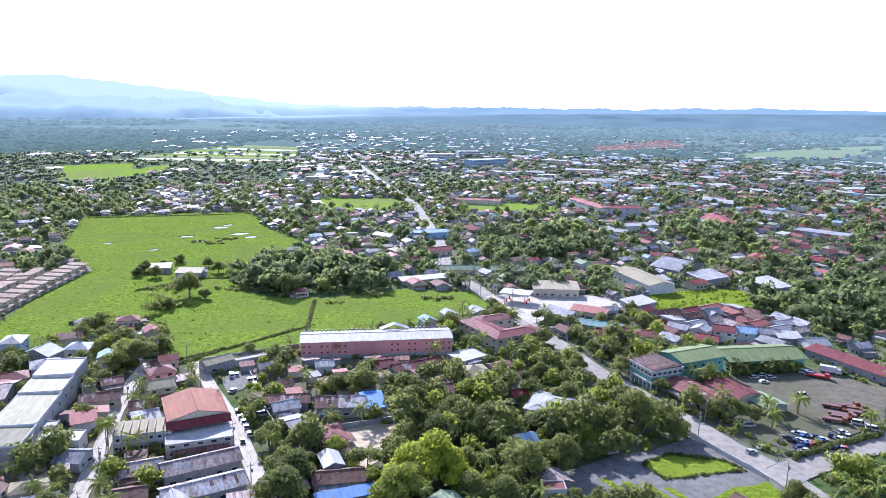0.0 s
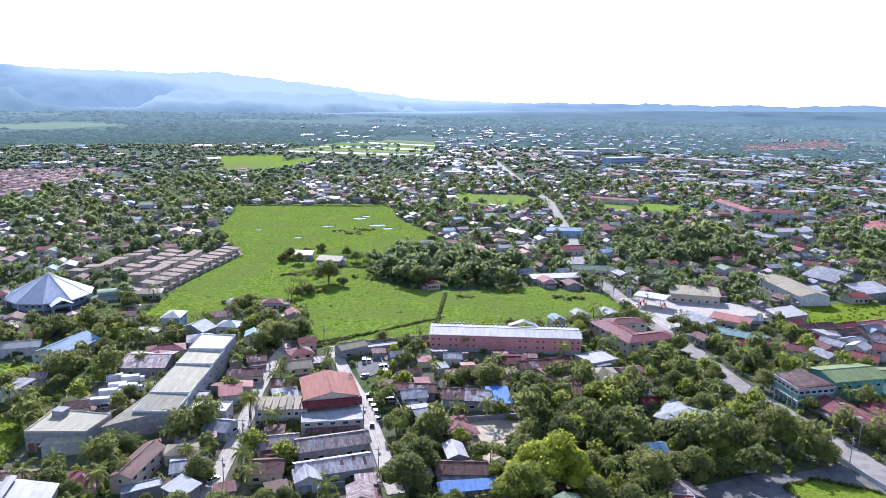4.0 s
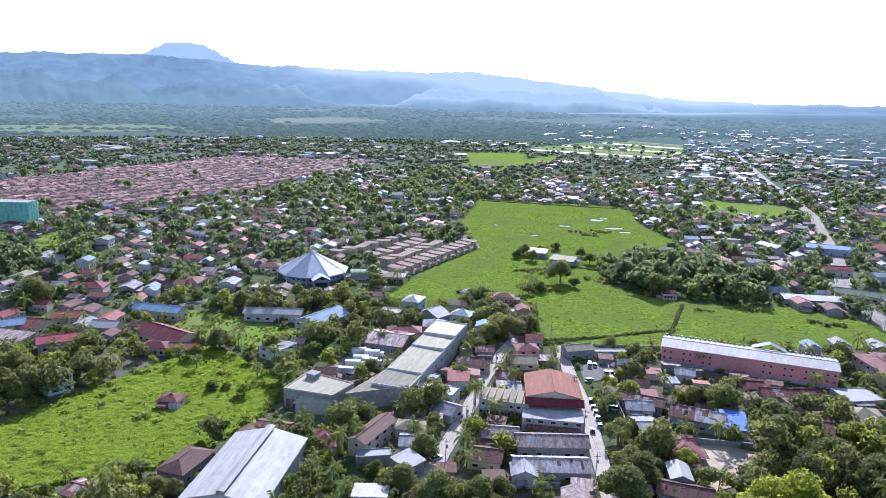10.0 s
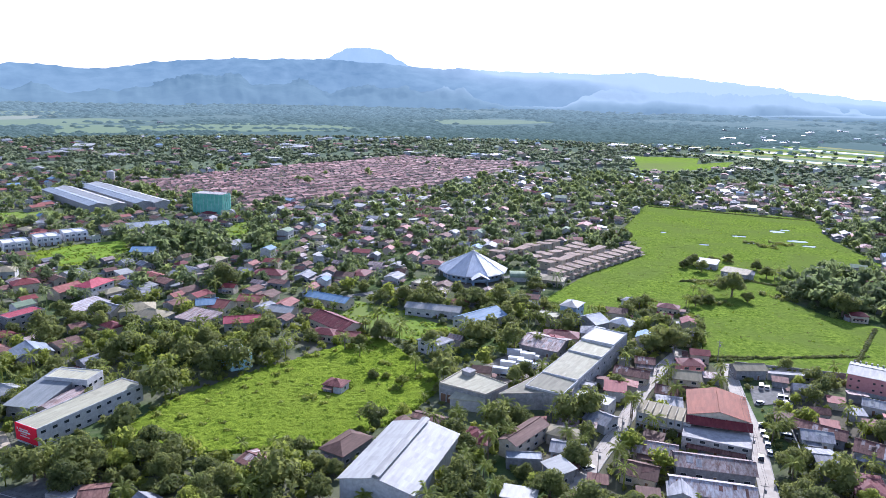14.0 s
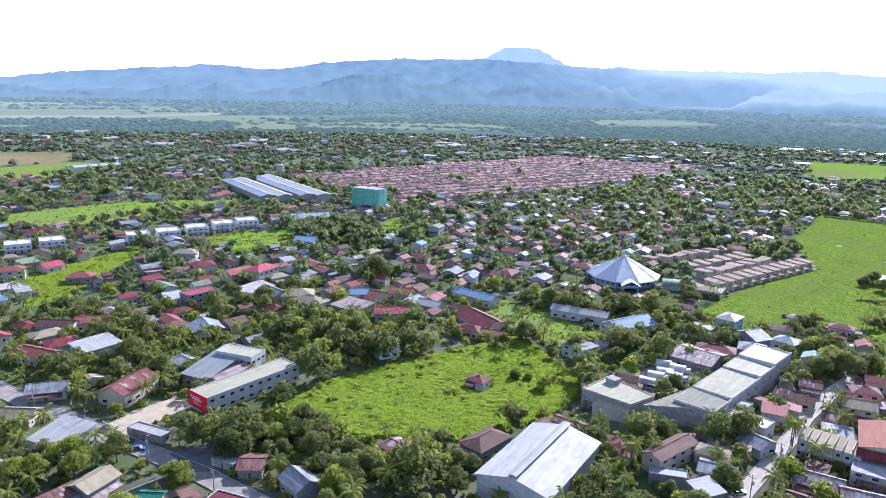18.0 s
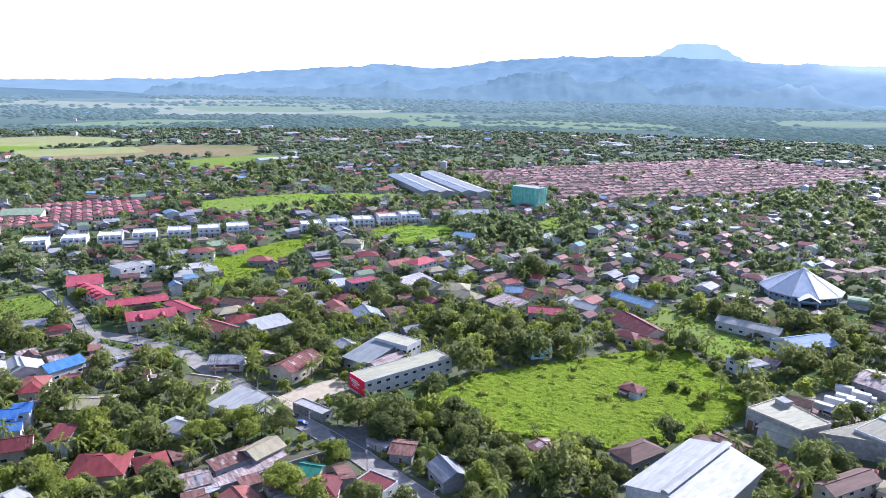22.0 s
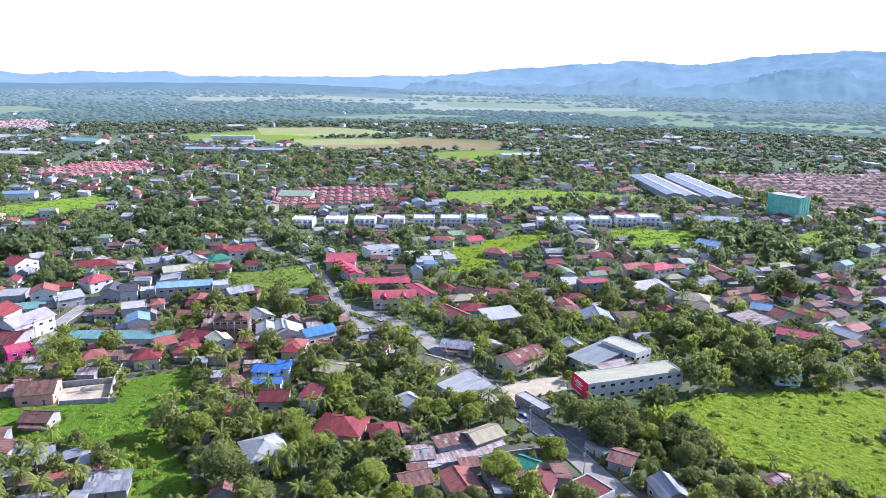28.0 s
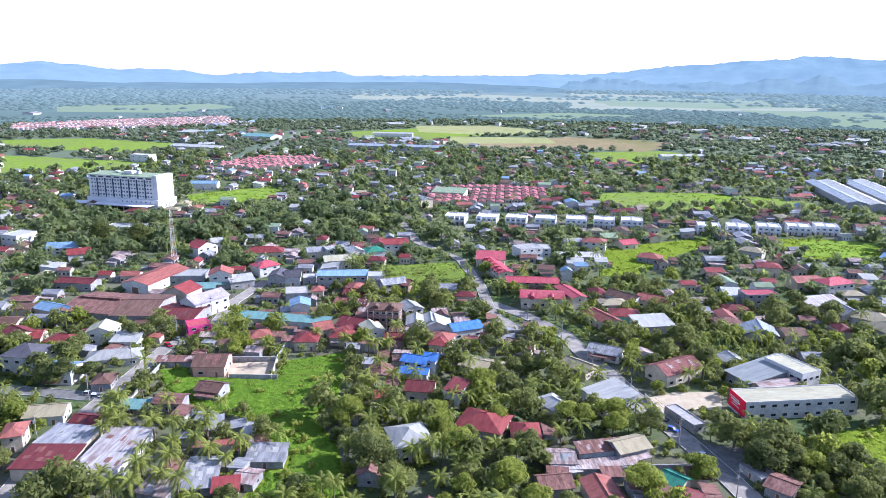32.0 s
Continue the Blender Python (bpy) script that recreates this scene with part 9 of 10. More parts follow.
def fill_trees():
    rs = np.random.default_rng(9)
    # near: trees of their own
    p = polar(9500, 140, 370, -37, 138, rs, 1.9)
    woods = in_any(p, WOODS)
    p = p[free(p[:, 0], p[:, 1], 1.8, 3.6)]
    for x, y, r in BIG:
        p = p[np.hypot(p[:, 0] - x, p[:, 1] - y) > r * 0.75]
    woods = in_any(p, WOODS)
    p = np.concatenate([p[woods], p[~woods]])
    p = p[~in_any(p, CLEAR)]
    p = p[apart(p, 4.6)]
    palmy, woods = in_any(p, PALMS), in_any(p, WOODS)
    r = np.hypot(p[:, 0], p[:, 1])
    is_palm = rs.random(len(p)) < np.where(palmy, 0.75, np.where(woods, 0.06, 0.2))
    order = np.argsort(r + rs.uniform(0, 120, len(r)))
    pal, bro = [i for i in order if is_palm[i]], [i for i in order if not is_palm[i]]
    put_trees(COCONUT, [tuple(p[i]) for i in pal[:120]], [rs.uniform(0.65, 1.05) for i in pal[:120]], 31)
    put_trees(BROAD, [tuple(p[i]) for i in bro[:230]], [rs.uniform(0.6, 1.2) if woods[i] else rs.uniform(0.5, 1.05) for i in bro[:230]], 32)
    rest = np.concatenate([p[pal[120:]], p[bro[230:]]])
    # mid distance
    q = polar(30000, 360, 1000, -37, 138, rs, 1.7)
    q = q[free(q[:, 0], q[:, 1], 1.5, 2.0)]
    clump = np.array([noise.fractal(Vector((x * 0.011, y * 0.011, 4)), 1.0, 2.0, 3) for x, y in q])
    q = q[rs.random(len(q)) < np.clip(0.62 + 1.5 * clump, 0.22, 1.0)]
    w = polar(9000, 240, 560, -36, 137, rs, 1.9)
    w = w[in_any(w, WOODS) & free(w[:, 0], w[:, 1], 1.5, 2.0, False)]
    w = w[np.hypot(w[:, 0], w[:, 1]) > 330]
    q = np.concatenate([rest, w, q])
    q = q[apart(q, 3.9)]
    q = q[(np.hypot(q[:, 0], q[:, 1]) < 600) | (rs.random(len(q)) < 0.8)]
    # trees and gardens between the rows of the estates
    g = polar(9000, 380, 1300, -30, 137, rs, 1.7)
    g = g[in_any(g, SUBURBS)]
    q = np.concatenate([q, g[rs.random(len(g)) < 0.05]])
    q = q[~in_any(q, CLEAR) | (rs.random(len(q)) < 0.12)]
    palm_share = rs.random(len(q)) < np.where(in_any(q, WOODS), 0.08, 0.3)
    dist = np.hypot(q[:, 0], q[:, 1])
    kinds = np.where(palm_share, rs.integers(4, 6, len(q)), rs.integers(0, 4, len(q)))
    kinds = np.where((dist > 600) & ~palm_share, rs.integers(6, 9, len(q)), kinds)
    mids = [(*light_template(41, 4.4, 4.6, 95, 1.2), 0), (*light_template(42, 3.6, 3.9, 85, 1.05), 0), (*light_template(43, 3.9, 4.4, 90, 1.1), 1), (*light_template(44, 2.8, 2.8, 100, 0.9), 3)]
    for sd, tall in ((51, 6.5), (52, 7.8)):
        v, t = palm_arrays(sd, tall, 12, 4.8, 4)
        tv, tf = tube((0, 0, 0), (0, 0, tall), 0.25, 0.15, 4)
        tri = [[f[0], f[j], f[j + 1]] for f in tf for j in range(1, len(f) - 1)]
        mids.append((np.concatenate([v, np.array(tv)]), np.concatenate([t, np.array(tri) + len(v)]), 2))
    mids += [(*light_template(45, 4.4, 5.2, 60, 1.6), 0), (*light_template(46, 3.6, 4.4, 54, 1.45), 1), (*light_template(47, 3.4, 4.2, 54, 1.45), 3)]
    mids += [(*light_template(48, 4.2, 4.5, 360, 0.6), 4), (*light_template(49, 3.5, 3.8, 320, 0.56), 5), (*light_template(50, 3.2, 3.5, 290, 0.52), 6)]
    mids += [(*m[:2], 7) for m in mids[4:6]]
    # past 400 m trees and palms take the leaf colours with painted haze
    kinds = np.where((dist < 400) & ~palm_share, rs.integers(9, 12, len(q)), np.where((dist < 400) & palm_share, kinds + 8, kinds))
    size = (0.5 + 1.1 * rs.random(len(q)) ** 1.5) * np.where(in_any(q, WOODS + GREEN), 1.3, 1.05)
    size = np.where(in_any(q, CLEAR), size * 0.6, size)
    size = np.where(palm_share, np.clip(size, 0.6, 1.1), size)
    stuff("trees", mids, q, size, rs.uniform(0, 6.28, len(q)), kinds, ["leaf_mid_hazed", "leaf_mid_hazed_dark", "palm_mid_hazed", "leaf_mid_hazed_pale", "leaf_wood", "leaf_mango", "leaf_bright", "leaf_palm"], "hundreds of green trees and palms between the houses", "trees")
    # low scrub, banana clumps and garden bushes that fill the ground between houses and trees
    b = polar(25000, 320, 960, -37, 138, rs, 1.6)
    b = b[free(b[:, 0], b[:, 1], 0.6, 0.8)]
    b = b[apart(b, 3.0)]
    scrub = [(*leaves([(0, 0, 0.8, 1.7), (1.3, 0.5, 0.6, 1.2)], 13, 1.15, rs), 0), (*leaves([(0, 0, 1.0, 1.5)], 11, 1.1, rs), 1), (*leaves([(0, 0, 0.7, 1.9)], 12, 1.2, rs), 2)]
    stuff("scrub", scrub, b, rs.uniform(0.6, 1.5, len(b)), rs.uniform(0, 6.28, len(b)), rs.integers(0, 3, len(b)), ["leaf_mid_hazed", "leaf_mid_hazed_dark", "leaf_mid_hazed_pale"], "low scrub and garden bushes between the houses", "bushes")
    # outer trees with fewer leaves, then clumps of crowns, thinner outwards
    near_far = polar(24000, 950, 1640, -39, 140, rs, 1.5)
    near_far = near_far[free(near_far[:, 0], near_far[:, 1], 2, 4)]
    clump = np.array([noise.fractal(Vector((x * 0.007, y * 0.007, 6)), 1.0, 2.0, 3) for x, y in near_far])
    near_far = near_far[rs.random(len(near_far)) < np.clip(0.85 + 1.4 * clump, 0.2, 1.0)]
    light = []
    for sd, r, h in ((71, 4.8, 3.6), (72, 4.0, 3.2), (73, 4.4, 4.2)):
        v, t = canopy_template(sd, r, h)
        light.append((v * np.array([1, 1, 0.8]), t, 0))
    # crowns use the leaf colour that has haze painted in
    stuff("outer_trees", light, near_far, rs.uniform(0.8, 1.5, len(near_far)), rs.uniform(0, 6.28, len(near_far)), rs.integers(0, 3, len(near_far)), ["leaf_far_hazed"], "belts of trees beyond the edge of town", "trees")
    far = polar(64000, 1600, 4700, -40, 141, rs, 0.75)
    lump = np.array([noise.fractal(Vector((x * 0.0016, y * 0.0016, 9)), 1.0, 2.0, 3) for x, y in far])
    far = far[(lump + rs.uniform(-0.25, 0.25, len(far)) > -0.10)]
    rows = np.array([noise.noise(Vector((np.arctan2(x, y) * 3.0, np.hypot(x, y) * 0.011, 2))) for x, y in far])
    far = far[free(far[:, 0], far[:, 1], 2, 4) | ((rows > 0.12) & (rs.random(len(far)) < 0.6))]
    dist = np.hypot(far[:, 0], far[:, 1])
    blob = []
    for sd in (61, 62, 63):
        r2 = np.random.default_rng(sd)
        vs, ts, n = [], [], 0
        for k in range(1):
            c = np.array([0, 0, r2.uniform(1.4, 2.4)])
            octa = np.array([(1, 0, 0), (0, 1, 0), (-1, 0, 0), (0, -1, 0), (0, 0, 1), (0, 0, -1)], dtype=float)
            faces = np.array([(0, 1, 4), (1, 2, 4), (2, 3, 4), (3, 0, 4), (1, 0, 5), (2, 1, 5), (3, 2, 5), (0, 3, 5)])
            vs.append(octa * r2.uniform(2.6, 4.0) * r2.uniform(0.75, 1.2, octa.shape) * np.array([2.5, 1.7, 0.85]) + c)
            ts.append(faces + n)
            n += len(octa)
        blob.append((np.concatenate(vs), np.concatenate(ts), 0))
    # these clumps glow: distance haze is painted into their emission
    made = stuff("far_woods", blob, far, rs.uniform(0.6, 1.2, len(far)) * np.clip(dist / 1700, 1, 2.2), np.arctan2(far[:, 1], far[:, 0]) + np.pi / 2 + rs.normal(0, 0.15, len(far)), rs.integers(0, 3, len(far)), ["belt_haze_glow"], "hazy belts of trees far out on the plain", "woods")
    made.data.polygons.foreach_set("use_smooth", [True] * len(made.data.polygons))


fill_trees()


def hedge_row(pts, wide, tall):
    """A low dark hedge: leafy clumps set close along a line."""
    rs = np.random.default_rng(len(pts))
    spots = []
    for (x0, y0), (x1, y1) in zip(pts, pts[1:]):
        n = int(math.hypot(x1 - x0, y1 - y0) / 1.1)
        spots += [(x0 + (x1 - x0) * k / n + rs.normal(0, 0.25), y0 + (y1 - y0) * k / n + rs.normal(0, 0.25)) for k in range(n)]
    v, t = leaves([(0, 0, 0.5, 0.8)], 44, 0.38, rs)
    stuff("hedge", [(v, t, 0)], np.array(spots), rs.uniform(0.7, 1.3, len(spots)) * tall, rs.uniform(0, 6.28, len(spots)), np.zeros(len(spots), dtype=int), ["leaf_mango"], "dark leafy hedge in a line", "hedge")


hedge_row([(-117, 298), (-93, 321), (-65, 353)], 1, 1.1)
hedge_row([(-65, 322), (-69, 362), (-73, 399)], 1, 1.2)
hedge_row([(-125, 285), (-112, 298), (-72, 347)], 1, 1.0)
hedge_row([(-183, 412), (-153, 447), (-131, 445)], 1, 1.3)
hedge_row([(131, 294.6), (147, 297.4), (161, 299.6)], 1, 4.2)
hedge_row([(119, 217.8), (136, 226), (161, 237.2)], 1, 1.6)
hedge_row([(67, 212.5), (78, 219.5), (95, 216)], 1, 0.9)
hedge_row([(95, 216), (99.5, 209.5), (90, 207.5), (72, 203), (67, 212.5)], 1, 0.8)
hedge_row([(-338, 670), (-265, 691), (-193, 713)], 1, 1.2)


def bushes():
    """Low thickets in the fields."""
    rs = np.random.default_rng(77)
    spots = []
    for x, y, r, n in THICKETS:
        for k in range(n):
            a, q = rs.uniform(0, 6.28), r * math.sqrt(rs.random())
            spots.append((x + 1.6 * q * math.cos(a), y + 0.7 * q * math.sin(a)))
    p = polar(700, 150, 330, 35, 130, rs, 1.5)
    p = p[in_any(p, [FIELD_B, FIELD_C]) & free(p[:, 0], p[:, 1], 1, 1, False)]
    u = polar(9000, 140, 345, -37, 138, rs, 1.8)
    u = u[free(u[:, 0], u[:, 1], 0.8, 1.2)]
    u = u[apart(u, 3.0)][:2600]
    spots = np.concatenate([np.array(spots), p, u])
    v, t = leaves([(0, 0, 0.7, 1.1), (0.9, 0.3, 0.6, 0.9), (-0.7, 0.6, 0.5, 0.8)], 42, 0.55, rs)
    stuff("bushes", [(v, t, 0), (v, t, 1)], spots, rs.uniform(0.5, 1.6, len(spots)), rs.uniform(0, 6.28, len(spots)), np.where((rs.random(len(spots)) < 0.3) | in_any(spots, [FIELD_B, FIELD_C]), 0, 1), ["leaf_bright", "leaf_wood"], "low green bushes in yards and fields", "bushes")


def bananas():
    """A grove of banana plants: broad arching blades on short stems."""
    rs = np.random.default_rng(15)
    arr = np.array(BANANAS, dtype=float)
    p = rs.uniform(arr.min(0), arr.max(0), (900, 2))
    p = p[inside(p[:, 0], p[:, 1], BANANAS) & free(p[:, 0], p[:, 1], 0.6, 0.8, False)]
    p = p[apart(p, 2.0)]
    v, t = palm_arrays(91, 2.4, 9, 2.3, 4)
    tv, tf = tube((0, 0, 0), (0, 0, 2.4), 0.14, 0.10, 5)
    tri = [[f[0], f[j], f[j + 1]] for f in tf for j in range(1, len(f) - 1)]
    stuff("banana_plants", [(np.concatenate([v, np.array(tv)]), np.concatenate([t, np.array(tri) + len(v)]), 0)], p, rs.uniform(0.8, 1.5, len(p)), rs.uniform(0, 6.28, len(p)), np.zeros(len(p), dtype=int), ["leaf_bright"], "grove of green banana plants beside the street", "banana plants")


BANANAS = [(-269, -170), (-276, -142), (-263, -134), (-256, -144), (-255, -161)]
bananas()
THICKETS = [(-187, 562, 9, 40), (-178, 579, 6, 20), (-187, 490, 5, 12), (-171, 419, 6, 20), (-152, 383, 8, 26), (-176, 348, 8, 26), (-170, 358, 6, 16), (-147, 346, 6, 20), (-58, 392, 5, 8), (-43, 413, 6, 12), (-1, 407, 6, 14), (-127, 420, 7, 20)]
bushes()


def overgrowth(name, poly, cell, tall, material, label, seed):
    """The rough top of a field of tall grass: a close net of hummocks that sinks to the ground at its edges."""
    rs = np.random.default_rng(seed)
    arr = np.array(poly, dtype=float)
    lo, hi = arr.min(0), arr.max(0)
    nx, ny = int((hi[0] - lo[0]) / cell) + 2, int((hi[1] - lo[1]) / cell) + 2
    gx, gy = np.meshgrid(np.arange(nx), np.arange(ny), indexing="ij")
    px = lo[0] + gx.ravel() * cell + rs.uniform(-0.3, 0.3, nx * ny) * cell
    py = lo[1] + gy.ravel() * cell + rs.uniform(-0.3, 0.3, nx * ny) * cell
    ok = inside(px, py, poly) & free(px, py, 0.3, 0.6, False)
    big = np.array([noise.noise(Vector((x * 0.05, y * 0.05, seed))) if o else 0 for x, y, o in zip(px, py, ok)])
    pz = 0.2 + tall * (0.35 + 0.5 * big) * rs.uniform(0.2, 1.0, nx * ny) ** 1.4 + tall * 0.25
    keep = ok.reshape(nx, ny)
    edge = keep.copy()
    edge[1:-1, 1:-1] = keep[1:-1, 1:-1] & keep[:-2, 1:-1] & keep[2:, 1:-1] & keep[1:-1, :-2] & keep[1:-1, 2:]
    pz = np.where(edge.ravel(), pz, 0.0)
    a = (gx[:-1, :-1] * ny + gy[:-1, :-1]).ravel()
    quad = np.stack([a, a + ny, a + ny + 1, a + 1], axis=1)
    quad = quad[keep.ravel()[quad].all(axis=1)]
    tris = np.concatenate([quad[:, [0, 1, 2]], quad[:, [0, 2, 3]]])
    used, inv = np.unique(tris, return_inverse=True)
    tagged(new(name, tri_mesh(name, np.stack([px, py, pz], axis=1)[used], inv.reshape(-1, 3), material, None, True)), label, "grass", kind="stuff")


def pool(x, y, a, b, rot, seed):
    """A shallow pool of standing water in the field."""
    rs = np.random.default_rng(seed)
    pts = []
    for k in range(18):
        t, q = 2 * math.pi * k / 18, rs.uniform(0.75, 1.1)
        u, v = a * q * math.cos(t), b * q * math.sin(t)
        pts.append((x + u * math.cos(rot) - v * math.sin(rot), y + u * math.sin(rot) + v * math.cos(rot)))
    patch("water", pts, "water", 0.32, "shallow pool of rain water in the grass field", "water", False)
    RECTS.append((x, y, 1.4 * a, 1.4 * b, math.degrees(rot)))


pool(-200, 633, 7, 5, 0.58, 0)
pool(-197, 646, 5, 3, 0.57, 1)
pool(-174, 603, 9, 4, 0.57, 2)
pool(-161, 590, 6, 3, 0.56, 3)
pool(-214, 587, 6, 3, 0.56, 4)
pool(-220, 532, 4, 2, 0.56, 5)
pool(-265, 554, 3, 2, 0.57, 6)
pool(-196, 567, 4, 2, 0.57, 7)
overgrowth("tall_grass", FIELD_A, 1.5, 0.9, "field_turf", "tall bright green grass over the wide field", 1)
overgrowth("tall_grass", FIELD_B, 0.95, 1.7, "lot_turf", "overgrown tall grass in the open lot", 2)
overgrowth("tall_grass", FIELD_C, 0.95, 1.0, "meadow_turf", "overgrown tall grass in the meadow", 3)
overgrowth("tall_grass", FIELD_D, 1.3, 0.7, "field_turf", "tall yellow-green grass in a small lot", 4)


def tufts(name, poly, count, material, label, seed):
    """Leafy tufts that stand up out of the rough grass."""
    rs = np.random.default_rng(seed)
    arr = np.array(poly, dtype=float)
    p = rs.uniform(arr.min(0), arr.max(0), (count, 2))
    p = p[inside(p[:, 0], p[:, 1], poly) & free(p[:, 0], p[:, 1], 0.5, 1.0, False)]
    if not len(p):
        return
    lumps = np.array([noise.noise(Vector((x * 0.09, y * 0.09, seed))) for x, y in p])
    p = p[lumps + rs.uniform(-0.3, 0.3, len(p)) > -0.05]
    v, t = leaves([(0, 0, 0.55, 0.8)], 26, 0.42, rs)
    w, u = leaves([(0, 0, 0.5, 0.7), (0.8, 0.2, 0.4, 0.6)], 30, 0.32, rs)
    stuff(name, [(v, t, 0), (w, u, 1)], p, rs.uniform(0.35, 0.95, len(p)), rs.uniform(0, 6.28, len(p)), rs.integers(0, 2, len(p)), material, label, "grass")


tufts("grass_tufts", FIELD_B, 7000, ["grass_blade", "grass_blade"], "rank yellow-green tufts in the overgrown lot", 6)
tufts("grass_tufts", FIELD_C, 900, ["leaf_bright", "leaf_wood"], "rank green tufts in the meadow", 7)
tufts("grass_tufts", FIELD_D, 1500, ["leaf_bright", "leaf_wood"], "weeds and bushes in the small lot", 9)
tufts("grass_tufts", FIELD_A, 6000, ["grass_blade", "leaf_wood"], "rough tufts scattered over the wide field", 8)
for k, lot in enumerate(LOTS):
    tufts("lot_tufts", lot, 1100, ["grass_blade", "leaf_bright"], "weeds and low scrub in a small lot", 20 + k)


# ---- vehicles ----
def car_mesh_set(paint, long=4.3, wide=1.75, tall=1.45, van=False):
    """A car with body, cabin glass and four wheels; its nose looks along +x."""
    l, w = long / 2, wide / 2
    bz, cz = tall * 0.55, tall
    body = [(-l, -w, 0.3), (l, -w, 0.3), (l, w, 0.3), (-l, w, 0.3), (-l, -w, bz), (l * 0.96, -w, bz * 0.88), (l * 0.96, w, bz * 0.88), (-l, w, bz)]
    faces = [(3, 2, 1, 0), (4, 5, 6, 7), (0, 1, 5, 4), (1, 2, 6, 5), (2, 3, 7, 6), (3, 0, 4, 7)]
    x0, x1, x2, x3 = (-l * 0.98, -l * 0.92, l * 0.45, l * 0.75) if van else (-l * 0.9, -l * 0.62, l * 0.12, l * 0.5)
    k = 0.84
    cab = [(x0, -w * 0.97, bz - 0.02), (x3, -w * 0.97, bz - 0.06), (x3, w * 0.97, bz - 0.06), (x0, w * 0.97, bz - 0.02), (x1, -w * k, cz - 0.06), (x2, -w * k, cz - 0.06), (x2, w * k, cz - 0.06), (x1, w * k, cz - 0.06)]
    top = box(x1 - 0.05, -w * k - 0.02, cz - 0.06, x2 + 0.05, w * k + 0.02, cz)
    wheel = tube((0, -0.1, 0), (0, 0.1, 0), 0.31, 0.31, 12)
    return mesh_of("body", *join((body, faces), top), paint), mesh_of("cabin_glass", cab, faces, "glass"), mesh_of("wheel", *wheel, "rubber"), l, w


CARS = {}


def car(paint, x, y, rot, label, van=False):
    key = (paint, van)
    if key in CARS:
        return copy_thing(CARS[key], pose(x, y, 0.08, 0, 0, rot))
    body, cab, wheel, l, w = car_mesh_set(paint, 4.8 if van else 4.3, 1.85 if van else 1.75, 1.95 if van else 1.45, van)
    ob = thing("van" if van else "car", x, y, rot, label, "van" if van else "car", "", 0.08)
    shell = part("body", body, ob)
    part("cabin_glass", cab, shell)
    for sx in (-0.62, 0.64):
        for sy in (-1, 1):
            part("wheel", wheel, ob, pose(l * sx, sy * (w - 0.08), 0.31))
    CARS[key] = ob
    return ob


TRUCK = {}


def truck(x, y, rot, paint="car_white"):
    if paint in TRUCK:
        return copy_thing(TRUCK[paint], pose(x, y, 0.08, 0, 0, rot))
    ob = thing("box_truck", x, y, rot, {"car_white": "box truck with a white cargo body", "car_red": "red truck with a flat load bed"}.get(paint, "rusty old lorry with a flat load bed"), "truck", "", 0.08)
    part("cargo_box", mesh_of("cargo_box", *box(-4.6, -1.2, 0.9, 1.9, 1.2, 3.4 if paint == "car_white" else 1.6), paint), ob)
    cab = part("cab", mesh_of("cab", *join(box(2.1, -1.15, 0.6, 4.2, 1.15, 1.7), ([(2.1, -1.1, 1.7), (4.2, -1.1, 1.7), (4.2, 1.1, 1.7), (2.1, 1.1, 1.7), (2.15, -1.05, 2.6), (3.7, -1.05, 2.6), (3.7, 1.05, 2.6), (2.15, 1.05, 2.6)], box(0, 0, 0, 1, 1, 1)[1])), paint), ob)
    part("windscreen", mesh_of("windscreen", [(4.2, -1.0, 1.75), (4.2, 1.0, 1.75), (3.75, 0.95, 2.5), (3.75, -0.95, 2.5), (4.16, -1.0, 1.75), (4.16, 1.0, 1.75), (3.71, 0.95, 2.5), (3.71, -0.95, 2.5)], box(0, 0, 0, 1, 1, 1)[1], "glass"), cab)
    part("chassis", mesh_of("chassis", *box(-4.6, -0.5, 0.55, 4.0, 0.5, 0.85), "rubber"), ob)
    for px in (-3.2, -2.1, 3.1):
        for py in (-1.05, 1.05):
            part("wheel", mesh_of("wheel", *tube((0, -0.15, 0), (0, 0.15, 0), 0.45, 0.45, 12), "rubber"), ob, pose(px, py, 0.45))
    TRUCK[paint] = ob
    return ob


truck(-167.5, 216.9, 25)
truck(-169.6, 224.6, 28)
truck(-170.1, 230.8, 28)
truck(-169.7, 238.5, 28)
truck(-176.3, 237.8, 40)
truck(-165.3, 230.6, 25)
car("car_white", -293.0, -132.9, 80, "white car parked in the open", False)
car("car_white", -293.6, -128.9, 80, "white car parked in the open", False)
car("car_white", -296.2, -122.0, 80, "white van parked in the open", True)
car("car_white", -296.7, -113.3, 80, "white car parked in the open", False)
car("car_silver", -297.9, -110.7, 80, "silver car parked in the open", False)
car("car_red", -255.2, -163.3, 60, "red car parked in the open", False)
car("car_white", -262.2, -162.6, 60, "white car parked in the open", False)
car("car_black", -75.0, 247.3, 110, "black car parked in the open", False)
car("car_silver", -72.5, 242.3, 110, "silver car parked in the open", False)
car("car_white", -70.3, 238.5, 110, "white car parked in the open", False)
car("car_silver", -68.1, 234.3, 110, "silver car parked in the open", False)
car("car_white", -65.6, 229.0, 110, "white car parked in the open", False)
car("car_black", -66.6, 223.9, 110, "black car parked in the open", False)
car("car_white", -65.2, 244.7, 20, "white van parked in the open", True)
car("car_white", -85.5, 283.1, 110, "white car parked in the open", False)
car("car_white", -87.4, 282.0, 110, "white van parked in the open", True)
car("car_white", -76.9, 276.8, 25, "white van parked in the open", True)
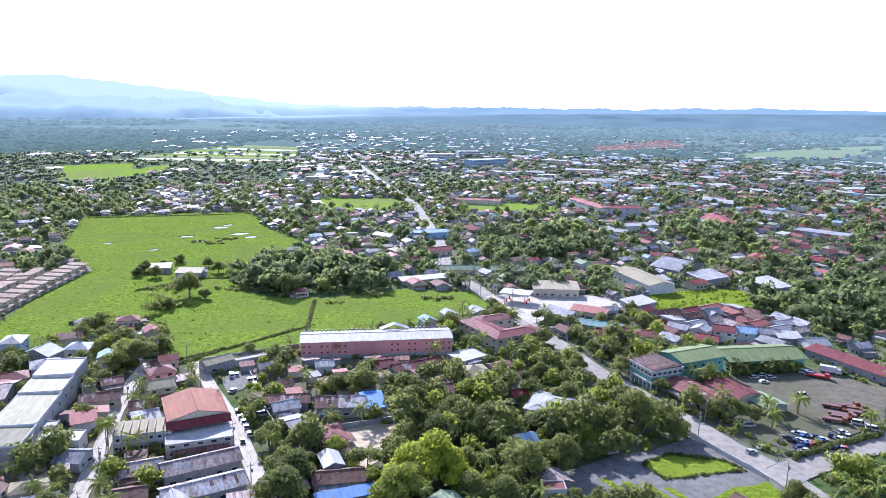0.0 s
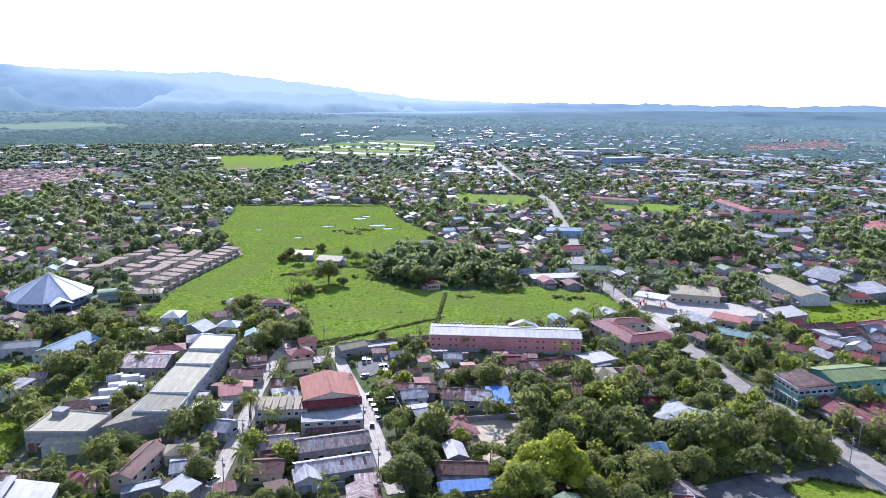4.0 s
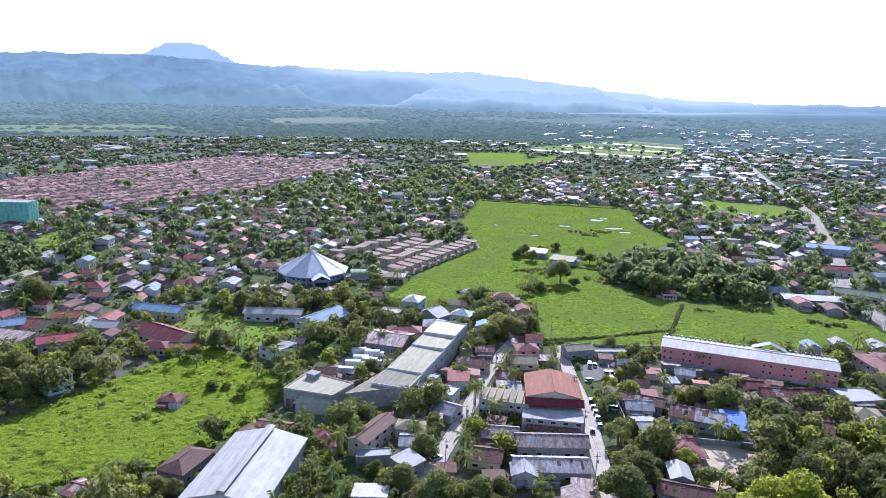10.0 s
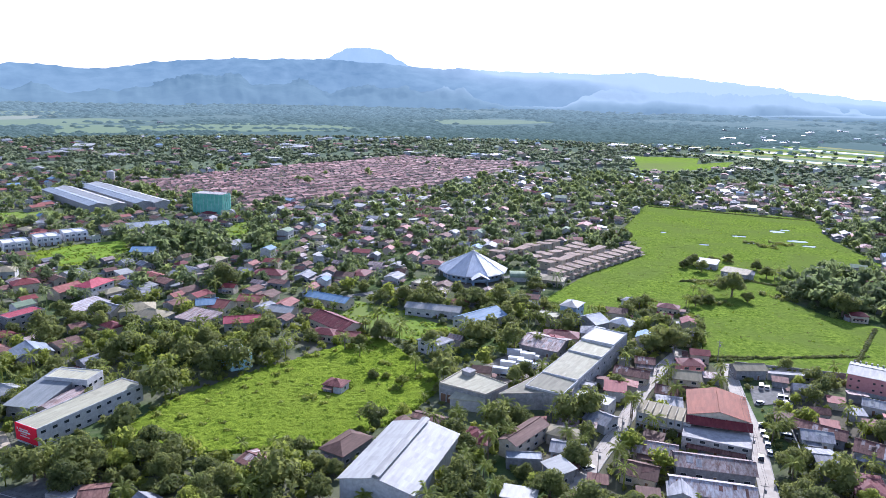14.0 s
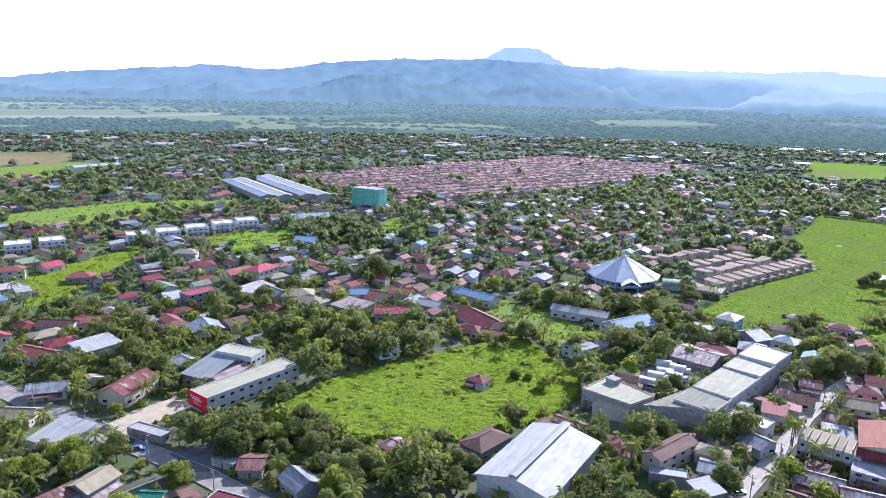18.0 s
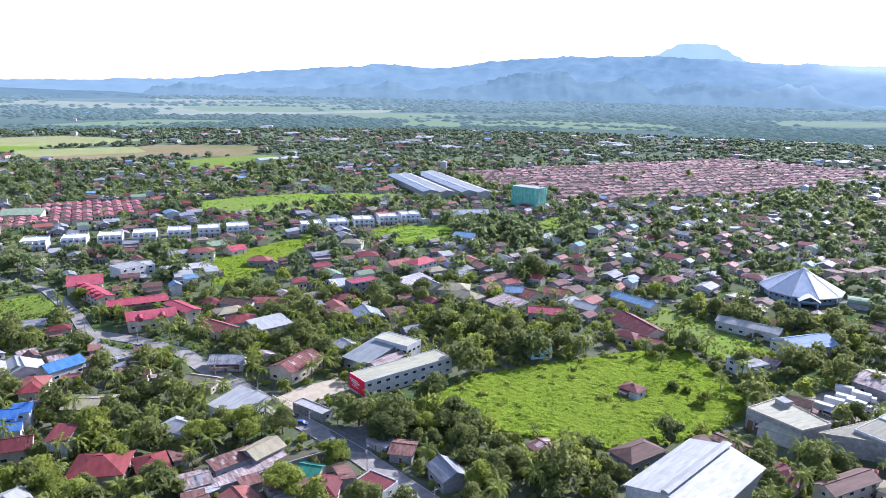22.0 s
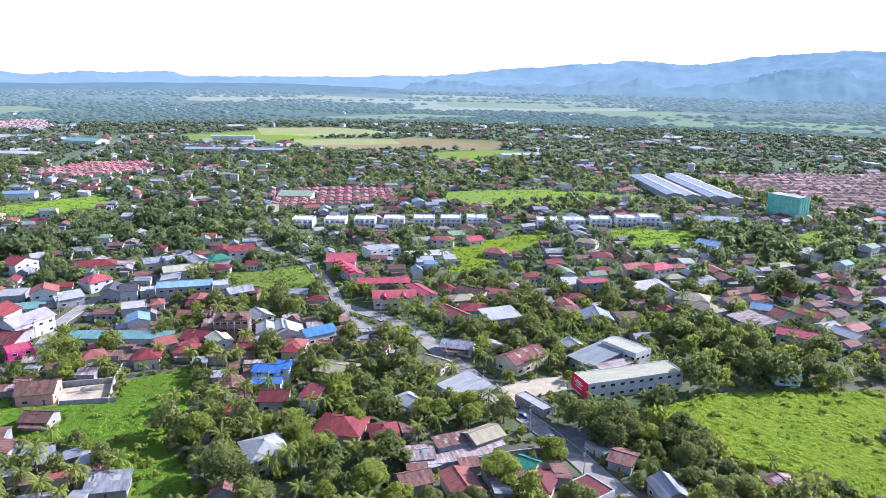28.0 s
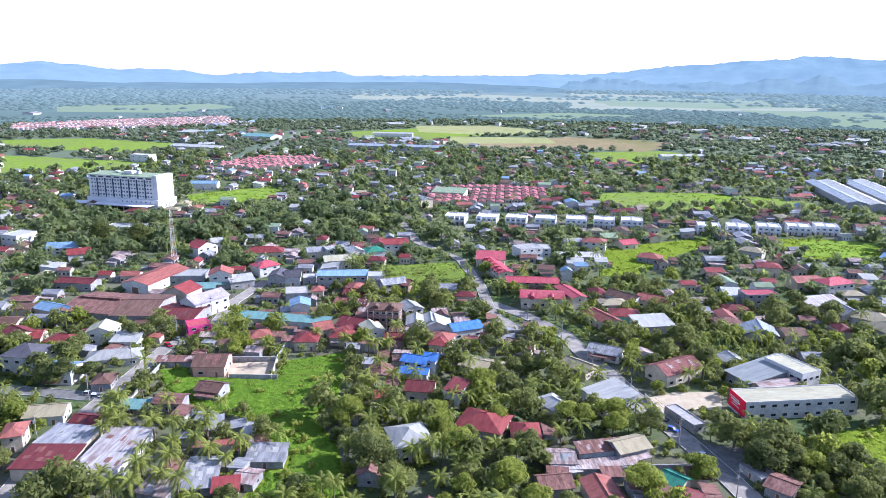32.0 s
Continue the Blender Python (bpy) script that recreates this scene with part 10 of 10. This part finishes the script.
car("car_white", -74.6, 273.2, 25, "white car parked in the open", False)
car("car_white", -82.2, 266.2, 80, "white car parked in the open", False)
car("car_white", -111.7, 207.5, 70, "white van parked in the open", True)
car("car_white", -165.1, 215.6, 20, "white van parked in the open", True)
car("car_white", 137.2, 289.7, 10, "white car parked in the open", False)
car("car_white", 142.2, 292.5, 10, "white car parked in the open", False)
car("car_white", 144.5, 290.0, 10, "white car parked in the open", False)
car("car_white", 139.2, 284.7, 10, "white car parked in the open", False)
car("car_white", 114.6, 242.2, 5, "white van parked in the open", True)
car("car_white", 162.5, 296.1, -30, "white van parked in the open", True)
car("car_silver", 163.7, 293.5, -30, "silver van parked in the open", True)
car("car_white", 156.0, 306.1, -30, "white car parked in the open", False)
car("car_black", 160.1, 301.4, -30, "black car parked in the open", False)
car("car_white", 184.5, 311.1, -30, "white car parked in the open", False)
car("car_red", 183.8, 300.4, -30, "red car parked in the open", False)
car("car_black", 186.2, 295.8, -30, "black car parked in the open", False)
car("car_silver", 148.7, 270.8, 20, "silver van parked in the open", True)
car("car_black", 152.0, 252.3, 40, "black car parked in the open", False)
car("car_red", 131.0, 227.4, 10, "red car parked in the open", False)
car("car_silver", 129.3, 229.8, 30, "silver car parked in the open", False)
car("car_silver", 136.3, 231.8, 5, "silver car parked in the open", False)
car("car_black", 141.3, 235.4, 60, "black car parked in the open", False)
car("car_blue", 125.2, 225.5, 15, "blue car parked in the open", False)
car("car_white", 146.7, 237.9, 20, "white car parked in the open", False)
car("car_white", 112.3, 225.1, 20, "white car parked in the open", False)
car("car_silver", 106.9, 221.7, 20, "silver car parked in the open", False)
car("car_white", 159.6, 240.6, -25, "white van parked in the open", True)
car("car_white", 157.0, 245.1, -25, "white van parked in the open", True)
car("car_blue", -221.6, 37.7, 60, "blue car parked in the open", False)
car("car_black", -228.5, 35.4, 60, "black car parked in the open", False)
car("car_white", -206.2, 45.1, 60, "white car parked in the open", False)
car("car_silver", -203.5, 43.6, 60, "silver car parked in the open", False)
car("car_white", -207.6, -166.0, 100, "white car parked in the open", False)
car("car_silver", -206.1, -162.0, 100, "silver car parked in the open", False)
car("car_white", -314.9, -15.3, 60, "white car parked in the open", False)
car("car_white", -392.0, -31.5, 30, "white car parked in the open", False)
car("car_white", 55.7, 345.4, -40, "white car parked in the open", False)
car("car_silver", 62.2, 316.6, -40, "silver car parked in the open", False)
car("car_silver", -102.8, 178.1, 70, "silver car parked in the open", False)
car("car_white", 131.2, 235.7, 122, "dusty white car parked in rough grass", False)
car("car_white", 129.7, 236.2, 140, "dusty white car parked in rough grass", False)
car("car_silver", 140.2, 225.6, 56, "dusty silver car parked in rough grass", False)
car("car_black", 135.3, 231.9, 27, "dusty black car parked in rough grass", False)
car("car_silver", 125.4, 223.1, 164, "dusty silver car parked in rough grass", False)
car("car_black", 137.8, 225.5, 42, "dusty black car parked in rough grass", False)
car("car_blue", 128.7, 227.7, 22, "dusty blue car parked in rough grass", False)
car("car_white", 142.4, 232.5, 129, "dusty white car parked in rough grass", False)
car("car_blue", 130.3, 233.5, 22, "dusty blue car parked in rough grass", False)
car("car_red", 140.6, 225.4, 76, "dusty red car parked in rough grass", False)
car("car_black", 124.8, 232.6, 130, "dusty black car parked in rough grass", False)
car("car_silver", 127.8, 230.7, 110, "dusty silver car parked in rough grass", False)
car("car_black", 134.8, 233.8, 11, "dusty black car parked in rough grass", False)
car("car_black", 125.1, 230.0, 132, "dusty black car parked in rough grass", False)
car("car_blue", 134.7, 230.2, 37, "dusty blue car parked in rough grass", False)
car("car_white", 147.0, 234.8, 51, "dusty white car parked in rough grass", False)
truck(160.9, 253.9, -29, "car_rust")
truck(154.1, 249.4, -20, "car_rust")
truck(162.9, 257.5, -20, "car_rust")
truck(155.6, 259.2, -26, "car_rust")
truck(154.2, 251.7, -25, "car_rust")
truck(149.1, 246.7, -22, "car_rust")
truck(161.4, 259.7, 4, "car_rust")
truck(166.1, 291.0, -30, "car_red")
truck(174.1, 296.6, -30)


# ---- poles and cables ----
POLE = []


def utility_pole(x, y, rot):
    if POLE:
        return copy_thing(POLE[0], pose(x, y, 0, 0, 0, rot))
    ob = thing("utility_pole", x, y, rot, "grey utility pole with a crossarm and transformer", "utility pole", "poles along the roads")
    part("post", mesh_of("post", *tube((0, 0, 0), (0, 0, 10.5), 0.17, 0.11, 8), "pole_wood"), ob)
    part("crossarm", mesh_of("crossarm", *box(-1.1, -0.08, 9.5, 1.1, 0.08, 9.66), "pole_wood"), ob)
    part("transformer", mesh_of("transformer", *tube((0.42, 0, 7.4), (0.42, 0, 8.5), 0.28, 0.28, 10), "w_grey"), ob)
    POLE.append(ob)
    return ob


def pole_line(pts, offset, gap):
    """Poles beside a road with three cables slung between them."""
    run, spots = 0.0, []
    for (x0, y0), (x1, y1) in zip(pts, pts[1:]):
        length = math.hypot(x1 - x0, y1 - y0)
        ux, uy = (x1 - x0) / length, (y1 - y0) / length
        while run < length:
            spots.append((x0 + ux * run - uy * offset, y0 + uy * run + ux * offset, math.degrees(math.atan2(uy, ux)) + 90))
            run += gap
        run -= length
    for s in spots:
        utility_pole(*s)
    for a, b in zip(spots, spots[1:]):
        span = thing("power_line", a[0], a[1], 0, "three black power cables slung between poles", "power line", "cables along the roads")
        base = Vector((a[0], a[1], 0))
        for u in (-1.0, 0.35, 1.0):
            ends = [Vector((x + u * math.cos(radians(r)), y + u * math.sin(radians(r)), 9.9)) - base for x, y, r in (a, b)]
            way = (ends[1] - ends[0]).normalized()
            side = Vector((-way.y, way.x, 0)) * 0.025
            vs, fs = [], []
            for k in range(7):
                f = k / 6
                p = ends[0].lerp(ends[1], f) - Vector((0, 0, 3.2 * f * (1 - f)))
                vs += [tuple(p + side), tuple(p - side), tuple(p + Vector((0, 0, 0.045)))]
                if k:
                    q = 3 * k
                    fs += [(q - 3 + e, q - 3 + (e + 1) % 3, q + (e + 1) % 3, q + e) for e in range(3)]
            part("cable", mesh_of("cable", vs, fs, "wire"), span)


pole_line(MAIN_ROAD[4:], 6.2, 32)
pole_line(MAIN_ROAD[4:], -6.2, 38)
pole_line(SCHOOL_ROAD, 4.8, 30)
pole_line(VILLAGE_STREET, 4.2, 30)
pole_line(ALLEY, 3.6, 26)
pole_line(CONCRETE_STREET, -3.6, 30)


def wall_line(pts, tall, material, label):
    """A free-standing perimeter wall with a coping."""
    pieces, caps = [], []
    for (x0, y0), (x1, y1) in zip(pts, pts[1:]):
        length = math.hypot(x1 - x0, y1 - y0)
        c, s = (x1 - x0) / length, (y1 - y0) / length
        for out, (half, z0, z1) in ((pieces, (0.10, 0, tall)), (caps, (0.16, tall, tall + 0.1))):
            v, f = box(-0.1, -half, z0, length + 0.1, half, z1)
            out.append(([(x0 + x * c - y * s, y0 + x * s + y * c, z) for x, y, z in v], f))
    ob = new("boundary_wall")
    tagged(ob, label, "wall")
    run = part("wall", mesh_of("wall", *join(*pieces), material), ob)
    part("coping", mesh_of("coping", *join(*caps), "concrete"), run)


wall_line([(-284, -149), (-291, -104)], 2.4, "w_grey", "dark grey concrete wall in front of the motel")
wall_line([(-339, -146), (-340, -137)], 2.2, "w_concrete", "concrete wall beside the blue-roofed hall")
wall_line([(-245, -131), (-249, -112), (-262, -114)], 2.2, "w_concrete", "low grey concrete wall round a bare yard")
wall_line([(-233, -105), (-230, -123)], 2.0, "w_concrete", "low grey concrete wall round a bare yard")
wall_line([(-249, -112), (-232, -107)], 2.0, "w_white", "white concrete wall of a bare yard")
wall_line([(-75, 176), (-63, 183)], 2.2, "w_grey", "grey concrete boundary wall behind houses")
wall_line([(-187, 2), (-189, 12), (-195, 30), (-198, 43)], 2.4, "w_concrete", "long concrete boundary wall beside houses")
wall_line([(-80, 284), (-68, 254), (-55, 229)], 2.0, "w_concrete", "concrete boundary wall of a car park")
wall_line([(-35, 234), (-17, 241)], 2.2, "w_concrete", "concrete boundary wall of the sandy lot")
wall_line([(-104, 297), (-66, 318)], 2.4, "w_concrete", "pale concrete wall between field and houses")
wall_line([(-244, 31), (-229, 36), (-234, 32)], 2.0, "w_cream", "cream wall at the school gate")
wall_line([(-192, -146), (-238, -155)], 1.8, "w_concrete", "concrete wall along the village street")
wall_line([(89.5, 234.5), (94.5, 224), (101, 211), (104.5, 203)], 1.6, "w_white", "low white wall along the road")
